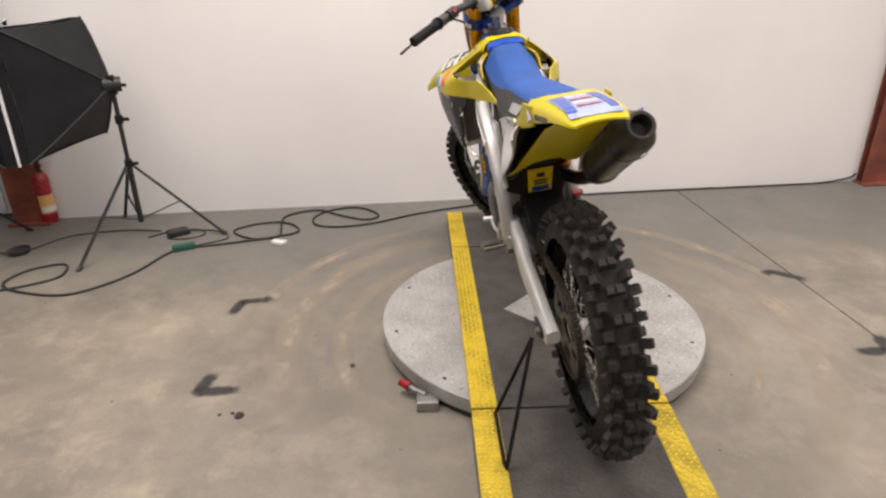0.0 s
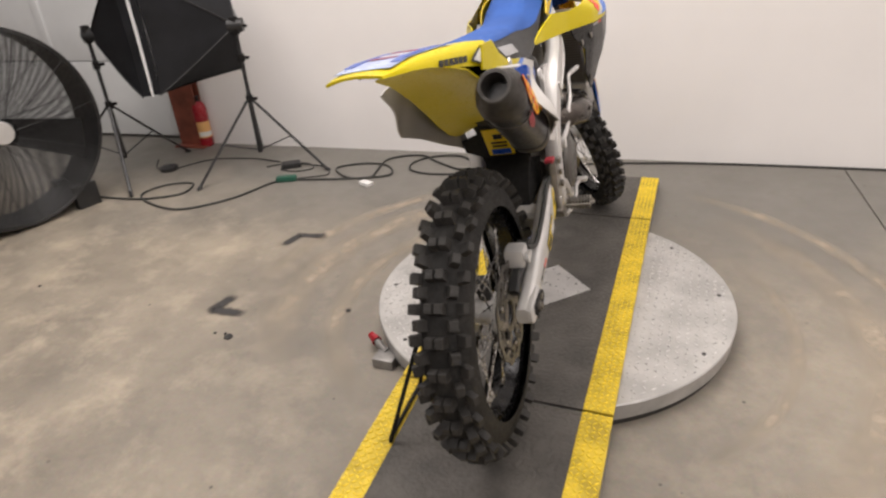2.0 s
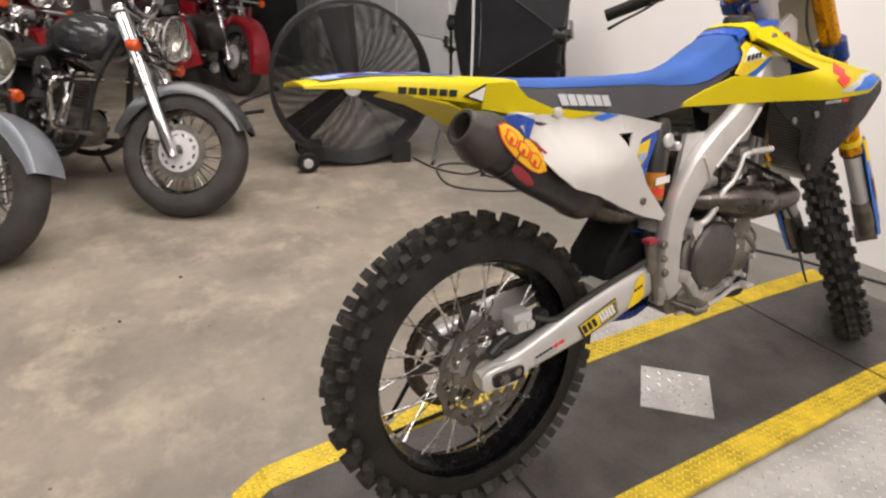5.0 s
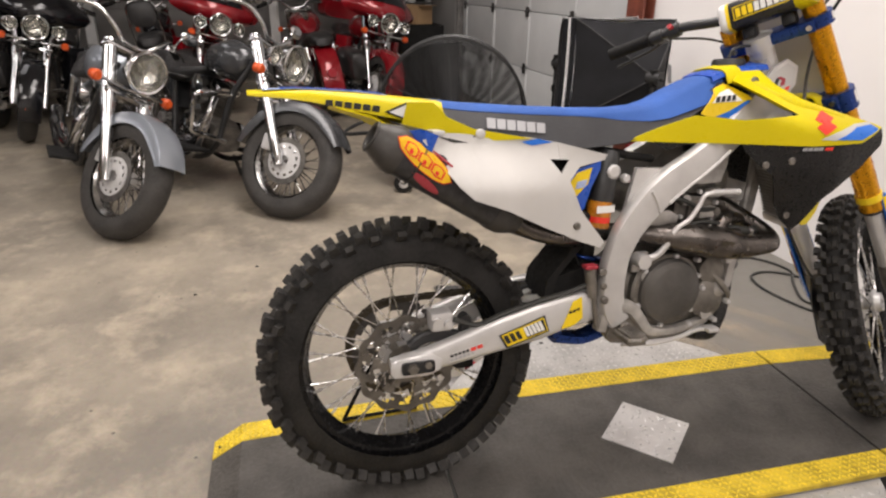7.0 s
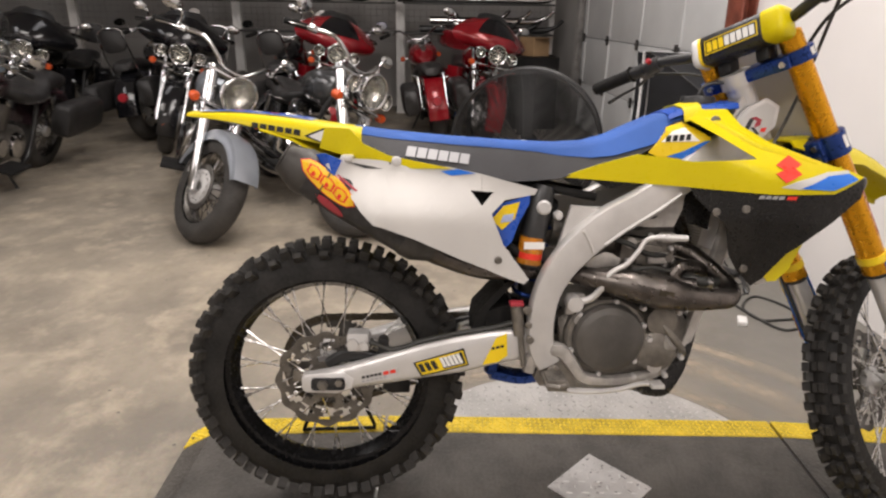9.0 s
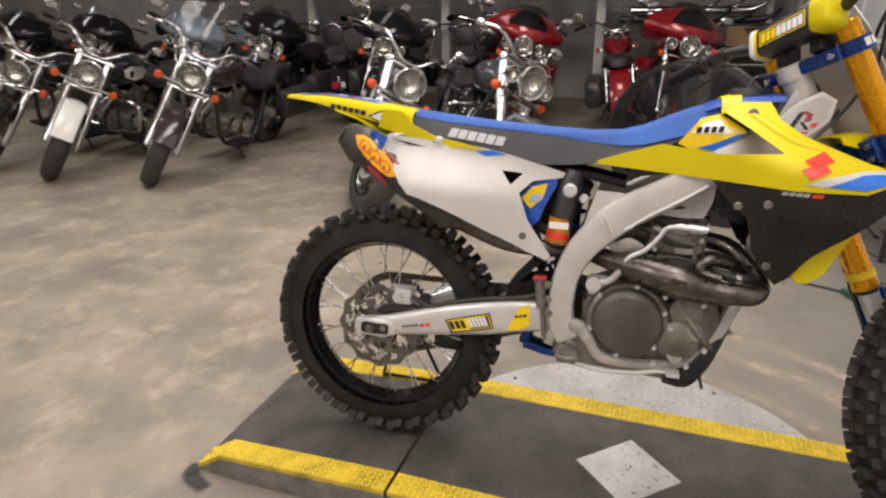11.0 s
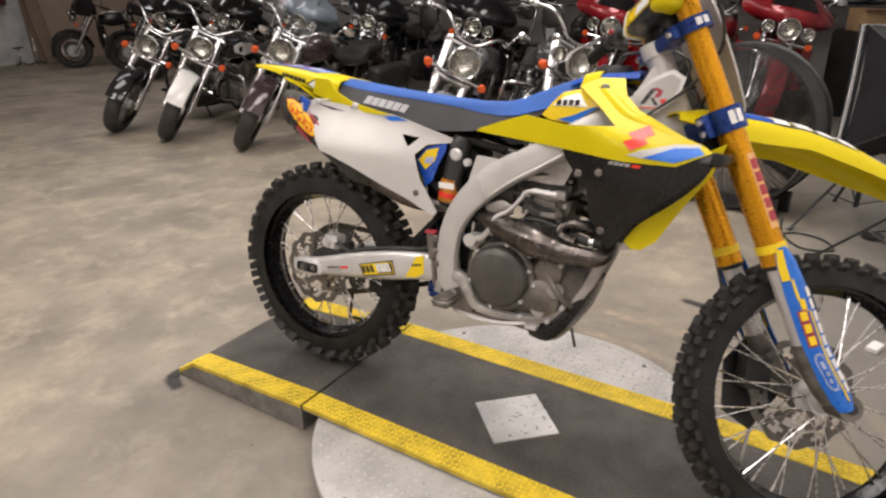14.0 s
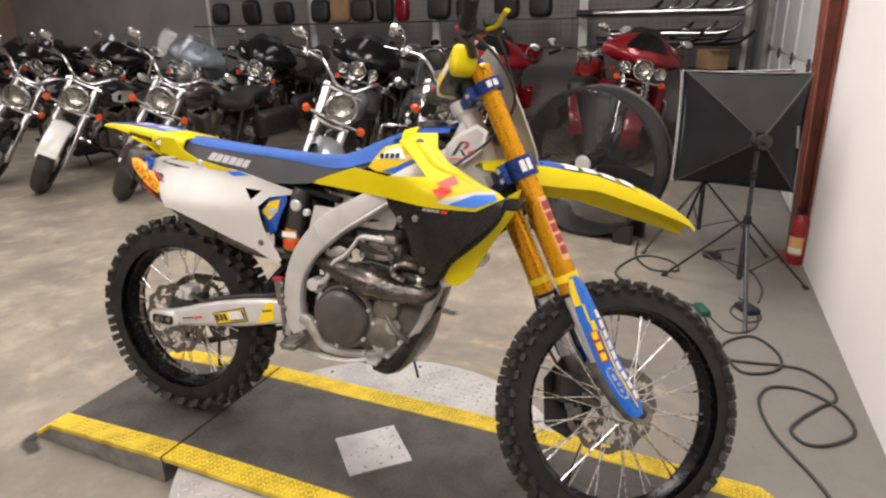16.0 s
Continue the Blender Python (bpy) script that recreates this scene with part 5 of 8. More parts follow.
        part("bolt", bm, M_ALU_BR, cowl, "silver panel bolt")
        # number plate at the side, with its triangular opening
        outer = [(0.022, 0.866), (0.050, 0.878), (0.12, 0.872), (0.17, 0.864), (0.28, 0.857), (0.3525, 0.8425), (0.354, 0.8055), (0.328, 0.808), (0.353, 0.775), (0.380, 0.803), (0.3546, 0.8055), (0.3532, 0.8424), (0.42, 0.825), (0.470, 0.812), (0.494, 0.804), (0.470, 0.797), (0.405, 0.786), (0.375, 0.757), (0.402, 0.690), (0.462, 0.612), (0.452, 0.600), (0.400, 0.618), (0.300, 0.664), (0.205, 0.712), (0.120, 0.745), (0.094, 0.770), (0.048, 0.834)]
        bm = panel(B(), outer, plate_x if s > 0 else lambda y, z: 0.100 + (plate_x(y, z) - 0.100) * 0.6, 0.004, 0.015)
        if s < 0:
            mirror(bm)
        plate = part("side_plate", bm, M_WHT, bike, "white side number plate")
        bm = bolt(B(), ((plate_x(0.392, 0.655) if s > 0 else 0.100 + (plate_x(0.392, 0.655) - 0.100) * 0.6) - 0.001, 0.392, 0.655), 0.009, 0.005)
        if s < 0:
            mirror(bm)
        part("bolt", bm, M_ALU_DK, plate)
        trim_x = lambda y, z: lerp_table(y, [(0.0, 0.150), (0.03, 0.172), (0.07, 0.168)])
        if s > 0:
            bm = panel(B(), [(0.000, 0.884), (0.022, 0.888), (0.056, 0.874), (0.040, 0.842), (0.015, 0.862)], trim_x, 0.004, 0.02)
            part("plate_trim", bm, M_BLUE, plate, "blue rear edge of the side plate")
            # the slot isn't cut: its dark inside is painted on as a black wedge
            decal("slot_shade_decal", [(0.066, 0.869), (0.10, 0.862), (0.138, 0.852), (0.10, 0.855)], plate_x, M_BLKD, plate, 0.0016, s)
        ax = lambda y, z: 0.096
        bm = panel(B(), [(0.372, 0.742), (0.400, 0.778), (0.462, 0.796), (0.462, 0.778), (0.440, 0.735), (0.425, 0.690), (0.405, 0.672), (0.396, 0.690)], ax, 0.003, 0.04)
        if s < 0:
            mirror(bm)
        air = part("airbox_cover", bm, M_BLUE, bike, "blue and yellow printed airbox cover")
        decal("decal", [(0.378, 0.742), (0.404, 0.772), (0.440, 0.782), (0.430, 0.745), (0.402, 0.718)], ax, M_YELD, air, 0.0014, s)
        decal("decal", [(0.398, 0.735), (0.404, 0.752), (0.428, 0.756), (0.424, 0.738)], ax, M_LBLUE, air, 0.0030, s)
    # inner fender, mudflap and airbox
    under = [(-0.13, 0.925), (-0.06, 0.900), (0.04, 0.845), (0.14, 0.785), (0.22, 0.735), (0.30, 0.690), (0.385, 0.660)]
    bm = loft(B(), [[(-w, y, z), (-w * 0.82, y, z + h * 0.25), (-w * 0.42, y, z + h * 0.85), (0, y, z + h), (min(w, 0.084) * 0.5, y, z + h * 0.9), (min(w, 0.084), y, z + h * 0.5)] for (y, z), w, h in zip(under, (0.075, 0.080, 0.085, 0.095, 0.104, 0.110, 0.114), (0.012, 0.020, 0.028, 0.030, 0.030, 0.030, 0.034))], False, False, 0.003)
    inner = part("inner_fender", bm, M_YEL, bike, "yellow underside of the rear fender", 50)
    bm = panel(B(), [(-0.056, -0.04), (0.070, -0.04), (0.075, 0.055), (0.054, 0.085), (0.044, 0.120), (0.018, 0.148), (-0.018, 0.148), (-0.044, 0.120), (-0.056, 0.088), (-0.105, 0.070), (-0.100, 0.030), (-0.060, 0.010)], lambda x, y: 0.005, 0.004, 0.03, 0.0, "flat")
    bm.transform(Matrix.Translation((-0.009, 0.423, 0.578)) @ Matrix.Rotation(radians(115), 4, "X"))
    flap = part("flap", bm, M_BLACK_MATT, inner, "black rubber flap")
    bm = panel(B(), [(-0.036, 0.014), (0.034, 0.014), (0.037, 0.105), (-0.039, 0.105)], lambda x, y: 0.0075, 0.002, 0.03, 0.0, "flat")
    bm.transform(Matrix.Translation((-0.009, 0.423, 0.578)) @ Matrix.Rotation(radians(115), 4, "X"))
    sticker = part("sticker", bm, M_YELD, flap, "yellow warning sticker")
    for y0, y1, x1 in ((0.018, 0.036, 0.026), (0.044, 0.050, 0.020), (0.056, 0.062, 0.022), (0.072, 0.088, 0.012)):
        bm = panel(B(), [(-x1, y0), (x1, y0), (x1, y1), (-x1, y1)], lambda x, y: 0.0093, 0.001, 0.03, 0.0, "flat")
        bm.transform(Matrix.Translation((-0.009, 0.423, 0.578)) @ Matrix.Rotation(radians(115), 4, "X"))
        part("lettering", bm, M_BLUE if y0 < 0.03 else M_BLKD, sticker)
    bm = bar(B(), [(0, 0.25, 0.845), (0, 0.30, 0.83), (0, 0.37, 0.785), (0, 0.45, 0.75), (0, 0.52, 0.72)], [0.055, 0.080, 0.10, 0.085, 0.06], [0.030, 0.050, 0.070, 0.066, 0.05], 20, 4)
    part("airbox", bm, M_BLACK_MATT, bike, "black plastic airbox")
    bm = loft(B(), [[(-0.060, y, z), (0.060, y, z), (0.062, y + 0.024, z + 0.004), (-0.060, y + 0.024, z + 0.004)] for y, z in ((0.452, 0.640), (0.434, 0.598), (0.394, 0.555), (0.354, 0.510), (0.342, 0.440))])
    part("mud_flap", bm, M_BLACK_MATT, bike, "black mud flap ahead of the rear wheel")
    bm = loft(B(), [[(-0.050, y, z0), (0.060, y, z0), (0.060, y, z1), (-0.050, y, z1)] for y, z0, z1 in ((0.375, 0.448, 0.515), (0.42, 0.455, 0.528), (0.50, 0.458, 0.532), (0.560, 0.46, 0.525))])
    part("shock_guard", bm, M_BLACK_MATT, bike, "black rubber guard before the shock")

    # --- seat ---
    def seat_ring(y, grow=0.0, top_only=False):
        hi, lo, h = lerp_table(y, SEAT_TOP), lerp_table(y, SEAT_LOW), seat_half(y)
        fold = lerp_table(y, [(0.03, 0.010), (0.45, 0.012), (0.60, 0.030), (0.72, 0.050), (0.785, 0.052)])
        if top_only:
            zs = hi - fold
            pts = [(seat_x(y, zs) + grow, zs), (seat_x(y, hi - 0.008) + grow, hi - 0.009), (h * 0.90, hi - 0.001 + grow), (h * 0.5, hi + 0.003 + grow), (0, hi + 0.004 + grow)]
        else:
            pts = [(seat_x(y, lo), lo), (seat_x(y, (lo + hi) / 2), (lo + hi) / 2), (seat_x(y, hi - 0.008), hi - 0.009), (h * 0.90, hi - 0.001), (h * 0.5, hi + 0.003), (0, hi + 0.004)]
        return [(x, y, z) for x, z in pts] + [(-x, y, z) for x, z in reversed(pts[:-1])]

    ys = [0.035, 0.05, 0.09, 0.156, 0.22, 0.286, 0.35, 0.421, 0.48, 0.53, 0.57, 0.60, 0.63, 0.65, 0.68, 0.706, 0.73, 0.749, 0.77, 0.79, 0.81]
    seat = part("seat", loft(B(), [seat_ring(y) for y in ys], False, False, 0.004), M_BLK_SEAT, bike, "long seat with black sides and a blue top", 60)
    part("seat_top", loft(B(), [seat_ring(y, 0.0018, True) for y in ys[1:]], False, False, 0.0015), M_BLUE_SEAT, seat, "blue gripper seat cover", 60)
    for s in (1, -1):
        word_bars("lettering", (0.185, 0.880), 1, -0.12, 0.142, 0.021, 6, seat_x, M_GREYL, seat, 0.0022, 0.14, 0.003, None, s, "grey printed lettering")

    # --- tank, shrouds, radiators ---
    bm = bar(B(), [(0, 0.70, 0.885), (0, 0.77, 0.905), (0, 0.84, 0.925), (0, 0.905, 0.93), (0, 0.94, 0.92)], [0.045, 0.05, 0.055, 0.050, 0.03], [0.058, 0.066, 0.070, 0.064, 0.045], 20, 4)
    tank = part("fuel_tank", bm, M_BLK_SHROUD, bike, "black plastic fuel tank")
    bm = loft(B(), [[(-0.062, y, z - 0.012), (-0.055, y, z), (0, y, z + 0.006), (0.055, y, z), (0.062, y, z - 0.012)] for y, z in ((0.775, 0.978), (0.80, 0.988), (0.86, 1.000), (0.935, 1.006))], False, False, 0.004)
    part("tank_trim", bm, M_BLUE, tank, "blue tank top trim")
    bm = loft(B(), [[(-0.078, y, z - 0.030), (-0.066, y, z - 0.006), (-0.050, y, z + 0.003), (0, y, z + 0.008), (0.050, y, z + 0.003), (0.066, y, z - 0.006), (0.078, y, z - 0.030)] for y, z in ((0.806, 0.992), (0.824, 0.997), (0.846, 1.001))], False, False, 0.004)
    part("tank_collar", bm, M_YEL, tank, "yellow collar before the seat nose")
    bm = lathe(B(), [(0.985, 0.040), (1.012, 0.040), (1.020, 0.036), (1.022, 0.0)], 32, "z", (0, 0.865, 0))
    tube(bm, curve_pts([(0, 0.865, 1.022), (0, 0.88, 1.045), (0.01, 0.93, 1.05), (0.02, 0.96, 1.02)]), 0.004, 8)
    part("fuel_cap", bm, M_BLACK, tank, "black fuel cap with breather hose")
    yellow = [(0.531, 0.837), (0.61, 0.866), (0.69, 0.892), (0.80, 0.880), (0.925, 0.889), (0.862, 0.934), (0.808, 0.968), (0.845, 0.990), (0.905, 0.992), (0.922, 0.956), (0.964, 0.925), (1.02, 0.902), (1.075, 0.880), (1.115, 0.868), (1.136, 0.857), (1.07, 0.822), (0.95, 0.818), (0.80, 0.825), (0.65, 0.831)]
    black = [(0.800, 0.8255), (0.95, 0.819), (1.07, 0.823), (1.136, 0.856), (1.130, 0.815), (1.075, 0.760), (1.0, 0.690), (0.963, 0.629), (0.945, 0.612), (0.915, 0.640), (0.890, 0.682), (0.882, 0.720), (0.873, 0.751), (0.842, 0.774), (0.813, 0.802)]
    skirt = [(0.600, 0.833), (0.640, 0.812), (0.700, 0.822), (0.780, 0.822), (0.812, 0.800), (0.830, 0.735), (0.880, 0.720), (0.890, 0.84), (0.80, 0.850), (0.66, 0.850)]
    cover = [(0.722, 0.894), (0.745, 0.884), (0.803, 0.879), (0.862, 0.922), (0.858, 0.930), (0.806, 0.962), (0.765, 0.950)]
    for s in (1, -1):
        bm = panel(B(), yellow, shroud_x, 0.004, 0.014)
        if s < 0:
            mirror(bm)
        sh = part("shroud", bm, M_YEL, bike, "yellow radiator shroud")
        bm = panel(B(), black, lambda y, z: shroud_x(y, z) - 0.004, 0.004, 0.014)
        if s < 0:
            mirror(bm)
        low = part("lower_shroud", bm, M_BLK_SHROUD, bike, "black lower radiator shroud")
        bm = bar(B(), [(s * 0.214, 1.112, 0.842), (s * 0.205, 1.140, 0.842), (s * 0.180, 1.156, 0.840), (s * 0.140, 1.160, 0.838)], 0.015, 0.010, 12, 3)
        part("nose_lip", bm, M_BLK_SHROUD, low)
        part("front_edge", tube(B(), curve_pts([(s * 0.214, 1.132, 0.840), (s * 0.208, 1.112, 0.800), (s * 0.196, 1.068, 0.748), (s * 0.180, 1.000, 0.686), (s * 0.170, 0.966, 0.632)]), [0.012, 0.011, 0.009, 0.008, 0.006], 10), M_BLK_SHROUD, low)
        bm = panel(B(), skirt, lambda y, z: 0.086, 0.004, 0.03)
        if s < 0:
            mirror(bm)
        part("tank_skirt", bm, M_BLK_SHROUD, tank, "black plastic under the tank")
        px = lambda y, z: min(0.098, 0.193 - (z - 0.862) * 1.30)
        bm = panel(B(), cover, px, 0.003, 0.03)
        if s < 0:
            mirror(bm)
        tc = part("tank_cover", bm, M_YELD, tank, "yellow, white and blue printed tank cover")
        decal("decal", [(0.762, 0.886), (0.803, 0.881), (0.861, 0.923), (0.845, 0.921), (0.800, 0.899)], px, M_BLUE_BR, tc, 0.0014, s)
        decal("decal", [(0.748, 0.918), (0.835, 0.921), (0.806, 0.950), (0.775, 0.942)], px, M_WHITE, tc, 0.0014, s)
        word_bars("lettering", (0.757, 0.919), 1, 0.08, 0.060, 0.013, 4, px, M_BLKD, tc, 0.0028, 0.3, 0.003, None, s)
        decal("decal", [(0.963, 0.833), (0.995, 0.847), (1.061, 0.866), (1.110, 0.870), (1.110, 0.864), (1.061, 0.857), (1.0, 0.830)], shroud_x, M_WHT, sh, 0.0014, s, "", 0.012)
        decal("decal", [(1.000, 0.832), (1.061, 0.859), (1.108, 0.864), (1.122, 0.853), (1.067, 0.830)], shroud_x, M_BLUE_BR, sh, 0.0026, s, "", 0.012)
        decal("emblem", [(0.958, 0.878), (0.996, 0.898), (1.014, 0.880), (0.996, 0.872), (1.006, 0.862), (0.972, 0.843), (0.952, 0.861), (0.972, 0.869)], shroud_x, M_REDD, sh, 0.0020, s, "red angular emblem", 0.012)
        bx = lambda y, z: shroud_x(y, z) - 0.004
        rail = [(0.828, 0.970), (0.866, 0.958), (0.905, 0.934), (0.945, 0.909), (1.0, 0.893), (1.06, 0.872), (1.105, 0.858)]
        bm = tube(B(), curve_pts([(s * (shroud_x(y, z) - 0.020), y, z) for y, z in rail]), [0.012, 0.019, 0.021, 0.020, 0.016, 0.008], 14, 0.8)
        part("shroud_fold", bm, M_YEL, sh)
        word_bars("lettering", (0.925, 0.808), 1, 0.0, 0.050, 0.007, 4, bx, M_GREYL, low, 0.0016, 0.2, 0.003, None, s)
        word_bars("lettering", (0.978, 0.808), 1, 0.0, 0.018, 0.007, 1, bx, M_REDD, low, 0.0016, 0.0, 0.003, None, s)
        for y, z in ((0.922, 0.652), (0.852, 0.775), (0.905, 0.785), (0.868, 0.966)):
            x = bx(y, z) if z < 0.9 else shroud_x(y, z) - 0.002
            bm = bolt(B(), (x, y, z), 0.009 if z < 0.9 else 0.011, 0.005)
            if s < 0:
                mirror(bm)
            part("bolt", bm, M_ALU_DK, low if z < 0.9 else sh)
        wing = [(0.975, 0.634), (0.990, 0.618), (1.012, 0.618), (1.042, 0.642), (1.080, 0.714), (1.132, 0.800), (1.152, 0.872), (1.120, 0.852), (1.085, 0.800), (1.026, 0.735)]
        if s > 0:
            part("shroud_wing", panel(B(), wing, lambda y, z: 0.172 - (y - 0.96) * 0.25, 0.004, 0.03), M_YEL, bike, "yellow inner shroud wing")
        # radiator with its fins and tanks
        rm = Matrix.Translation((s * 0.106, 0.945, 0.742)) @ Matrix.Rotation(radians(20), 4, "X") @ Matrix.Rotation(radians(s * -8), 4, "Z")
        bm = B()
        box(bm, -0.050, 0.050, -0.014, 0.014, -0.115, 0.115, 0.004, rm)
        rad = part("radiator", bm, M_ALU_DK, bike, "finned aluminium radiator")
        bm = B()
        box(bm, -0.052, 0.052, -0.017, 0.017, -0.0015, 0.0015, 0)
        fin = part("fin", bm, M_EDGE_STEEL, rad)
        fin.matrix_basis = rm @ Matrix.Translation((0, 0, -0.1065))
        for k in range(1, 26):
            piece("fin", fin.data, rad, rm @ Matrix.Translation((0, 0, -0.1065 + k * 0.0086)))
        for z in (0.124, -0.124):
            part("radiator_tank", box(B(), -0.056, 0.056, -0.020, 0.020, z - 0.012, z + 0.012, 0.008, rm), M_ALU, rad)
        bm = B()
        for k in range(6):
            z = -0.095 + k * 0.036
            box(bm, -0.042, 0.042, 0.024, 0.034, z, z + 0.006, 0.001, rm)
        part("louvre", bm, M_BLACK, rad, "black radiator louvres")
        bm = tube(B(), curve_pts([(s * 0.10, 0.915, 0.60), (s * 0.105, 0.88, 0.60), (s * 0.095, 0.84, 0.605), (s * 0.07, 0.80, 0.60)]), 0.012, 12)
        part("coolant_hose", bm, M_CABLE, bike, "black coolant hose")
        part("hose_clamp", tube(B(), [(s * 0.104, 0.892, 0.60), (s * 0.1045, 0.880, 0.60)], 0.0137, 14), M_SPOKE, rad)
    return bike


bike = build_bike()


def build_front(bike):
    """Forks, clamps, bars and front bodywork, turned with the steering."""
    m = STEER
    rake = Vector((0, 0.459, -0.889))  # down the fork
    top = Vector((0, 0.978, 1.105))

    def on(x, t, fwd=0.0):
        return top + Vector((x, 0, 0)) + rake * t + Vector((0, 0.889, 0.459)) * fwd

    for s in (1, -1):
        x = s * 0.095
        bm = tube(B(), [on(x, t) for t in (-0.030, -0.026, 0.0, 0.20, 0.25, 0.275, 0.51, 0.535, 0.560, 0.565)], [0.022, 0.0255, 0.0255, 0.0255, 0.0255, 0.029, 0.029, 0.029, 0.0305, 0.0305], 28)
        fk = part("fork_tube", bm, M_GOLD, bike, "gold anodised fork tube", 35, m)
        part("fork_cap", tube(B(), [on(x, -0.045), on(x, -0.030)], 0.015, 6), M_BLUE_ANO, fk, "", 35, m)
        part("fork_collar", tube(B(), [on(x, t) for t in (0.520, 0.524, 0.534, 0.538)], 0.0318, 28), M_YELD, fk, "bright gold fork collar", 35, m)
        part("fork_seal", tube(B(), [on(x, t) for t in (0.563, 0.567, 0.575)], [0.030, 0.031, 0.027], 28), M_BLACK, fk, "", 35, m)
        part("fork_slider", tube(B(), [on(x, 0.565), on(x, 0.77)], 0.0235, 24), M_ALU_BR, bike, "bright fork slider", 35, m)
        bm = tube(B(), [on(x, 0.745), on(x, 0.80), on(x, 0.85, 0.010), on(x, 0.880, 0.020)], [0.027, 0.029, 0.028, 0.026], 20)
        ax = Vector(F_AXLE)
        tube(bm, [ax + Vector((x - s * 0.032, 0, 0)), ax + Vector((x + s * 0.026, 0, 0))], 0.027, 24)
        lug = part("axle_lug", bm, M_ALU_DK, bike, "alloy fork foot", 35, m)
        part("axle_end", tube(B(), [ax + Vector((x + s * 0.024, 0, 0)), ax + Vector((x + s * 0.030, 0, 0))], 0.012, 16), M_BLACK, lug, "", 35, m)
        # guard: a curved blue shield before the slider
        rows = []
        for t, w in ((0.530, 0.012), (0.545, 0.020), (0.57, 0.027), (0.63, 0.031), (0.73, 0.032), (0.83, 0.031), (0.880, 0.028), (0.902, 0.020)):
            c = on(x + s * 0.003, t, 0.004 + max(0, t - 0.77) * 0.16)
            row = []
            for k in range(9):
                a = radians(-46 + 168 * k / 8)
                r = 0.036
                row.append(c + Vector((s * math.cos(a) * r, 0, 0)) + Vector((0, 0.889, 0.459)) * (math.sin(a) * r * (w / 0.031)) )
            rows.append(row)
        gd = part("fork_guard", loft(B(), rows, False, False, 0.003), M_BLUE_BR, bike, "blue fork guard with printed marks", 45, m)

        def strip(t0, t1, a0, a1, grow, n=8):
            rows = []
            for i in range(n + 1):
                t = t0 + (t1 - t0) * i / n
                w = lerp_table(t, [(0.53, 0.012), (0.545, 0.020), (0.57, 0.027), (0.63, 0.031), (0.83, 0.031), (0.88, 0.028)])
                c = on(x + s * 0.003, t, 0.004 + max(0, t - 0.77) * 0.16)
                rows.append([c + Vector((s * math.cos(radians(a)) * (0.036 + grow), 0, 0)) + Vector((0, 0.889, 0.459)) * (math.sin(radians(a)) * (0.036 + grow) * (w / 0.031)) for a in (a0 + (a1 - a0) * j / 4 for j in range(5))])
            return loft(B(), rows, False, False, 0.0008)

        part("guard_stripe", strip(0.534, 0.600, -42, -14, 0.0022), M_YELD, gd, "", 45, m)
        part("guard_stripe", strip(0.600, 0.645, -14, -6, 0.0022), M_YELD, gd, "", 45, m)
        part("guard_stripe", strip(0.645, 0.672, -10, 8, 0.0022), M_YELD, gd, "", 45, m)
        part("guard_stripe", strip(0.674, 0.880, 11, 17, 0.0022), M_YELD, gd, "", 45, m)
        for k in range(3):
            part("guard_lettering", strip(0.668 + 0.027 * k, 0.694 + 0.027 * k, -27, 3, 0.0028, 2), M_PINKD, gd, "", 45, m)
            part("guard_lettering", strip(0.671 + 0.027 * k, 0.690 + 0.027 * k, -22, -2, 0.0042, 2), M_YELD, gd, "", 45, m)
        for k in range(9):
            part("guard_lettering", strip(0.625 + 0.027 * k, 0.646 + 0.027 * k, 24, 44, 0.0026, 2), M_WHITE, gd, "", 45, m)
        for a0, a1 in ((-26, -22), (4, 8)):
            part("guard_mark", strip(0.776, 0.838, a0, a1, 0.0024), M_LBLUE, gd, "pale outlined mark", 45, m)
        for t0, t1 in ((0.764, 0.769), (0.845, 0.850)):
            part("guard_mark", strip(t0, t1, -18, 0, 0.0024), M_LBLUE, gd, "", 45, m)
        for t0, t1, a0, a1 in ((0.769, 0.776, -24, -17), (0.769, 0.776, -1, 6), (0.838, 0.845, -24, -17), (0.838, 0.845, -1, 6), (0.782, 0.800, -15, -4), (0.806, 0.816, -13, -2), (0.822, 0.832, -15, -6)):
            part("guard_mark", strip(t0, t1, a0, a1, 0.0024, 2), M_LBLUE, gd, "", 45, m)
        part("guard_clip", strip(0.640, 0.690, 72, 84, 0.0060, 3), M_BLACK, gd, "", 45, m)
        if s < 0:
            part("guard_stripe", strip(0.610, 0.740, 88, 118, -0.0060), M_YELD, gd, "", 45, m)
        # fork lettering, a pale label with dark red blocks
        bm = B()
        for k in range(5):
            c0, c1 = 0.335 + 0.029 * k, 0.357 + 0.029 * k
            rows = [[on(x, t) + Vector((s * math.cos(radians(a)) * 0.0302, 0, 0)) + Vector((0, 0.889, 0.459)) * (math.sin(radians(a)) * 0.0302) for a in (5, 20, 35, 50)] for t in (c0, c1)]
            loft(bm, rows, False, False, 0.0006)
        part("fork_lettering", bm, M_PINKD, fk, "dark red printed lettering", 35, m)
        rows = [[on(x, t) + Vector((s * math.cos(radians(a)) * 0.0295, 0, 0)) + Vector((0, 0.889, 0.459)) * (math.sin(radians(a)) * 0.0295) for a in (-2, 12, 27, 42, 57)] for t in (0.322, 0.34, 0.47, 0.488)]
        part("fork_label", loft(B(), rows, False, False, 0.0004), M_FLABEL, fk, "pale label", 35, m)
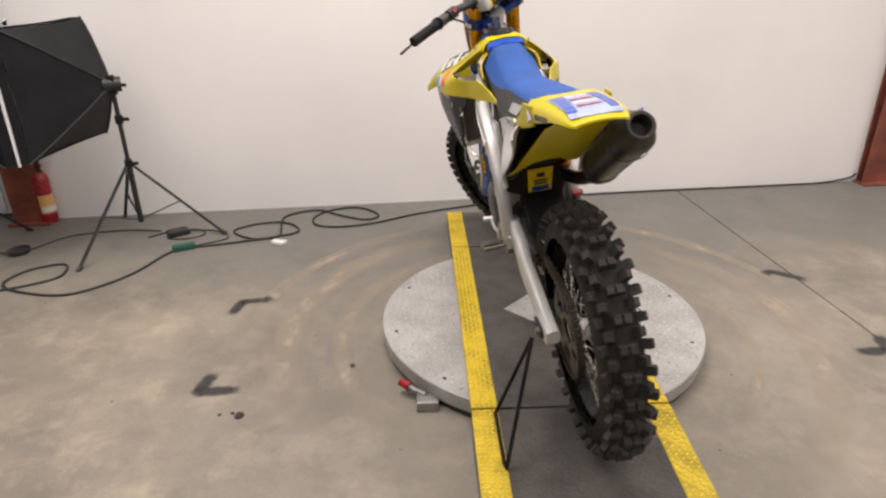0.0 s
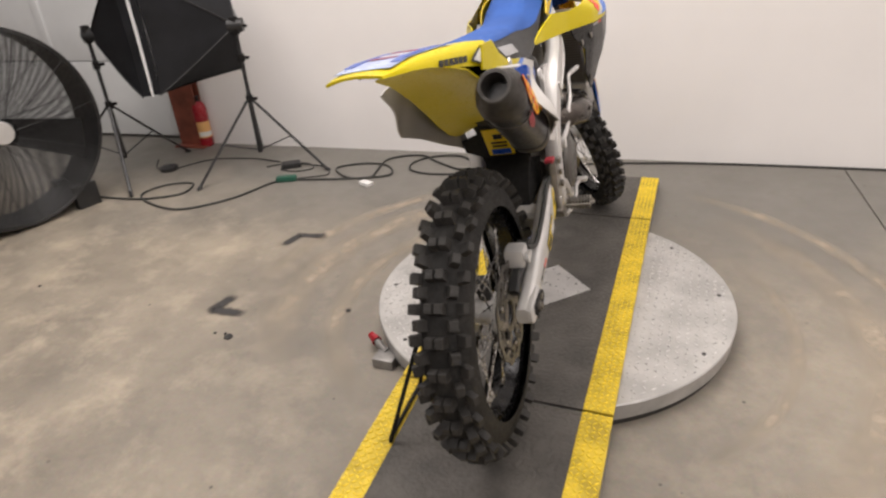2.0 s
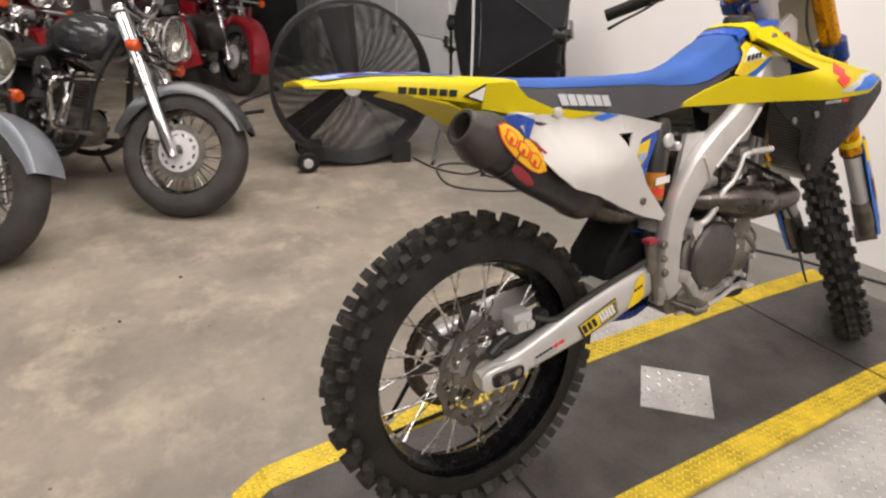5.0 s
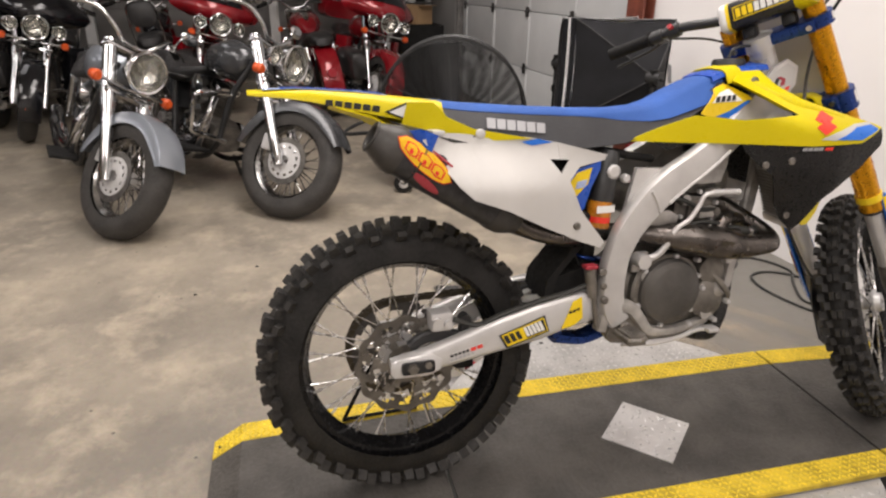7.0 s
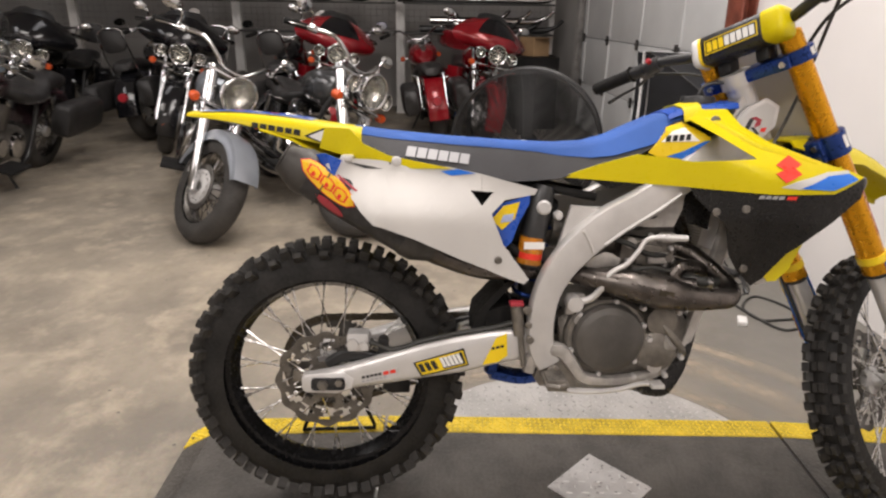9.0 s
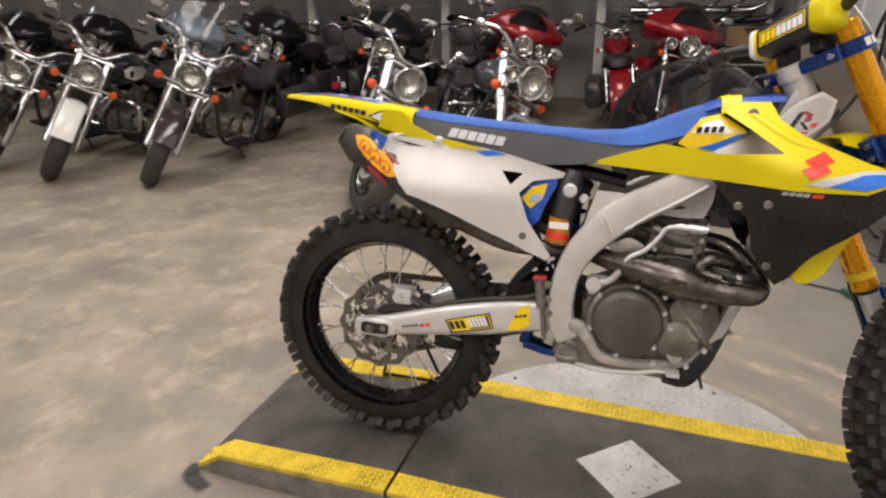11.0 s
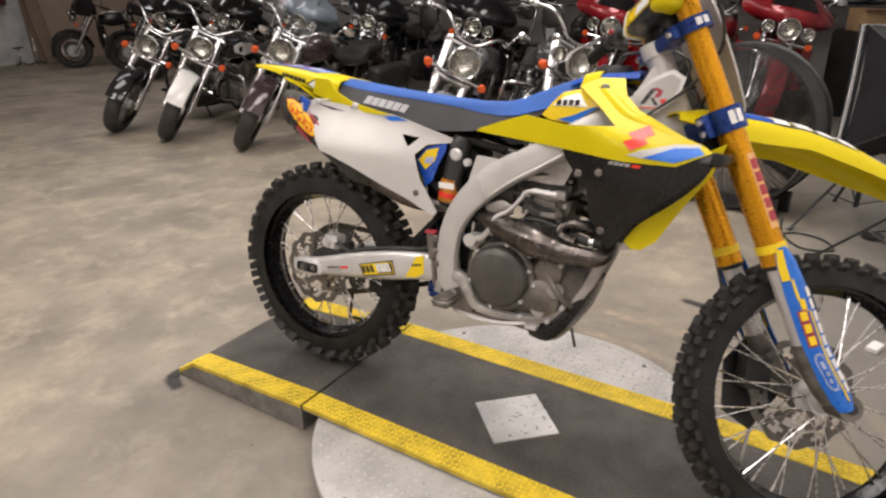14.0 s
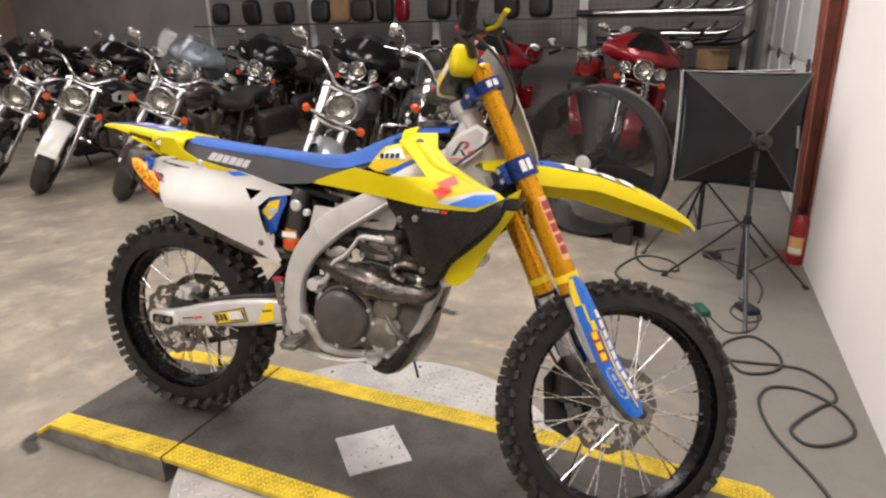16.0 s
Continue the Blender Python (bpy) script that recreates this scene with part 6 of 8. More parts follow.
    # clamps
    for t, th, back in ((0.026, 0.015, 0.05), (0.240, 0.026, 0.045)):
        bm = B()
        mm = Matrix.Translation(on(0, t)) @ Matrix.Rotation(radians(27.3), 4, "X")
        box(bm, -0.075, 0.075, -back, 0.012, -th, th, 0.008, mm)
        for s in (1, -1):
            lathe_at = lathe(B(), [(-th, 0.0255), (-th, 0.037), (th, 0.037), (th, 0.0255)], 32, "z", (s * 0.095, 0, 0), True)
            box(lathe_at, s * 0.060, s * 0.098, -0.052, -0.020, -th, th, 0.005)
            me = bpy.data.meshes.new("t")
            lathe_at.transform(mm)
            lathe_at.to_mesh(me)
            lathe_at.free()
            bm.from_mesh(me)
            bpy.data.meshes.remove(me)
        clamp = part("fork_clamp", bm, M_BLUE_ANO, bike, "blue anodised fork clamp", 35, m)
        for s in (1, -1):
            bm = B()
            for dz in ((-0.5, 0.5) if th > 0.02 else (0,)):
                p = mm @ Vector((s * 0.086, -0.052, dz * th))
                tube(bm, [p, p + Vector((0, -0.007, -0.003))], 0.007, 8)
            part("pinch_bolt", bm, M_SPOKE, clamp, "", 35, m)
            bm = B()
            for k in range(2):
                g0 = -0.35 + 0.45 * k
                q = [mm @ Vector((s * (0.095 + 0.0376 * math.cos(g)), 0.0376 * math.sin(g), z)) for g, z in ((g0, -th * 0.5), (g0 + 0.35, -th * 0.5), (g0 + 0.35, th * 0.6), (g0, th * 0.6))]
                bm.faces.new([bm.verts.new(p) for p in q])
            part("clamp_lettering", bm, M_WHITE, clamp, "", 35, m)
    # handlebar
    pts = [(-0.40, 0.910, 1.160), (-0.275, 0.918, 1.162), (-0.20, 0.925, 1.164), (-0.12, 0.940, 1.150), (-0.05, 0.955, 1.146), (0.05, 0.955, 1.146), (0.12, 0.940, 1.150), (0.20, 0.905, 1.156), (0.27, 0.890, 1.152), (0.405, 0.868, 1.146)]
    hb = part("handlebar", tube(B(), curve_pts(pts), 0.0125, 14), M_BLACK, bike, "black handlebar", 35, m)
    bm = B()
    for s in (1, -1):
        box(bm, s * 0.030, s * 0.062, 0.938, 0.982, 1.080, 1.166, 0.008)
    part("bar_mount", bm, M_BLACK, hb, "black bar mount", 35, m)
    PC = Vector((0.006, 0.924, 1.140))

    def pad_ring(x, k=1.0):
        return [(PC.x + x, PC.y + 0.030 * k * c, PC.z + 0.033 * k * d) for c, d in ((-0.6, -1), (0.6, -1), (0.9, -0.85), (1, -0.5), (1, 0.5), (0.9, 0.85), (0.6, 1), (-0.6, 1), (-0.9, 0.85), (-1, 0.5), (-1, -0.5), (-0.9, -0.85))]

    pad = part("bar_pad", loft(B(), [pad_ring(-0.092, 0.9), pad_ring(-0.088), pad_ring(0.090), pad_ring(0.094, 0.9)]), M_BLKD, bike, "black bar pad with a white and a yellow end", 50, m)
    part("pad_end", loft(B(), [pad_ring(-0.103, 0.86), pad_ring(-0.099, 1.0), pad_ring(-0.088, 1.03), pad_ring(-0.084, 1.0)]), M_WHITE, pad, "white pad end", 50, m)
    part("pad_band", loft(B(), [pad_ring(-0.084, 1.012), pad_ring(-0.076, 1.012)]), M_YELD, pad, "", 50, m)
    part("pad_end", loft(B(), [pad_ring(0.068, 1.0), pad_ring(0.072, 1.05), pad_ring(0.104, 1.05), pad_ring(0.112, 0.9), pad_ring(0.115, 0.6)]), M_YEL, pad, "yellow pad end", 50, m)
    fy = PC.y - 0.0302
    bm = B()
    for x0, x1, z0, z1 in ((-0.066, 0.060, 0.0145, 0.0165), (-0.066, 0.060, -0.0165, -0.0145), (-0.066, -0.064, -0.0145, 0.0145), (0.058, 0.060, -0.0145, 0.0145)):
        box(bm, PC.x + x0, PC.x + x1, fy - 0.0012, fy + 0.001, PC.z + z0, PC.z + z1)
    part("pad_outline", bm, M_YELD, pad, "", 35, m)
    for k in range(8):
        x = PC.x - 0.060 + 0.0146 * k
        part("pad_lettering", box(B(), x, x + 0.0112, fy - 0.0014, fy + 0.001, PC.z - 0.011, PC.z + 0.011), M_YELD if k < 3 else M_WHITE, pad, "", 35, m)
    for s in (1, -1):
        e = Vector(pts[-1] if s > 0 else pts[0])
        i = Vector(pts[-2] if s > 0 else pts[1])
        d = (e - i).normalized()
        bm = tube(B(), [i + d * 0.012, i + d * 0.016, e - d * 0.004, e, e + d * 0.006], [0.022, 0.0165, 0.0165, 0.017, 0.016], 16)
        g = part("grip", bm, M_BLACK_MATT, hb, "black rubber grip", 35, m)
        # lever and perch
        p = i - d * 0.010
        bm = tube(B(), [p - d * 0.014, p + d * 0.014], 0.0175, 14)
        box(bm, p.x - 0.014, p.x + 0.014, p.y + 0.010, p.y + 0.045, p.z - 0.012, p.z + 0.012, 0.005)
        perch = part("lever_perch", bm, M_BLACK, hb, "", 35, m)
        lv = [p + Vector((0, 0.040, -0.004)), p + d * 0.05 + Vector((0, 0.062, -0.012)), p + d * 0.11 + Vector((0, 0.066, -0.018)), p + d * 0.160 + Vector((0, 0.072, -0.024))]
        part("lever", tube(B(), curve_pts(lv), [0.006, 0.005, 0.005, 0.0065], 10, 0.7), M_BLACK if s < 0 else M_YEL, perch, "slim hand lever", 35, m)
        q = i - d * 0.055
        bm = tube(B(), [q - d * 0.016, q + d * 0.016], 0.019, 14)
        part("switch", bm, M_BLACK, hb, "", 35, m)
        part("button", tube(B(), [q + Vector((0, -0.017, 0.006)), q + Vector((0, -0.026, 0.009))], 0.007, 12), M_RED_PAINT, hb, "red button", 35, m)
    bm = B()
    box(bm, 0.235, 0.285, 0.925, 0.975, 1.150, 1.182, 0.008)
    part("master_cylinder", bm, M_BLACK, hb, "black brake reservoir", 35, m)
    # number plate before the forks
    rows = []
    for t, w in ((-0.085, 0.050), (-0.07, 0.074), (0.0, 0.092), (0.08, 0.094), (0.15, 0.088), (0.22, 0.076), (0.245, 0.056)):
        rows.append([on(w * u, t, 0.070 - 0.006 * u * u) for u in (-1, -0.75, -0.5, -0.25, 0, 0.25, 0.5, 0.75, 1)])
    part("front_plate", loft(B(), rows, False, False, 0.004), M_WHT, bike, "white front number plate", 45, m)
    # front fender
    prof = [(1.000, 0.912, 0.060), (1.06, 0.928, 0.068), (1.12, 0.936, 0.072), (1.20, 0.937, 0.070), (1.30, 0.928, 0.070), (1.40, 0.908, 0.068), (1.48, 0.881, 0.064), (1.54, 0.853, 0.058), (1.58, 0.829, 0.050), (1.604, 0.811, 0.036)]
    DROP = [(1.0, 0.030), (1.12, 0.080), (1.22, 0.080), (1.30, 0.068), (1.37, 0.070), (1.44, 0.066), (1.50, 0.055), (1.56, 0.038), (1.604, 0.022)]
    rows = []
    for y, z, w in prof:
        dr = lerp_table(y, DROP)
        rows.append([(u * w, y, z + 0.004 - v * dr) for u, v in ((-1.03, 1), (-1.0, 0.74), (-0.93, 0.47), (-0.87, 0.38), (-0.45, 0.10), (0, 0), (0.45, 0.10), (0.87, 0.38), (0.93, 0.47), (1.0, 0.74), (1.03, 1))])
    ff = part("front_fender", loft(B(), rows, False, False, 0.004), M_YEL, bike, "yellow front fender", 38, m)

    def ftop(x, y):
        w = lerp_table(y, [(p[0], p[2]) for p in prof])
        dr = lerp_table(y, DROP)
        return lerp_table(y, [(p[0], p[1]) for p in prof]) + 0.004 - dr * lerp_table(abs(x) / w, [(0.0, 0.0), (0.45, 0.10), (0.87, 0.38), (0.93, 0.47), (1.0, 0.74)])

    part("fender_decal", panel(B(), [(-0.055, 1.13), (0.055, 1.13), (0.060, 1.215), (-0.060, 1.215)], ftop, 0.001, 0.02, 0.0022, "flat"), M_BLUE, ff, "", 35, m)
    for k in range(4):
        y = 1.212 + 0.053 * k
        part("fender_lettering", panel(B(), [(-0.061, y), (0.061, y), (0.062, y + 0.051), (-0.062, y + 0.051)], ftop, 0.001, 0.02, 0.0018, "flat"), M_BLKD, ff, "white block with a black outline", 35, m)
        for s in (1, -1):
            x0 = 0.006 if k % 2 else 0.018
            part("fender_lettering", panel(B(), [(s * x0, y + 0.007), (s * 0.054, y + 0.007), (s * 0.054, y + 0.044), (s * 0.034, y + 0.044), (s * 0.030, y + 0.026), (s * x0, y + 0.026)], ftop, 0.001, 0.02, 0.0030, "flat"), M_WHITE, ff, "", 35, m)
    part("fender_decal", panel(B(), [(-0.045, 1.455), (0.045, 1.455), (0.034, 1.55), (-0.034, 1.55)], ftop, 0.001, 0.02, 0.0022, "flat"), M_LBLUE, ff, "", 35, m)
    bm = B()
    mm = Matrix.Translation(on(0, 0.285)) @ Matrix.Rotation(radians(27.3), 4, "X")
    box(bm, -0.055, 0.055, -0.03, 0.05, -0.02, 0.02, 0.008, mm)
    part("fender_mount", bm, M_BLACK, bike, "", 35, m)
    # front brake caliper, hose and disc guard on the left leg
    ax = Vector(F_AXLE)
    bm = B()
    box(bm, -0.085, -0.035, ax.y - 0.150, ax.y - 0.085, ax.z - 0.005, ax.z + 0.075, 0.010)
    part("front_caliper", bm, M_BLACK, bike, "black front brake caliper", 35, m)
    hose = [(-0.075, ax.y - 0.13, ax.z + 0.07), (-0.095, ax.y - 0.17, ax.z + 0.14), (-0.11, ax.y - 0.20, ax.z + 0.24), (-0.125, 1.18, 0.72), (-0.10, 1.11, 0.92), (0.0, 1.10, 1.05), (0.14, 1.02, 1.14), (0.25, 0.96, 1.155)]
    part("brake_hose", tube(B(), curve_pts(hose), 0.004, 8), M_CABLE, bike, "", 35, m)
    cab = [(-0.24, 0.93, 1.15), (-0.16, 1.03, 1.13), (-0.06, 1.06, 1.05), (-0.05, 0.99, 0.95), (-0.06, 0.90, 0.86)]
    part("cable", tube(B(), curve_pts(cab), 0.0035, 8), M_CABLE, bike, "", 35, m)
    cab = [(0.25, 0.89, 1.155), (0.16, 1.00, 1.125), (0.08, 1.065, 1.06), (0.05, 1.02, 0.97), (0.05, 0.92, 0.88)]
    part("cable", tube(B(), curve_pts(cab), 0.004, 8), M_CABLE, bike, "", 35, m)
    bm = panel(B(), [(ax.y - 0.165, ax.z - 0.07), (ax.y - 0.175, ax.z + 0.05), (ax.y - 0.12, ax.z + 0.12), (ax.y - 0.05, ax.z + 0.10), (ax.y - 0.03, ax.z - 0.02), (ax.y - 0.09, ax.z - 0.11)], lambda y, z: -0.098, 0.004, 0.03)
    part("disc_guard", bm, M_BLACK, bike, "black front disc guard", 35, m)


build_front(bike)


def triangle_stand():
    """A bent steel rod that props the bike at its left axle end."""
    hub = BIKE @ Vector((-0.150, 0.0, 0.345))
    f1, f2 = Vector((-0.232, -0.812, 0.099)), Vector((-0.238, -0.598, 0.1075))
    bm = tube(B(), [hub, f1.lerp(hub, 0.5), f1 + Vector((0.002, 0.004, 0.01)), f1, f1 + Vector((-0.004, 0.012, 0)), f2, f2 + Vector((0.004, -0.002, 0.012)), hub + Vector((0, 0.006, -0.006))], 0.0055, 10)
    ob = part("triangle_stand", bm, M_BLACK_MATT, None, "black bent steel rod stand under the bike's axle", 60)
    return tagged(ob, "", "stand")


triangle_stand()

# ---- studio gear by the wall ----
def light_stand(top, label, feet_turn):
    """A folding tripod with an upright, three legs and braces; returns its Empty."""
    x, y, h = top
    st = empty("light_stand", pose(x, y, 0, 0, 0, feet_turn), label, "light stand", "light stands by the wall")
    part("pole", tube(B(), [(0, 0, 0.10), (0, 0, 0.42)], 0.0135, 14), M_BLACK, st)
    part("pole", tube(B(), [(0, 0, 0.40), (0, 0, h - 0.02)], 0.0105, 14), M_BLACK, st)
    for z in (0.41, 0.40 + (h - 0.4) * 0.55):
        bm = tube(B(), [(0, 0, z - 0.02), (0, 0, z + 0.02)], 0.019, 14)
        tube(bm, [(0.015, 0, z), (0.045, 0, z)], 0.009, 8)
        part("collar", bm, M_BLACK_MATT, st, "black collar with thumb screw")
    for k in range(3):
        a = radians(120 * k)
        c, s = math.cos(a), math.sin(a)
        bm = tube(B(), [(0.018 * c, 0.018 * s, 0.40), (0.40 * c, 0.40 * s, 0.012)], 0.0095, 8, 0.7)
        tube(bm, [(0.39 * c, 0.39 * s, 0.018), (0.415 * c, 0.415 * s, 0.002)], 0.011, 8)
        leg = part("leg", bm, M_BLACK, st)
        part("brace", tube(B(), [(0.016 * c, 0.016 * s, 0.12), (0.21 * c, 0.21 * s, 0.20)], 0.006, 8, 0.6), M_BLACK, leg)
    bm = B()
    box(bm, -0.018, 0.018, -0.018, 0.018, h - 0.07, h + 0.02, 0.005)
    tube(bm, [(0.0, 0, h - 0.02), (0.06, 0.02, h - 0.03)], 0.008, 8)
    part("tilt_head", bm, M_BLACK_MATT, st, "black tilt head")
    return st


def softbox(apex, face, half, label, side):
    """A pyramid of black cloth on four ribs with a pale diffuser across its mouth."""
    a, f = Vector(apex), Vector(face)
    n = (f - a).normalized()
    side = Vector(side).normalized()
    up = Vector((0, 0, 1))
    sb = empty("softbox", Matrix.Translation(a), label, "softbox", "softboxes on stands")
    rel = f - a

    def ring(t, sc, bulge=0.0):
        out = []
        c = rel * t
        for u, v in ((-1, -1), (-0.5, -1), (0, -1), (0.5, -1), (1, -1), (1, -0.5), (1, 0), (1, 0.5), (1, 1), (0.5, 1), (0, 1), (-0.5, 1), (-1, 1), (-1, 0.5), (-1, 0), (-1, -0.5)):
            k = 1.0 if abs(u) == abs(v) == 1 else 1 - bulge * (1 - min(abs(u), abs(v)) ** 2)
            out.append(c + side * (u * half * sc * k) + up * (v * half * sc * k))
        return out

    prof = ((0.0, 0.09), (0.12, 0.22), (0.36, 0.45), (0.62, 0.69), (0.84, 0.88), (1.0, 1.0))
    cloth = part("shell", loft(B(), [ring(t, sc, 0.06) for t, sc in prof], True, False), M_FABRIC, sb, "black cloth shell", 25)
    part("rim", loft(B(), [ring(1.0, 1.0, 0.02), ring(1.17, 1.0, 0.02), ring(1.17, 0.985, 0.02), ring(1.0, 0.985, 0.02)], True, False), M_FABRIC, sb, "black cloth rim", 25)
    bm = loft(B(), [ring(1.10, 0.98, 0.02), ring(1.12, 0.96, 0.02)])
    part("diffuser", bm, M_DIFFUSER, sb, "white diffuser cloth", 25)
    bm = loft(B(), [ring(1.15, 1.010, 0.02), ring(1.18, 1.010, 0.02), ring(1.18, 1.0, 0.02), ring(1.15, 1.0, 0.02)], True, False)
    part("edging", bm, M_DIFFUSER, sb, "pale edging tape", 25)
    for u, v in ((1, 1), (1, -1), (-1, 1), (-1, -1)):
        pts = [rel * t + (side * u + up * v) * (half * sc * 1.012) for t, sc in prof]
        part("rib", tube(B(), pts, 0.004, 8), M_BLACK, sb)
    bm = tube(B(), [-n * 0.06, n * 0.02], 0.035, 18)
    part("lamp_holder", bm, M_BLACK, sb, "black lamp holder")
    bm = B()
    logo = [rel * 0.62 + side * (half * 0.79 + 0.004) + up * dz + n * dn for dz, dn in ((-0.05, -0.012), (-0.05, 0.012), (0.05, 0.030), (0.05, 0.006))]
    bm.faces.new([bm.verts.new(p) for p in logo])
    part("printed_mark", bm, M_GREYL, cloth)
    return sb


light_stand((-1.897, 1.040, 0.82), "black tripod light stand near the white wall", 6)
light_stand((-2.675, 0.80, 0.82), "black tripod light stand beside the drum fan", 75)
softbox((-1.917, 1.041, 0.798), (-2.110, 0.952, 0.805), 0.283, "black softbox turned towards its twin", (0.145, 0.99, 0))
softbox((-2.64, 0.82, 0.79), (-2.335, 0.900, 0.800), 0.283, "black softbox with its pale mouth facing the other", (-0.36, 0.93, 0))


def drum_fan():
    """A big belt fan: open drum, wire guard, three wide blades, two wheels and feet."""
    R, D = 0.460, 0.24
    f = empty("drum_fan", pose(-2.70, 0.12, 0.485, 0, 0, -15), "large black drum fan with wire guard on two wheels", "fan")
    part("drum", lathe(B(), [(-D / 2, R - 0.006), (-D / 2, R + 0.012), (-D / 2 + 0.012, R + 0.012), (-D / 2 + 0.018, R), (D / 2 - 0.018, R), (D / 2 - 0.012, R + 0.012), (D / 2, R + 0.012), (D / 2, R - 0.006), (D / 2 - 0.02, R - 0.008), (-D / 2 + 0.02, R - 0.008)], 96, "x", (0, 0, 0), True), M_BLACK, f, "black steel drum")
    for sx in (1, -1):
        x = sx * (D / 2 + 0.012)
        bm = B()
        r = 0.075
        while r < R:
            pts = [(x + 0.012 * (1 - (r / R) ** 2), r * math.cos(2 * math.pi * j / 72), r * math.sin(2 * math.pi * j / 72)) for j in range(73)]
            tube(bm, pts, 0.0015, 4, 1.0, False)
            r += 0.0085
        g = part("wire_guard", bm, M_BLACK, f, "fine dark wire rings")
        g["kind"] = "stuff"
        bm = B()
        for j in range(12):
            a = 2 * math.pi * j / 12
            tube(bm, [(x + 0.013, 0.06 * math.cos(a), 0.06 * math.sin(a)), (x + 0.004, 0.3 * math.cos(a + 0.05), 0.3 * math.sin(a + 0.05)), (x - 0.004, (R + 0.004) * math.cos(a + 0.08), (R + 0.004) * math.sin(a + 0.08))], 0.0022, 6)
        part("guard_spoke", bm, M_BLACK, f)
    part("badge", lathe(B(), [(D / 2 + 0.020, 0.0), (D / 2 + 0.032, 0.0), (D / 2 + 0.032, 0.048), (D / 2 + 0.020, 0.055)], 32, "x"), M_ALU_BR, f, "round silver badge")
    part("motor", tube(B(), [(-0.10, 0, 0), (0.07, 0, 0)], [0.06, 0.07, 0.05], 28), M_BLACK_MATT, f, "black hub")
    for k in range(3):
        a = 2 * math.pi * k / 3 + radians(8)
        rows = []
        for i in range(7):
            t = i / 6
            r = 0.06 + t * (R - 0.09)
            w = 0.070 + 0.035 * t
            tw = radians(38 - 18 * t)
            rows.append([(0.02 + s * w * math.sin(tw) + 0.008 * (1 - s * s), s * w * math.cos(tw), r) for s in (-1, -0.5, 0, 0.5, 1)])
        bm = loft(B(), rows, False, False, 0.004)
        bm.transform(Matrix.Rotation(a, 4, "X"))
        part("blade", bm, M_BLACK_MATT, f, "wide black blade")
    # carriage
    bm = tube(B(), [(-0.16, -0.28, -0.415), (0.16, -0.28, -0.415)], 0.012, 10)
    axle = part("axle", bm, M_DARK_STEEL, f)
    for sx in (1, -1):
        part("wheel", lathe(B(), [(sx * 0.155, 0.012), (sx * 0.155, 0.055), (sx * 0.165, 0.062), (sx * 0.190, 0.062), (sx * 0.200, 0.055), (sx * 0.200, 0.012)], 36, "x", (0, -0.295, -0.423), True), M_TYRE, axle, "small black rubber wheel")
        part("wheel_cap", lathe(B(), [(sx * 0.199, 0.0), (sx * 0.206, 0.0), (sx * 0.206, 0.026), (sx * 0.199, 0.030)], 24, "x", (0, -0.295, -0.423)), M_ALU_BR, axle, "silver wheel cap")
        bm = B()
        box(bm, sx * 0.10 - 0.02, sx * 0.10 + 0.02, 0.22, 0.34, -0.485, -0.36, 0.006)
        part("wheel_bracket", box(B(), sx * 0.10 - 0.012, sx * 0.10 + 0.012, -0.34, -0.19, -0.445, -0.36, 0.006), M_BLACK, f, "black steel bracket")
        part("foot", bm, M_BLACK, f, "black steel foot")
    bm = tube(B(), curve_pts([(-0.17, -0.42, -0.05), (-0.20, -0.62, -0.12), (0.0, -0.70, -0.15), (0.10, -0.52, -0.12)]), 0.012, 10)
    part("handle", bm, M_BLACK, f, "black tube handle")
    return f


drum_fan()


def extinguisher():
    e = empty("fire_extinguisher", pose(-2.535, 1.335, 0.0, 0, 0, -35) @ Matrix.Diagonal((0.76, 0.76, 1.0, 1)), "red fire extinguisher standing on the floor by the column", "extinguisher")
    body = part("cylinder", lathe(B(), [(0.0, 0.0), (0.0, 0.052), (0.010, 0.058), (0.24, 0.058), (0.268, 0.050), (0.285, 0.030), (0.292, 0.020), (0.292, 0.0)], 36, "z"), M_RED_PAINT, e, "red steel cylinder")
    rows = [[(0.0590 * math.cos(radians(a)), 0.0590 * math.sin(radians(a)), z) for a in range(-70, 71, 14)] for z in (0.060, 0.165)]
    part("label", loft(B(), rows, False, False, 0.0006), M_FLABEL, body, "yellow and white instruction label")
    rows = [[(0.0600 * math.cos(radians(a)), 0.0600 * math.sin(radians(a)), z) for a in range(-60, 61, 12)] for z in (0.070, 0.100)]
    part("label_print", loft(B(), rows, False, False, 0.0006), M_WHITE, body)
    bm = tube(B(), [(0, 0, 0.290), (0, 0, 0.320)], 0.016, 14)
    tube(bm, [(-0.01, 0, 0.318), (0.075, 0, 0.335)], 0.009, 8, 0.5)
    tube(bm, [(-0.01, 0, 0.308), (0.070, 0, 0.300)], 0.008, 8, 0.5)
    part("valve", bm, M_BLACK, e, "black valve and squeeze grip")
    part("hose", tube(B(), curve_pts([(-0.015, 0, 0.310), (-0.05, 0.0, 0.30), (-0.070, 0.0, 0.22), (-0.066, 0, 0.12)]), 0.007, 10), M_BLACK_MATT, e, "black hose")
    return e


extinguisher()


# ---- cables, plugs and floor marks ----
def cable(name, pts, r, label, m=M_CABLE):
    ob = part(name, tube(B(), curve_pts([(x, y, r + z) for x, y, z in ((*p, 0.0) if len(p) == 2 else p for p in pts)], 8), r, 8), m, None, label)
    return tagged(ob, "", "cable", "cables on the floor")


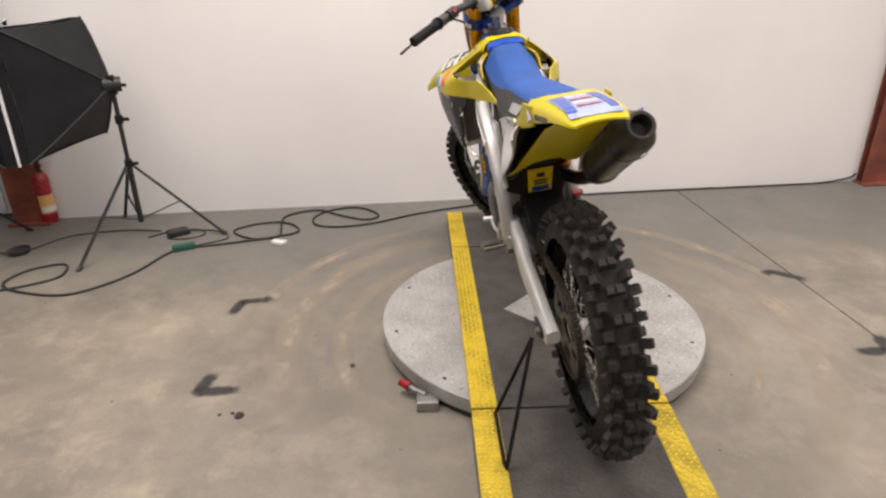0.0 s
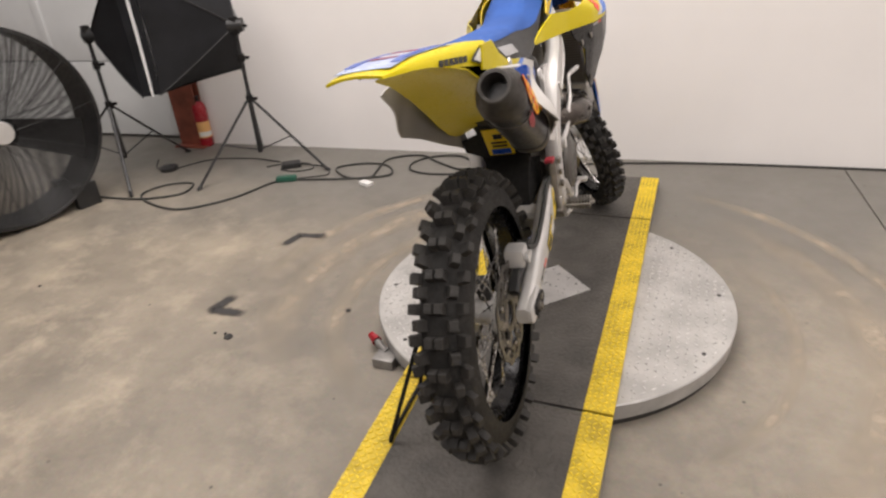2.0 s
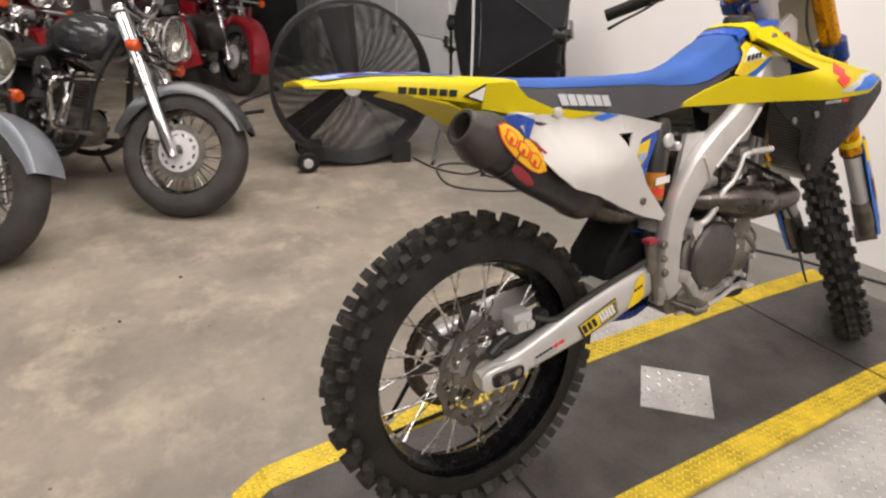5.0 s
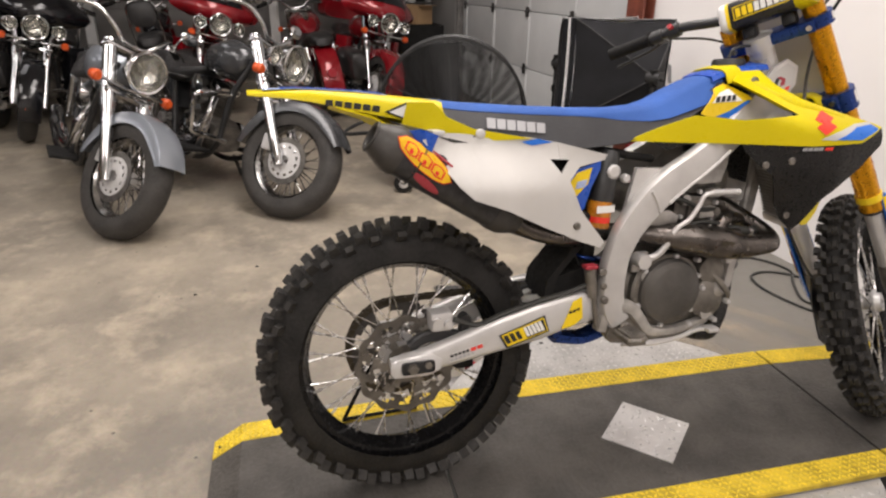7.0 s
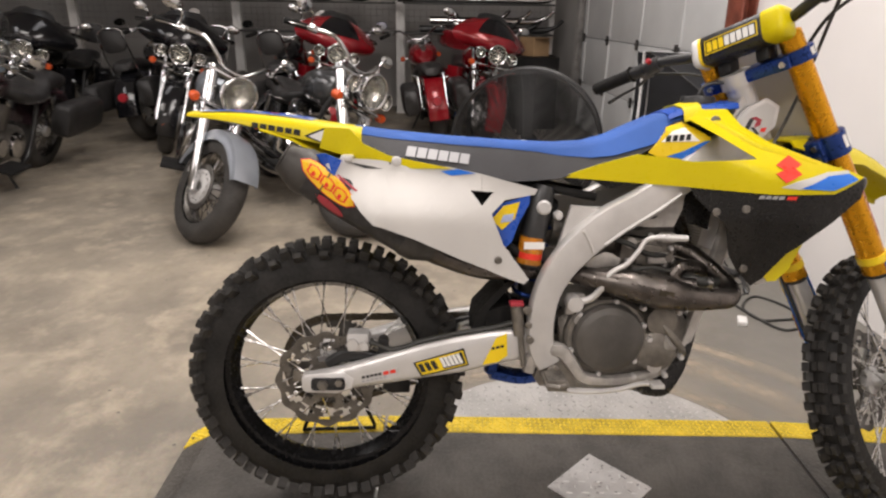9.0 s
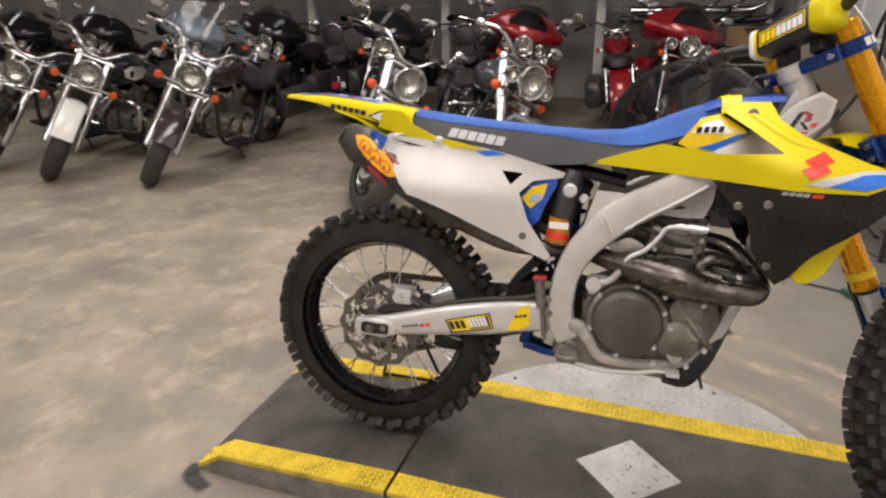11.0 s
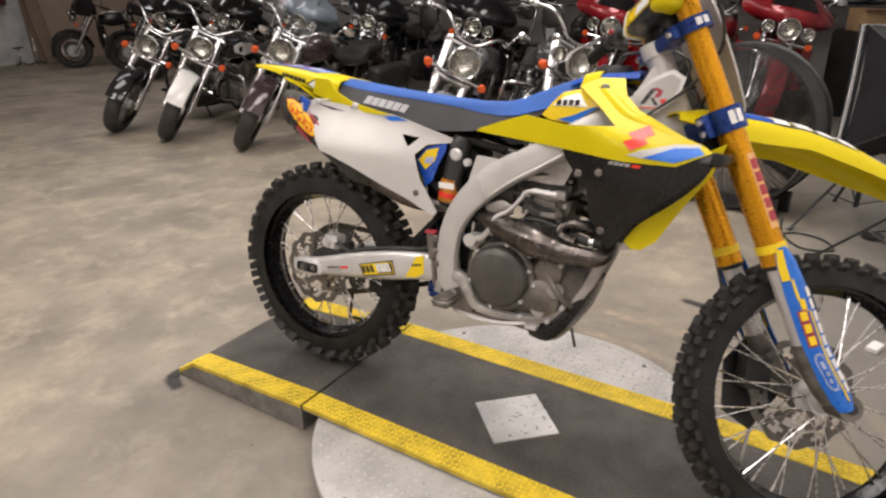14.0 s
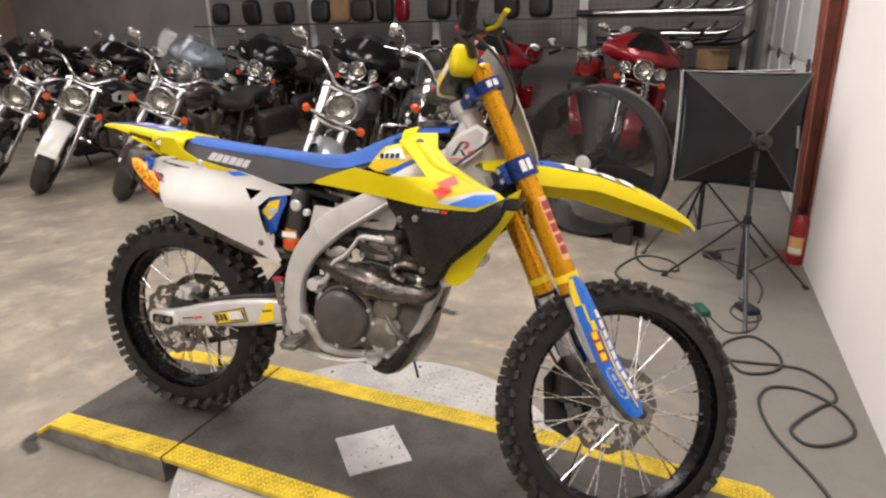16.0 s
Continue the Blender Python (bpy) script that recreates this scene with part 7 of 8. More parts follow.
cable("extension_cable", [(-2.55, 0.46), (-2.40, 0.47), (-2.26, 0.50), (-2.12, 0.60), (-2.16, 0.735), (-2.30, 0.68), (-2.34, 0.54), (-2.20, 0.45), (-1.98, 0.425), (-1.80, 0.60), (-1.715, 0.82), (-1.66, 0.89)], 0.006, "black power cable looping from the fan over the floor")
cable("extension_cable", [(-1.62, 0.90), (-1.45, 0.94), (-1.25, 1.00), (-1.11, 1.07), (-1.14, 1.17), (-1.23, 1.22), (-1.35, 1.20), (-1.45, 1.12), (-1.40, 1.04), (-1.30, 0.99), (-1.20, 1.02), (-1.20, 1.10), (-1.22, 1.22), (-1.21, 1.31), (-1.12, 1.38), (-1.02, 1.39), (-0.94, 1.33), (-0.83, 1.26), (-0.75, 1.23), (-0.69, 1.27), (-0.71, 1.34), (-0.80, 1.42), (-0.90, 1.42), (-1.0, 1.36), (-1.05, 1.27), (-1.03, 1.18), (-0.96, 1.14), (-0.86, 1.135), (-0.72, 1.17), (-0.60, 1.23), (-0.47, 1.30), (-0.2, 1.40), (0.1, 1.485), (0.5, 1.555), (1.0, 1.60), (1.5, 1.632), (1.85, 1.655), (2.1, 1.68), (2.28, 1.705, 0.02), (2.32, 1.70, 0.05)], 0.006, "long dark extension cable coiled beside the wall")
cable("lamp_cable", [(-1.885, 1.05), (-1.80, 1.12), (-1.66, 1.15), (-1.60, 1.08), (-1.68, 1.02), (-1.78, 1.04), (-1.72, 1.13), (-1.54, 1.12), (-1.46, 1.02), (-1.56, 0.95), (-1.64, 0.915)], 0.004, "thin black lamp cable tangled under the stand")
cable("lamp_cable", [(-2.66, 1.02), (-2.56, 0.90), (-2.45, 0.88), (-2.41, 0.96), (-2.30, 1.10), (-2.05, 1.16), (-1.85, 1.14)], 0.004, "thin black lamp cable between the stands")
bm = B()
box(bm, -0.055, 0.055, -0.022, 0.022, 0.0, 0.030, 0.008)
ob = tagged(part("cable_splitter", bm, M_GREEN, None, "dark green outlet block on the cable"), "", "outlet")
ob.matrix_world = pose(-1.645, 0.890, 0.0, 0, 0, 25)
bm = B()
box(bm, -0.036, 0.036, -0.020, 0.020, 0.0, 0.022, 0.005)
plug = tagged(part("plug", bm, M_WHITE, None, "small white plug adapter on the cable"), "", "plug")
plug.matrix_world = pose(-1.175, 0.925, 0.0, 0, 0, -20)
bm = B()
box(bm, -0.055, 0.055, -0.035, 0.035, 0.0, 0.030, 0.010)
adapter = tagged(part("power_adapter", bm, M_BLACK, None, "black power adapter under the light stand"), "", "adapter")
adapter.matrix_world = pose(-1.74, 1.09, 0.0, 0, 0, 35)
bm = lathe(B(), [(0.0, 0.0), (0.0, 0.05), (0.02, 0.055), (0.03, 0.03), (0.03, 0.0)], 24, "z")
puck = tagged(part("foot_switch", bm, M_BLACK, None, "black round foot switch on the floor"), "", "switch")
puck.matrix_world = pose(-2.47, 0.90, 0.0)


def worn_paint(name, col, rough, scale, lo, hi, least, most):
    """Paint or dust that thins out towards its rim (point value "cover") and in patches."""
    m = bpy.data.materials.new(name)
    m.use_nodes = True
    nt = m.node_tree
    b = nt.nodes["Principled BSDF"]
    b.inputs["Base Color"].default_value = (*col, 1)
    b.inputs["Roughness"].default_value = rough
    tc, n, r, at, mul = (nt.nodes.new("ShaderNode" + k) for k in ("TexCoord", "TexNoise", "MapRange", "Attribute", "Math"))
    n.inputs["Scale"].default_value, n.inputs["Detail"].default_value, n.inputs["Roughness"].default_value = scale, 8, 0.72
    r.inputs[1].default_value, r.inputs[2].default_value, r.inputs[3].default_value, r.inputs[4].default_value = lo, hi, least, most
    at.attribute_name = "cover"
    mul.operation = "MULTIPLY"
    nt.links.new(tc.outputs["Object"], n.inputs["Vector"])
    nt.links.new(n.outputs["Fac"], r.inputs[0])
    nt.links.new(r.outputs[0], mul.inputs[0])
    nt.links.new(at.outputs["Fac"], mul.inputs[1])
    nt.links.new(mul.outputs[0], b.inputs["Alpha"])
    return m


M_SPRAY = worn_paint("sprayed black paint", (0.040, 0.038, 0.038), 0.75, 26, 0.28, 0.44, 0.35, 0.97)
M_SCUFF = worn_paint("pale scuff", (0.42, 0.355, 0.275), 0.7, 5, 0.34, 0.62, 0.04, 0.80)


def soft_band(bm, rows):
    """A flat band through rows of (rim, core, core, rim) points, covering fully in the core and fading to the rims and ends."""
    lay = bm.verts.layers.float.get("cover") or bm.verts.layers.float.new("cover")
    n = len(rows) - 1
    prev = None
    for i, row in enumerate(rows):
        vs = []
        for k, p in enumerate(row):
            v = bm.verts.new(p)
            v[lay] = (0.0 if k in (0, 3) else 1.0) * min(1.0, 4.0 * min(i, n - i) / n)
            vs.append(v)
        if prev:
            for k in range(3):
                bm.faces.new((prev[k], prev[k + 1], vs[k + 1], vs[k]))
        prev = vs
    return bm


def floor_mark(corner, a, b, width, label, seed):
    """A sprayed angle mark: two soft-edged strokes from one corner."""
    rnd = random.Random(seed)
    c = Vector((*corner, 0))
    bm = B()
    for q, e in enumerate((a, b)):
        e = Vector((*e, 0))
        d = (e - c).normalized()
        n = Vector((-d.y, d.x, 0))
        ln = (e - c).length
        rows = []
        for i in range(15):
            p = c + d * (ln * (-0.18 + 1.28 * i / 14)) + Vector((0, 0, 0.0016 + 0.0006 * q))
            w = width * (0.5 + 0.08 * rnd.uniform(-1, 1))
            rows.append([p + n * w * 1.25, p + n * w * 0.45, p - n * w * 0.45, p - n * w * 1.25])
        soft_band(bm, rows)
    ob = part("floor_mark", bm, M_SPRAY, None, label)
    return tagged(ob, "", "floor mark", "sprayed marks on the floor")


floor_mark((-1.205, -0.308), (-1.185, -0.205), (-1.075, -0.300), 0.050, "black sprayed angle mark on the concrete", 1)
floor_mark((-1.212, 0.318), (-1.232, 0.215), (-1.085, 0.338), 0.045, "black sprayed angle mark on the concrete", 2)
floor_mark((1.150, 0.470), (1.105, 0.450), (1.260, 0.385), 0.045, "black sprayed mark across the floor joint", 3)
floor_mark((1.250, -0.185), (1.135, -0.190), (1.275, -0.085), 0.050, "black sprayed angle mark at the floor joint", 4)


def floor_ring(r0, r1, a0, a1, seed):
    """A pale worn arc on the concrete."""
    rnd = random.Random(seed)
    bm = B()
    rows = []
    for i in range(41):
        t = radians(a0 + (a1 - a0) * i / 40)
        m, h = (r0 + r1) / 2, (r1 - r0) / 2 * rnd.uniform(0.9, 1.1)
        rows.append([((m + u * h) * math.cos(t), 0.02 + (m + u * h) * math.sin(t), 0.0008 + 0.0001 * seed) for u in (1.3, 0.3, -0.3, -1.3)])
    soft_band(bm, rows)
    ob = part("scuff", bm, M_SCUFF, None, "pale worn scuff arc round the turntable")
    return tagged(ob, "", "scuff", "scuffs round the turntable")


# the same soft strokes, reused for a dark patch beside the ramp corner
floor_mark((0.315, -1.195), (0.26, -1.205), (0.345, -1.11), 0.05, "dark patch on the concrete at the ramp corner", 7)
for q in ((0.72, 0.80, 95, 235, 1), (0.90, 1.04, 100, 215, 2), (1.10, 1.18, 110, 190, 3), (0.95, 1.06, -60, 60, 4), (0.76, 0.80, -50, 40, 5), (1.15, 1.22, 10, 70, 6)):
    floor_ring(*q)
rnd = random.Random(9)
for i, (x, y, s) in enumerate(((-1.035, -0.44, 0.016), (-1.06, -0.425, 0.007), (-1.10, -0.43, 0.006), (1.12, -0.44, 0.007), (-0.70, -0.18, 0.010), (-2.05, -0.35, 0.006), (-1.6, -1.1, 0.008), (0.9, -0.9, 0.006), (-1.35, -1.35, 0.007))):
    bm = B()
    bmesh.ops.create_icosphere(bm, subdivisions=2, radius=s)
    for v in bm.verts:
        v.co *= rnd.uniform(0.75, 1.15)
        v.co.z = max(-s * 0.2, v.co.z * 0.5) + s * 0.2
    ob = tagged(part("debris", bm, M_SOOT, None, "small dark lump of dirt on the floor", 60), "", "debris", "bits of dirt on the floor")
    ob.matrix_world = pose(x, y, 0.0, 0, 0, 40 * i)

# ---- the parked road motorcycles ----
M_TYRE_ROAD = mat("road tyre rubber", (0.036, 0.033, 0.030), 0.68, var=0.25, scale=9, fine=90, bump=0.2)
M_LEATHER = mat("black leather", (0.020, 0.019, 0.019), 0.45, var=0.3, scale=14, fine=160, bump=0.2)
M_RIMC = mat("dusty chrome rim", (0.34, 0.33, 0.32), 0.22, 1.0, var=0.2, scale=16, bump=0.0, rvar=0.08)
M_AMBER = mat("amber lens", (0.58, 0.085, 0.018), 0.25, var=0.1, scale=30)
M_REFLECT = mat("faceted reflector", (0.52, 0.51, 0.48), 0.14, 1.0, var=0.15, scale=60, fine=45, bump=0.9, rvar=0.08)
M_LENS = glass("lamp lens", (0.98, 0.98, 0.96), 0.03)
M_SCREEN = glass("clear screen", (0.92, 0.94, 0.96), 0.03)
PAINTS = {
    "black": mat("black enamel", (0.007, 0.007, 0.0085), 0.12, var=0.15, scale=6, bump=0.0, coat=0.25, rvar=0.06),
    "silver": mat("silver blue enamel", (0.24, 0.26, 0.29), 0.30, 0.45, var=0.06, scale=6, bump=0.0, coat=0.6, rvar=0.015),
    "grey": mat("dark grey enamel", (0.060, 0.062, 0.066), 0.22, 0.4, var=0.1, scale=6, bump=0.0, coat=0.6, rvar=0.06),
    "red": mat("deep red enamel", (0.26, 0.008, 0.014), 0.18, 0.2, var=0.15, scale=6, bump=0.0, coat=0.7, rvar=0.06),
    "white": mat("white enamel", (0.62, 0.61, 0.58), 0.25, var=0.05, scale=6, bump=0.0, coat=0.5, rvar=0.06),
    "plum": mat("dark plum enamel", (0.030, 0.016, 0.020), 0.2, 0.2, var=0.2, scale=6, bump=0.0, coat=0.6, rvar=0.06),
    "pale": mat("pale blue enamel", (0.30, 0.36, 0.42), 0.25, 0.2, var=0.08, scale=6, bump=0.0, coat=0.5, rvar=0.06),
}
CF = (0, 1.65, 0.315)


def road_steer(deg):
    p = Vector((0, 1.80, 0))
    return Matrix.Translation(p) @ Matrix.Rotation(radians(deg), 4, Vector((0, -0.53, 0.848))) @ Matrix.Translation(-p)


def arc_fender(axle, r, half, a0, a1, drop, n=18, thick=0.003):
    """A fender bent round a wheel from angle a0 to a1 (degrees from straight ahead, upward)."""
    rows = []
    for i in range(n + 1):
        a = radians(a0 + (a1 - a0) * i / n)
        e = min(1.0, 0.55 + 3.0 * min(i, n - i) / n)
        c, s = math.cos(a), math.sin(a)
        row = []
        for u, d in ((-1, drop), (-1, drop * 0.5), (-0.92, drop * 0.12), (-0.55, 0.0), (0, -0.006), (0.55, 0.0), (0.92, drop * 0.12), (1, drop * 0.5), (1, drop)):
            rr = r - d * e
            row.append((axle[0] + u * half, axle[1] + rr * c, axle[2] + rr * s))
        rows.append(row)
    return loft(B(), rows, False, False, thick)


def road_wheel(bike, name, axle, r, half, rim_r, m, spokes=16):
    prof = []
    for i in range(15):
        a = math.pi * i / 14
        prof.append((-half * math.cos(a) * (1 if 0 < i < 14 else 0.8), rim_r + (r - rim_r) * math.sin(a) ** 0.55))
    part(name + "_tyre", lathe(B(), prof, 64, "x", axle), M_TYRE_ROAD, bike, "black road tyre", 40, m)
    w = half * 0.60
    prof = [(-w, rim_r + 0.012), (-w * 0.85, rim_r + 0.004), (-w * 0.5, rim_r - 0.012), (w * 0.5, rim_r - 0.012), (w * 0.85, rim_r + 0.004), (w, rim_r + 0.012), (w, rim_r - 0.002), (w * 0.5, rim_r - 0.022), (-w * 0.5, rim_r - 0.022), (-w, rim_r - 0.002)]
    rim = part(name + "_rim", lathe(B(), prof, 64, "x", axle, True), M_RIMC, bike, "chrome wheel rim", 40, m)
    part(name + "_hub", lathe(B(), [(-0.06, 0.012), (-0.06, 0.040), (-0.03, 0.046), (0.03, 0.046), (0.06, 0.040), (0.06, 0.012)], 28, "x", axle, True), M_ALU_BR, rim, "", 35, m)
    bm = B()
    for s in (-1, 1):
        a0, a1 = Vector((s * 0.035, 0, 0.040)), Vector((s * 0.004, 0.012 * s, rim_r - 0.016))
        tube(bm, [a0, a1], [0.0042, 0.0034], 6)
    ob = part("spoke", bm, M_RIMC, rim, "", 35)
    base = m @ Matrix.Translation(axle)
    ob.matrix_basis = base
    for k in range(1, spokes):
        piece("spoke", ob.data, rim, base @ Matrix.Rotation(2 * math.pi * k / spokes, 4, "X"))
    return rim


def headlamp(bike, at, r, m, name="headlamp", pitch=0.0):
    c = Vector(at)
    shell = part(name, lathe(B(), [(-r * 1.25, 0.0), (-r * 1.2, r * 0.35), (-r * 0.8, r * 0.80), (-r * 0.2, r * 1.0), (0.0, r * 1.05), (r * 0.10, r * 1.06), (r * 0.14, r * 1.0), (r * 0.10, r * 0.93), (r * 0.02, r * 0.92)], 36, "y", c), M_CHROME, bike, "chrome " + name, 35, m)
    part("reflector", lathe(B(), [(r * 0.02, r * 0.92), (-r * 0.25, r * 0.75), (-r * 0.5, r * 0.45), (-r * 0.6, r * 0.15), (-r * 0.35, r * 0.12), (-r * 0.34, 0.0)], 36, "y", c), M_REFLECT, shell, "", 25, m)
    lens = part("lens", lathe(B(), [(r * 0.06, r * 0.93), (r * 0.16, r * 0.75), (r * 0.23, r * 0.4), (r * 0.25, 0.0)], 36, "y", c), M_LENS, shell, "", 60, m)
    lens.visible_shadow = False
    return shell


def road_bike(contact, heading, lean, steer, paint, label, group, fairing=False, fender=None, screen=0.0, bags=False, backrest=False, guard=False, pod=False):
    """A big V-twin road motorcycle. contact: where its front tyre meets the floor; heading: degrees from +x."""
    P, F = PAINTS[paint], PAINTS[fender or paint]
    S = road_steer(steer)
    foot = S @ Vector((0, 1.65, 0.0))
    M = Matrix.Translation((contact[0], contact[1], 0)) @ Matrix.Rotation(radians(heading - 90), 4, "Z") @ Matrix.Rotation(radians(-lean), 4, "Y") @ Matrix.Translation((-foot.x, -foot.y, 0.004))
    bike = empty("motorcycle", M, label, "motorcycle", group)
    I = Matrix.Identity(4)
    # wheels
    rim = road_wheel(bike, "front", CF, 0.318, 0.068, 0.212, S)
    road_wheel(bike, "rear", (0, 0, 0.315), 0.315, 0.075, 0.205, I)
    for s in ((1, -1) if fairing else (1,)):
        part("brake_disc", open_plate(B(), CF, s * 0.070, (0.098, 0.112, 0.134), 0.005, lambda i, j: True, 0, 0, 96), M_DISC, rim, "worn steel brake disc", 35, S)
        part("disc_carrier", open_plate(B(), CF, s * 0.075, (0.030, 0.068, 0.074, 0.088, 0.094, 0.102), 0.006, lambda i, j: i != 2 or j % 8 < 4, 0, 0, 96), M_ALU_BR, rim, "pale alloy disc carrier with a ring of holes", 35, S)
        bm = B()
        box(bm, s * 0.065, s * 0.105, CF[1] - 0.16, CF[1] - 0.09, CF[2] + 0.03, CF[2] + 0.12, 0.012)
        part("brake_caliper", bm, M_ALU_BR, bike, "bright brake caliper", 35, S)
    # fork
    up = Vector((0, -0.53, 0.848))
    for s in (1, -1):
        a = Vector((s * 0.105, CF[1] - 0.02, CF[2] - 0.01))
        part("fork_leg", tube(B(), [a - up * 0.03, a + up * 0.02, a + up * 0.36], [0.024, 0.031, 0.029], 18), M_CHROME, bike, "chrome fork leg", 35, S)
        part("fork_cover", tube(B(), [a + up * 0.34, a + up * 0.42, a + up * 0.76], [0.032, 0.039, 0.037], 18), M_CHROME, bike, "chrome fork cover", 35, S)
    c = Vector((0, CF[1] - 0.02, CF[2])) + up * 0.72
    bm = B()
    box(bm, -0.15, 0.15, -0.035, 0.035, -0.014, 0.014, 0.010, Matrix.Translation(c) @ Matrix.Rotation(radians(32), 4, "X"))
    box(bm, -0.14, 0.14, -0.035, 0.035, -0.018, 0.018, 0.010, Matrix.Translation(c - up * 0.26) @ Matrix.Rotation(radians(32), 4, "X"))
    part("fork_clamp", bm, M_CHROME, bike, "chrome fork clamp", 35, S)
    part("front_fender", arc_fender(CF, 0.352, 0.082, -14 if fairing else 28, 175, 0.070), F, bike, "painted front fender", 50, S)
    if fairing:
        bm = B()
        box(bm, -0.035, 0.035, CF[1] + 0.335, CF[1] + 0.352, CF[2] - 0.02, CF[2] + 0.02, 0.004)
        part("fender_lamp", bm, M_AMBER, bike, "small amber fender lamp", 35, S)
    # lamps
    hy, hz, hr = (1.47, 0.865, 0.108) if not fairing else (1.60, 0.90, 0.090)
    headlamp(bike, (0, hy, hz), hr, S)
    part("lamp_bar", tube(B(), [(-0.20, hy - 0.06, hz - 0.11), (0, hy - 0.05, hz - 0.115), (0.20, hy - 0.06, hz - 0.11)], 0.011, 10), M_CHROME, bike, "chrome lamp bar", 35, S)
    if fairing or pod:
        for s in (1, -1):
            headlamp(bike, (s * 0.165, hy - 0.02, hz - 0.01), 0.052, S, "spot_lamp")
    for s in (1, -1):
        bm = tube(B(), [(s * 0.215, hy - 0.085, hz - 0.11), (s * 0.215, hy - 0.05, hz - 0.11), (s * 0.215, hy - 0.035, hz - 0.11)], [0.026, 0.031, 0.022], 18)
        part("turn_signal", bm, M_AMBER, bike, "amber turn signal", 35, S)
    # bars
    bz = 1.03 if not fairing else 1.05
    bars = [(-0.43, 1.02, bz + 0.01), (-0.33, 1.11, bz + 0.03), (-0.22, 1.21, bz + 0.05), (-0.13, 1.27, bz - 0.01), (-0.06, 1.275, bz - 0.06), (0.06, 1.275, bz - 0.06), (0.13, 1.27, bz - 0.01), (0.22, 1.21, bz + 0.05), (0.33, 1.11, bz + 0.03), (0.43, 1.02, bz + 0.01)]
    hb = part("handlebar", tube(B(), curve_pts(bars, 5), 0.0135, 12), M_CHROME, bike, "wide chrome handlebar", 35, S)
    for s in (1, -1):
        e, i = Vector((s * 0.43, 1.02, bz + 0.01)), Vector((s * 0.33, 1.11, bz + 0.03))
        part("grip", tube(B(), [i.lerp(e, 0.1), e + (e - i) * 0.12], 0.019, 14), M_BLACK_MATT, hb, "black grip", 35, S)
        bm = B()
        box(bm, -0.03, 0.03, -0.025, 0.025, -0.018, 0.022, 0.008, Matrix.Translation(i + (i - e) * 0.15) @ Matrix.Rotation(radians(-40 * s), 4, "Z"))
        tube(bm, [i + Vector((0, 0.03, 0)), i.lerp(e, 0.5) + Vector((s * 0.02, 0.055, -0.004)), e + Vector((s * 0.02, 0.06, -0.01))], [0.009, 0.007, 0.008], 8, 0.6)
        part("lever", bm, M_CHROME, hb, "chrome lever and reservoir", 35, S)
        bm = tube(B(), curve_pts([i + Vector((0, 0, 0.01)), i + Vector((s * 0.02, 0.01, 0.08)), i + Vector((s * 0.06, -0.01, 0.09))]), 0.006, 8)
        mc = i + Vector((s * 0.085, -0.012, 0.105))
        rows = []
        for dy, sc in ((0.018, 0.35), (0.014, 0.75), (0.0, 1.0), (-0.006, 1.0), (-0.006, 0.9)):
            rows.append([(mc.x + 0.062 * sc * math.cos(t), mc.y + dy, mc.z + 0.040 * sc * math.sin(t)) for t in (2 * math.pi * j / 20 for j in range(20))])
        loft(bm, rows)
        part("mirror", bm, M_CHROME, hb, "chrome mirror", 35, S)
    # tank
    rows = []
    for y, w, zb, zt in ((1.16, 0.060, 0.78, 0.86), (1.13, 0.105, 0.74, 0.895), (1.05, 0.150, 0.70, 0.925), (0.95, 0.165, 0.69, 0.935), (0.82, 0.150, 0.70, 0.915), (0.70, 0.110, 0.72, 0.87), (0.62, 0.070, 0.73, 0.82), (0.58, 0.04, 0.74, 0.79)):
        zc, h = (zb + zt) / 2, (zt - zb) / 2
        rows.append([(w * math.copysign(abs(math.cos(t)) ** 0.75, math.cos(t)), y, zc + h * math.copysign(abs(math.sin(t)) ** 0.8, math.sin(t))) for t in (2 * math.pi * (j + 0.5) / 24 for j in range(24))])
    tank = part("fuel_tank", loft(B(), rows), P, bike, "painted teardrop fuel tank", 50)
    part("tank_console", bar(B(), [(0, 1.10, 0.915), (0, 0.95, 0.940), (0, 0.78, 0.910), (0, 0.68, 0.865)], 0.012, [0.03, 0.045, 0.04, 0.02]), M_CHROME, tank, "chrome console")
    if paint != fender and fender == "white":
        for s in (1, -1):
            part("tank_panel", panel(B(), [(0.78, 0.76), (0.74, 0.82), (0.80, 0.86), (0.98, 0.88), (1.06, 0.85), (1.04, 0.79), (0.92, 0.755)], lambda y, z, s=s: s * (0.158 - abs(y - 0.93) * 0.10), 0.002, 0.04, s * 0.006), F, tank, "white tank panel")
    # frame, engine
    for s in (1, -1):
        part("frame_tube", tube(B(), curve_pts([(s * 0.03, 1.22, 0.86), (s * 0.10, 1.10, 0.60), (s * 0.12, 1.02, 0.30), (s * 0.12, 0.80, 0.18), (s * 0.12, 0.48, 0.19), (s * 0.11, 0.36, 0.40), (s * 0.10, 0.30, 0.62)]), 0.018, 10), M_BLACK, bike, "black frame tube")
    bm = bar(B(), [(0, 0.92, 0.32), (0, 0.80, 0.33), (0, 0.60, 0.34), (0, 0.46, 0.36)], [0.08, 0.115, 0.115, 0.09], [0.09, 0.12, 0.12, 0.10], 20, 4)
    eng = part("crankcase", bm, M_ALU_DK, bike, "polished alloy crankcase")
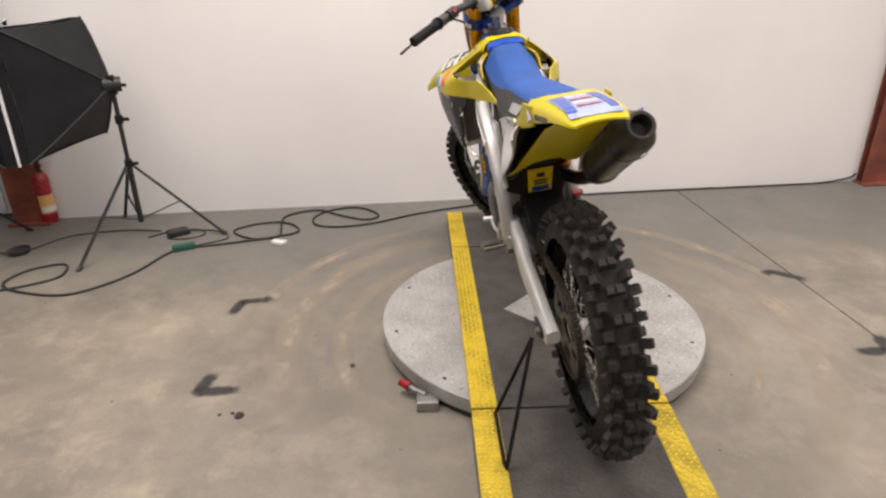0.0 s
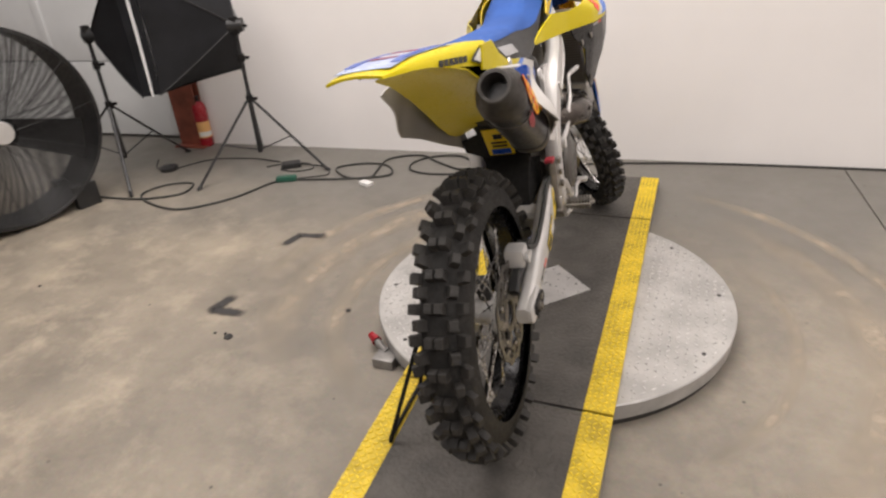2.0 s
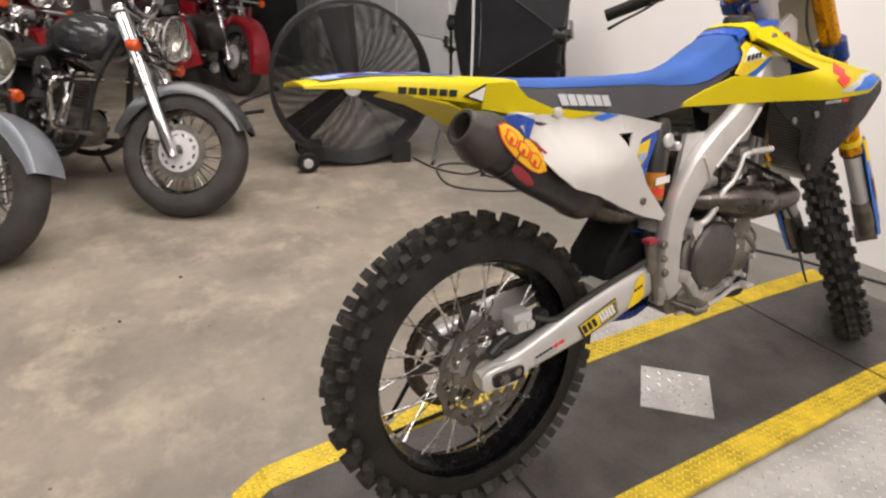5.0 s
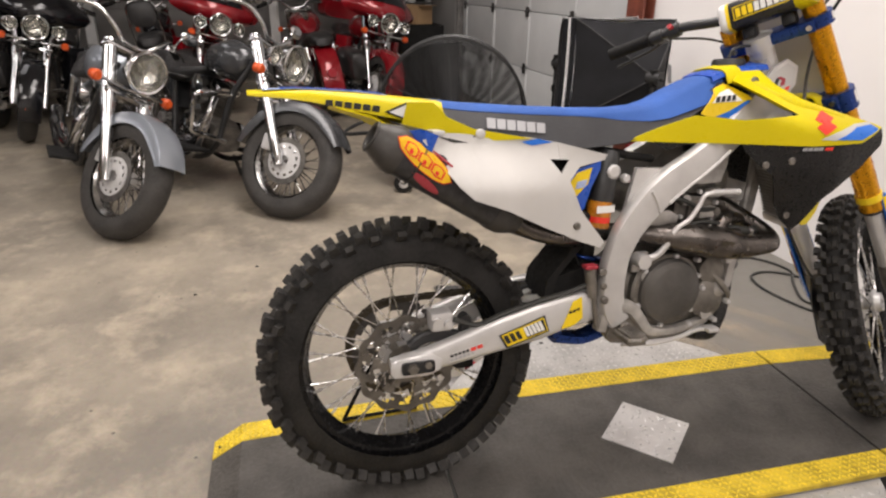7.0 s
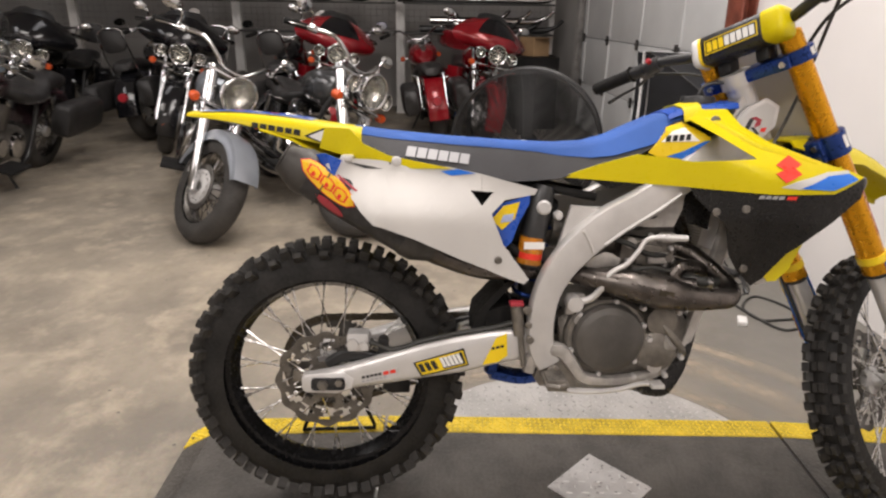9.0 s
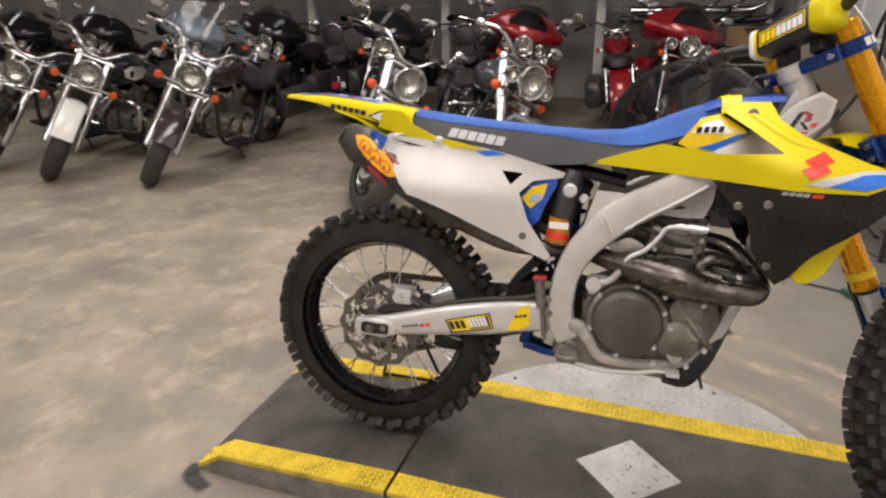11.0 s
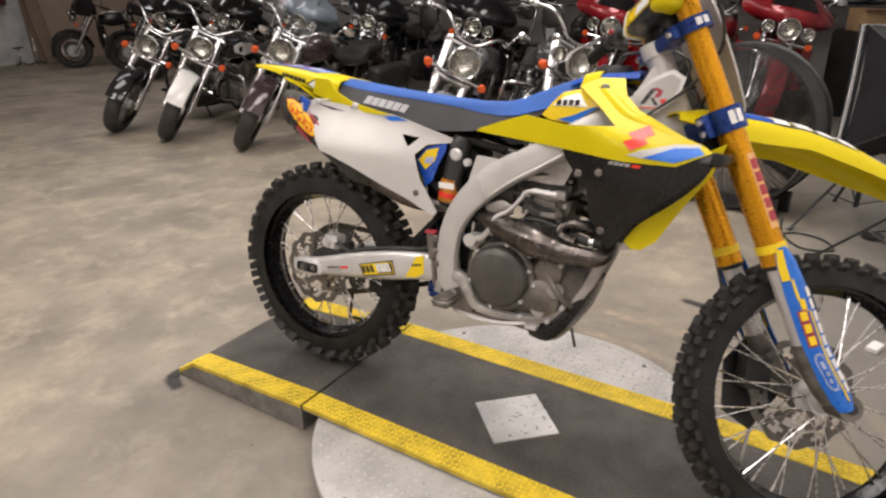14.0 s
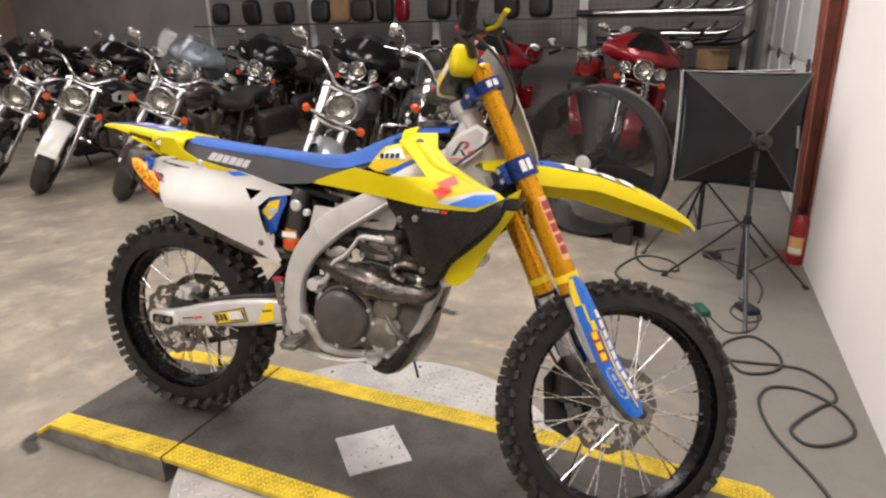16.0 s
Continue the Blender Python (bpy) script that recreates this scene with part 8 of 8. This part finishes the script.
    for s in (1, -1):
        part("side_cover", lathe(B(), [(s * 0.11, 0.100), (s * 0.145, 0.092), (s * 0.158, 0.060), (s * 0.160, 0.0)], 32, "x", (0, 0.62, 0.34)), M_CHROME, eng, "round chrome engine cover", 30)
        part("side_cover", lathe(B(), [(s * 0.11, 0.070), (s * 0.135, 0.064), (s * 0.142, 0.0)], 28, "x", (0, 0.82, 0.36)), M_CHROME, eng, "", 30)
    for tilt in (24, -24):
        cm = Matrix.Translation((0, 0.72, 0.40)) @ Matrix.Rotation(radians(-tilt), 4, "X")
        barrel = part("cylinder", lathe(B(), [(0.0, 0.0), (0.0, 0.062), (0.24, 0.062), (0.24, 0.0)], 24, "z"), M_ALU_DK, bike, "finned cylinder", 30, cm)
        fin = part("fin", lathe(B(), [(0.0, 0.058), (0.0, 0.080), (0.007, 0.080), (0.007, 0.058)], 20, "z"), M_ALU_DK, barrel, "", 30)
        fin.matrix_basis = cm @ Matrix.Translation((0, 0, 0.06))
        for k in range(1, 9):
            piece("fin", fin.data, barrel, cm @ Matrix.Translation((0, 0, 0.06 + 0.020 * k)))
        bm = B()
        box(bm, -0.075, 0.075, -0.065, 0.065, 0.235, 0.285, 0.016, cm)
        part("rocker_cover", bm, M_CHROME, eng, "chrome rocker cover")
    part("air_cleaner", lathe(B(), [(0.10, 0.02), (0.10, 0.095), (0.150, 0.092), (0.165, 0.06), (0.168, 0.0)], 32, "x", (0, 0.72, 0.60)), M_CHROME, eng, "round chrome air cleaner", 30)
    for dy, dz in ((0.0, 0.0), (-0.02, -0.085)):
        part("exhaust", tube(B(), curve_pts([(0.08, 0.86 + dy, 0.56), (0.15, 0.92 + dy, 0.46 + dz), (0.17, 0.80, 0.28 + dz), (0.175, 0.50, 0.25 + dz), (0.18, 0.10, 0.27 + dz), (0.18, -0.35, 0.31 + dz)]), [0.021, 0.021, 0.023, 0.040, 0.042, 0.042], 16), M_CHROME, bike, "long chrome exhaust pipe")
    for s in (1, -1):
        bm = B()
        box(bm, s * 0.14, s * 0.29, 0.72, 1.00, 0.235, 0.255, 0.006)
        part("footboard", bm, M_BLACK_MATT, bike, "black rubber footboard")
    # seat and rear
    rows = []
    for y, w, zb, zt in ((0.66, 0.06, 0.72, 0.76), (0.58, 0.12, 0.66, 0.745), (0.46, 0.165, 0.62, 0.72), (0.32, 0.170, 0.61, 0.715), (0.20, 0.150, 0.62, 0.76), (0.14, 0.120, 0.66, 0.795), (0.0, 0.115, 0.68, 0.80), (-0.14, 0.105, 0.68, 0.79), (-0.20, 0.07, 0.69, 0.76)):
        zc, h = (zb + zt) / 2, (zt - zb) / 2
        rows.append([(w * math.copysign(abs(math.cos(t)) ** 0.6, math.cos(t)), y, zc + h * math.copysign(abs(math.sin(t)) ** 0.7, math.sin(t))) for t in (2 * math.pi * (j + 0.5) / 20 for j in range(20))])
    seat = part("seat", loft(B(), rows), M_LEATHER, bike, "black leather seat", 60)
    bm = B()
    for k in range(15):
        y = 0.20 + 0.026 * k
        for s in (1, -1):
            bolt(bm, (s * (0.168 - abs(y - 0.38) * 0.12), y, 0.655), 0.006, s * 0.006)
    part("stud_trim", bm, M_CHROME, seat, "row of small chrome studs")["kind"] = "stuff"
    part("rear_fender", arc_fender((0, 0, 0.315), 0.375, 0.100, 20, 185, 0.085), P, bike, "painted rear fender", 50)
    bm = tube(B(), [(0, -0.355, 0.46), (0, -0.385, 0.465)], [0.045, 0.04], 18)
    part("tail_lamp", bm, M_RED_PAINT, bike, "red tail lamp")
    for s in (1, -1):
        bm = tube(B(), [(s * 0.13, 0.02, 0.34), (s * 0.13, 0.13, 0.66)], 0.026, 14)
        part("rear_shock", bm, M_CHROME, bike, "chrome rear shock")
        if bags:
            rows = []
            for y, sc in ((0.22, 0.80), (0.18, 0.97), (0.0, 1.0), (-0.25, 1.0), (-0.40, 0.92), (-0.44, 0.75)):
                rows.append([(s * (0.245 + 0.085 * sc * math.copysign(abs(math.cos(t)) ** 0.5, math.cos(t))), y, 0.485 + 0.135 * sc * math.copysign(abs(math.sin(t)) ** 0.5, math.sin(t))) for t in (2 * math.pi * (j + 0.5) / 20 for j in range(20))])
            part("saddlebag", loft(B(), rows), P if fairing else M_LEATHER, bike, "hard saddlebag" if fairing else "black leather saddlebag", 60)
    if backrest:
        part("sissy_bar", tube(B(), curve_pts([(-0.12, -0.10, 0.60), (-0.12, -0.22, 0.90), (-0.09, -0.26, 1.06), (0.09, -0.26, 1.06), (0.12, -0.22, 0.90), (0.12, -0.10, 0.60)]), 0.008, 10), M_CHROME, bike, "chrome backrest bar")
        rows = [[(0.11 * sc * math.copysign(abs(math.cos(t)) ** 0.6, math.cos(t)), y, 0.97 + 0.11 * sc * math.copysign(abs(math.sin(t)) ** 0.6, math.sin(t))) for t in (2 * math.pi * (j + 0.5) / 20 for j in range(20))] for y, sc in ((-0.19, 0.7), (-0.205, 1.0), (-0.235, 1.0), (-0.25, 0.7))]
        part("backrest", loft(B(), rows), M_LEATHER, bike, "black leather backrest pad", 60)
    if guard or fairing:
        for s in (1, -1):
            part("engine_guard", tube(B(), curve_pts([(s * 0.06, 1.10, 0.615), (s * 0.22, 1.12, 0.610), (s * 0.315, 1.125, 0.600), (s * 0.340, 1.125, 0.570), (s * 0.340, 1.115, 0.470), (s * 0.335, 1.105, 0.400), (s * 0.305, 1.10, 0.370), (s * 0.20, 1.08, 0.350), (s * 0.08, 1.04, 0.320)], 5), 0.0145, 10), M_CHROME, bike, "chrome engine guard")
    if screen:
        rows = []
        for z, w in ((0.96, 0.13), (1.02, 0.20), (1.10, 0.235), (1.22, 0.24), (1.32, 0.21), (1.38, 0.14), (1.395, 0.06)):
            z = 0.96 + (z - 0.96) * screen
            rows.append([(w * u, 1.50 - (z - 0.96) * 0.55 - 0.09 * u * u, z) for u in (-1, -0.7, -0.35, 0, 0.35, 0.7, 1)])
        ws = part("windshield", loft(B(), rows, False, False, 0.004), M_SCREEN, bike, "clear tall windshield", 60, S)
        ws.visible_shadow = False
        for s in (1, -1):
            part("screen_bracket", tube(B(), [(s * 0.12, 1.36, 0.90), (s * 0.15, 1.46, 1.02), (s * 0.17, 1.40, 1.18)], 0.007, 8), M_CHROME, ws, "chrome bracket", 35, S)
    if fairing:
        # batwing: a wide shell round the headlamp
        rows = []
        for z, w, fy, k in ((0.94, 0.22, 1.52, 0.12), (0.955, 0.30, 1.55, 0.17), (0.98, 0.37, 1.56, 0.20), (1.02, 0.40, 1.55, 0.21), (1.07, 0.36, 1.51, 0.21), (1.12, 0.28, 1.45, 0.18), (1.15, 0.21, 1.40, 0.14), (1.165, 0.15, 1.37, 0.09)):
            rows.append([(w * u, fy - k * abs(u) ** 2.2 * 1.25 - (0.02 if abs(u) < 0.2 and z < 1.0 else 0), 1.05 + (z - 1.05) * 1.25 + 0.02 * (1 - u * u)) for u in (-1, -0.88, -0.7, -0.5, -0.3, -0.1, 0.1, 0.3, 0.5, 0.7, 0.88, 1)])
        fr = part("fairing", loft(B(), rows, False, False, 0.005), P, bike, "painted batwing fairing", 60, S)
        if paint == "red":
            mid = [[(w * u, fy + 0.006 - k * abs(u) ** 2.2 * 1.25, 1.05 + (z - 1.05) * 1.25 + 0.02 * (1 - u * u)) for u in (-0.52, -0.4, -0.2, 0, 0.2, 0.4, 0.52)] for z, w, fy, k in ((1.05, 0.378, 1.527, 0.21), (1.07, 0.36, 1.51, 0.21), (1.12, 0.28, 1.45, 0.18), (1.15, 0.21, 1.40, 0.14), (1.165, 0.15, 1.37, 0.09))]
            part("fairing_band", loft(B(), mid, False, False, 0.003), PAINTS["black"], fr, "black painted upper band", 60, S)
        rows = [[(w * u, y - 0.10 * u * u, z) for u in (-1, -0.6, -0.2, 0.2, 0.6, 1)] for z, y, w in ((1.155, 1.395, 0.19), (1.20, 1.355, 0.18), (1.24, 1.32, 0.14), (1.26, 1.305, 0.08))]
        part("wind_deflector", loft(B(), rows, False, False, 0.004), M_BLACK if screen < 0.01 else M_SCREEN, fr, "low dark wind deflector", 60, S)
        rows = [[(w * u, 1.36 - 0.16 * u * u, z) for u in (-1, -0.6, -0.2, 0.2, 0.6, 1)] for z, w in ((0.94, 0.26), (1.0, 0.30), (1.07, 0.27), (1.12, 0.20))]
        part("dash", loft(B(), rows, False, False, 0.004), M_BLACK_MATT, fr, "black inner fairing", 60, S)
        for s in (1, -1):
            rows = [[(s * (0.16 + 0.17 * u), 1.10 + 0.10 * (1 - abs(2 * u - 1) ** 2), z) for u in (0, 0.25, 0.5, 0.75, 1)] for z in (0.36, 0.46, 0.60, 0.72)]
            part("leg_shield", loft(B(), rows, False, False, 0.02), P, bike, "painted leg shield", 50)
        if backrest is False and bags:
            bm = bar(B(), [(0, -0.14, 0.93), (0, -0.28, 0.95), (0, -0.52, 0.95), (0, -0.60, 0.93)], [0.09, 0.125, 0.125, 0.09], [0.20, 0.26, 0.26, 0.20], 20, 4)
            part("top_case", bm, P, bike, "painted top case", 50)
    part("side_stand", tube(B(), [(-0.13, 0.78, 0.20), (-0.24, 0.76, 0.03)], 0.011, 10), M_DARK_STEEL, bike, "steel side stand")
    return bike


G1, G2 = "front row of parked cruisers", "back row of parked touring motorcycles"
road_bike((-2.140, -1.895), 19, 16, 27, "silver", "silver cruiser with chrome fork leaning on its side stand", G1, guard=False)
road_bike((-2.272, -1.025), 31, 14, 26, "grey", "dark grey cruiser with chrome engine guard and round headlamp", G1, guard=True, pod=True)
road_bike((-2.275, -3.765), 5, 14, 33, "plum", "dark plum cruiser with a tall clear windshield", G1, screen=1.05, bags=True, pod=False)
road_bike((-2.165, -4.670), 11, 14, 33, "black", "black and white cruiser with a white front fender", G1, fender="white", guard=True)
road_bike((-2.165, -5.43), 2, 14, 33, "black", "black cruiser with chrome fork and headlamp", G1)


def row_bike(lamp, *a, **k):
    """Places a back-row bike by its headlamp."""
    road_bike((lamp[0] + 0.20, lamp[1] - 0.20), *a, **k)


row_bike((-5.10, 0.10), 8, 8, 10, "red", "deep red touring motorcycle with batwing fairing", G2, fairing=True, bags=True)
row_bike((-4.95, -1.42), 6, 8, 12, "red", "deep red touring motorcycle with top case", G2, fairing=True, bags=True)
row_bike((-4.70, -2.80), 6, 8, 14, "black", "black touring motorcycle with batwing fairing", G2, fairing=True, bags=True, backrest=True)
row_bike((-4.95, -4.37), 6, 8, 14, "black", "black touring motorcycle with chrome spot lamps", G2, fairing=True, bags=True, backrest=True)
row_bike((-4.95, -5.50), 8, 8, 14, "pale", "pale blue touring motorcycle with clear wind deflector", G2, fairing=True, bags=True, screen=0.5)
row_bike((-4.95, -6.90), 8, 8, 14, "black", "black touring motorcycle with clear windshield", G2, fairing=True, bags=True, screen=0.8)
road_bike((-6.75, -3.50), 184, 8, 0, "black", "black touring motorcycle parked tail first between its neighbours", G2, bags=True, backrest=True)
road_bike((-6.85, -2.12), 186, 8, 0, "black", "black motorcycle parked tail first with saddlebags", G2, bags=True, backrest=True)
road_bike((-6.85, -0.62), 186, 8, 0, "red", "deep red motorcycle parked tail first between two tourers", G2, bags=True)
row_bike((-4.95, -8.30), 8, 8, 14, "black", "black touring motorcycle at the end of the row", G2, fairing=True, bags=True)
road_bike((-5.02, -11.20), -28, 8, 6, "black", "black touring motorcycle parked alone at the far wall", G2, fairing=True, bags=True)
road_bike((-5.25, -9.95), -24, 8, 6, "black", "black touring motorcycle parked near the far wall", G2, fairing=True, bags=True)


# ---- racks behind the motorcycles ----
def wire_rack(y0, y1):
    """Steel posts with a welded wire grid between them."""
    r = empty("wire_rack", pose(-7.15, (y0 + y1) / 2, 0), "steel storage rack with wire mesh behind the motorcycles", "rack", "storage racks on the back wall")
    w = (y1 - y0) / 2
    for s in (-1, 1):
        bm = B()
        box(bm, -0.03, 0.03, s * w - 0.03, s * w + 0.03, 0.0, 2.6, 0.004)
        part("post", bm, M_WHITE, r, "pale steel post")
    bm = B()
    z = 0.9
    while z < 2.3:
        tube(bm, [(-0.02, -w, z), (-0.02, w, z)], 0.003, 4, 1, False)
        z += 0.075
    y = -w
    while y < w:
        tube(bm, [(-0.026, y, 0.9), (-0.026, y, 2.3)], 0.003, 4, 1, False)
        y += 0.075
    g = part("wire_mesh", bm, M_EDGE_STEEL, r, "welded wire grid")
    g["kind"] = "stuff"
    for z in (1.02, 1.36):
        bm = B()
        box(bm, 0.0, 0.42, -w + 0.03, w - 0.03, z - 0.02, z, 0.004)
        part("shelf", bm, M_DARK_STEEL, r, "dark steel shelf")
    return r


for y0, y1 in ((-0.95, 0.92), (-3.0, -1.0), (-5.05, -3.05), (-7.1, -5.1)):
    wire_rack(y0, y1)


def spare_pipe(x, y, z, ln, r, m, tilt=0):
    bm = tube(B(), curve_pts([(0, -ln / 2, 0), (0, -ln * 0.2, 0), (0, ln * 0.25, 0.0), (0.03, ln * 0.42, 0.05), (0.06, ln * 0.5, 0.12)]), [r, r, r * 0.9, r * 0.5, r * 0.5], 14)
    ob = tagged(part("exhaust_pipe", bm, m, None, "spare chrome exhaust pipe lying on the shelf" if m is M_CHROME else "spare black exhaust pipe lying on the shelf"), "", "exhaust pipe", "spare pipes on the shelves")
    ob.matrix_world = pose(x, y, z, tilt, 0, 0)


rnd = random.Random(21)
for i in range(7):
    spare_pipe(-6.86 + 0.03 * (i % 3), -0.25 + 0.13 * i, 1.06 + 0.10 * (i % 2) - 0.0, 0.95, 0.042, M_CHROME if i % 2 else M_BLACK)
for i in range(6):
    spare_pipe(-6.88 + 0.03 * (i % 3), -0.5 + 0.2 * i, 1.402, 1.0, 0.042, M_CHROME if i % 3 else M_BLACK)


def spare_seat(x, y, z, w, h, m, label):
    rows = [[(dx, w * sc * math.copysign(abs(math.cos(t)) ** 0.55, math.cos(t)), h * sc * math.copysign(abs(math.sin(t)) ** 0.55, math.sin(t))) for t in (2 * math.pi * (j + 0.5) / 24 for j in range(24))] for dx, sc in ((0.0, 0.85), (0.02, 1.0), (0.08, 1.0), (0.11, 0.88), (0.12, 0.6))]
    ob = tagged(part("spare_seat", loft(B(), rows), m, None, label, 60), "", "seat", "spare seats on the rack")
    ob.matrix_world = pose(x, y, z, 0, rnd.uniform(-6, 6), rnd.uniform(-12, 12))


for y, z, w, h, m, label in ((-4.75, 1.52, 0.15, 0.16, M_LEATHER, "spare black leather seat set upright on the rack"), (-4.40, 1.54, 0.16, 0.18, M_CARD, "tan padded seat set upright on the rack"), (-4.05, 1.52, 0.17, 0.16, M_LEATHER, "spare black leather seat set upright on the rack"), (-3.68, 1.54, 0.13, 0.18, M_LEATHER, "spare black leather seat set upright on the rack"), (-3.40, 1.52, 0.10, 0.16, PAINTS["red"], "red padded backrest set upright on the rack"), (-2.85, 1.54, 0.17, 0.18, M_LEATHER, "spare black leather seat set upright on the rack"), (-2.45, 1.50, 0.15, 0.14, M_LEATHER, "spare black leather seat set upright on the rack"), (-1.9, 1.52, 0.17, 0.16, M_LEATHER, "spare black leather seat set upright on the rack"), (-1.45, 1.50, 0.15, 0.14, M_LEATHER, "spare black leather seat set upright on the rack"), (-5.4, 1.52, 0.16, 0.16, M_LEATHER, "spare black leather seat set upright on the rack"), (-6.0, 1.54, 0.15, 0.18, M_LEATHER, "spare black leather seat set upright on the rack"), (-6.6, 1.52, 0.16, 0.16, M_LEATHER, "spare black leather seat set upright on the rack")):
    spare_seat(-6.92, y, z, w, h, m, label)
bm = B()
box(bm, -0.14, 0.14, -0.11, 0.11, 0.0, 0.20, 0.004)
for s in (-1, 1):
    box(bm, s * 0.142, s * 0.222, -0.11, 0.11, 0.198, 0.201, 0, None)
carton = tagged(part("cardboard_box", bm, M_CARD, None, "open brown cardboard box on the shelf"), "", "box")
carton.matrix_world = pose(-6.35, 0.62, 0.80, 0, 0, 28)
bm = B()
box(bm, -0.3, 0.3, -0.25, 0.25, 0.0, 0.80, 0.01)
crate = tagged(part("supply_cabinet", bm, M_BLACK_MATT, None, "dark low cabinet under the cardboard box"), "", "cabinet")
crate.matrix_world = pose(-6.35, 0.62, 0.0)
bm = B()
box(bm, -0.12, 0.12, -0.045, 0.0, 0.0, 2.35, 0.004)
board = tagged(part("leaning_board", bm, M_BOARD, None, "long brown plank leaning on the far wall"), "", "board")
board.matrix_world = pose(-5.21, -12.28, 0.013, 16, 0, 1)
bm = B()
box(bm, -0.75, 0.75, -0.012, 0.012, 0.0, 2.44, 0.002)
sheet = tagged(part("pale_sheet", bm, M_SHEET, None, "scuffed pale sheet standing against the far wall"), "", "panel")
sheet.matrix_world = pose(-4.38, -12.86, 0.0, 3, 0, 0)


def hung_bundle():
    """A dark soft bundle hanging in folds from a peg."""
    e = empty("hung_bundle", pose(-4.58, -12.72, 0.0), "dark maroon and black cloth bundle hung on the pale sheet", "cloth")
    rnd = random.Random(9)
    for x, w, z0, z1, mt in ((-0.14, 0.15, 1.05, 1.95, M_MAROON), (0.08, 0.17, 0.90, 1.90, M_BLACK_MATT), (0.26, 0.12, 1.12, 1.85, M_MAROON)):
        rows = []
        for i in range(9):
            t = i / 8
            k = 0.35 + 0.65 * math.sin(math.pi * min(1, 0.15 + 0.7 * t))
            rows.append([(x + w * k * math.cos(a) * (1 + 0.12 * math.cos(5 * a + i)) + rnd.uniform(-0.008, 0.008), 0.07 * k * math.sin(a), z1 + (z0 - z1) * t) for a in (2 * math.pi * j / 24 for j in range(24))])
        part("fold", loft(B(), rows), mt, e, "", 60)
    part("peg", tube(B(), [(0, -0.27, 1.92), (0, 0.03, 1.93)], 0.012, 10), M_CHROME, e)


hung_bundle()


def metal_stand(x, y, h, turn):
    """A small three-footed stand with a crossbar."""
    e = empty("metal_stand", pose(x, y, 0, 0, 0, turn), "small shiny metal stand near the far wall", "stand", "small stands at the far wall")
    part("post", tube(B(), [(0, 0, 0.03), (0, 0, h)], 0.014, 10), M_CHROME, e)
    part("crossbar", tube(B(), [(-0.11, 0, h), (0.11, 0, h)], 0.016, 10), M_CHROME, e)
    part("collar", tube(B(), [(0, 0, h * 0.55), (0, 0, h * 0.75)], 0.032, 14), M_ALU_BR, e)
    for k in range(3):
        a = 2 * math.pi * k / 3
        part("foot", tube(B(), [(0, 0, 0.06), (0.14 * math.cos(a), 0.14 * math.sin(a), 0.010)], 0.010, 8), M_DARK_STEEL, e)


metal_stand(-4.74, -12.55, 0.32, 20)
metal_stand(-5.02, -12.50, 0.46, 65)
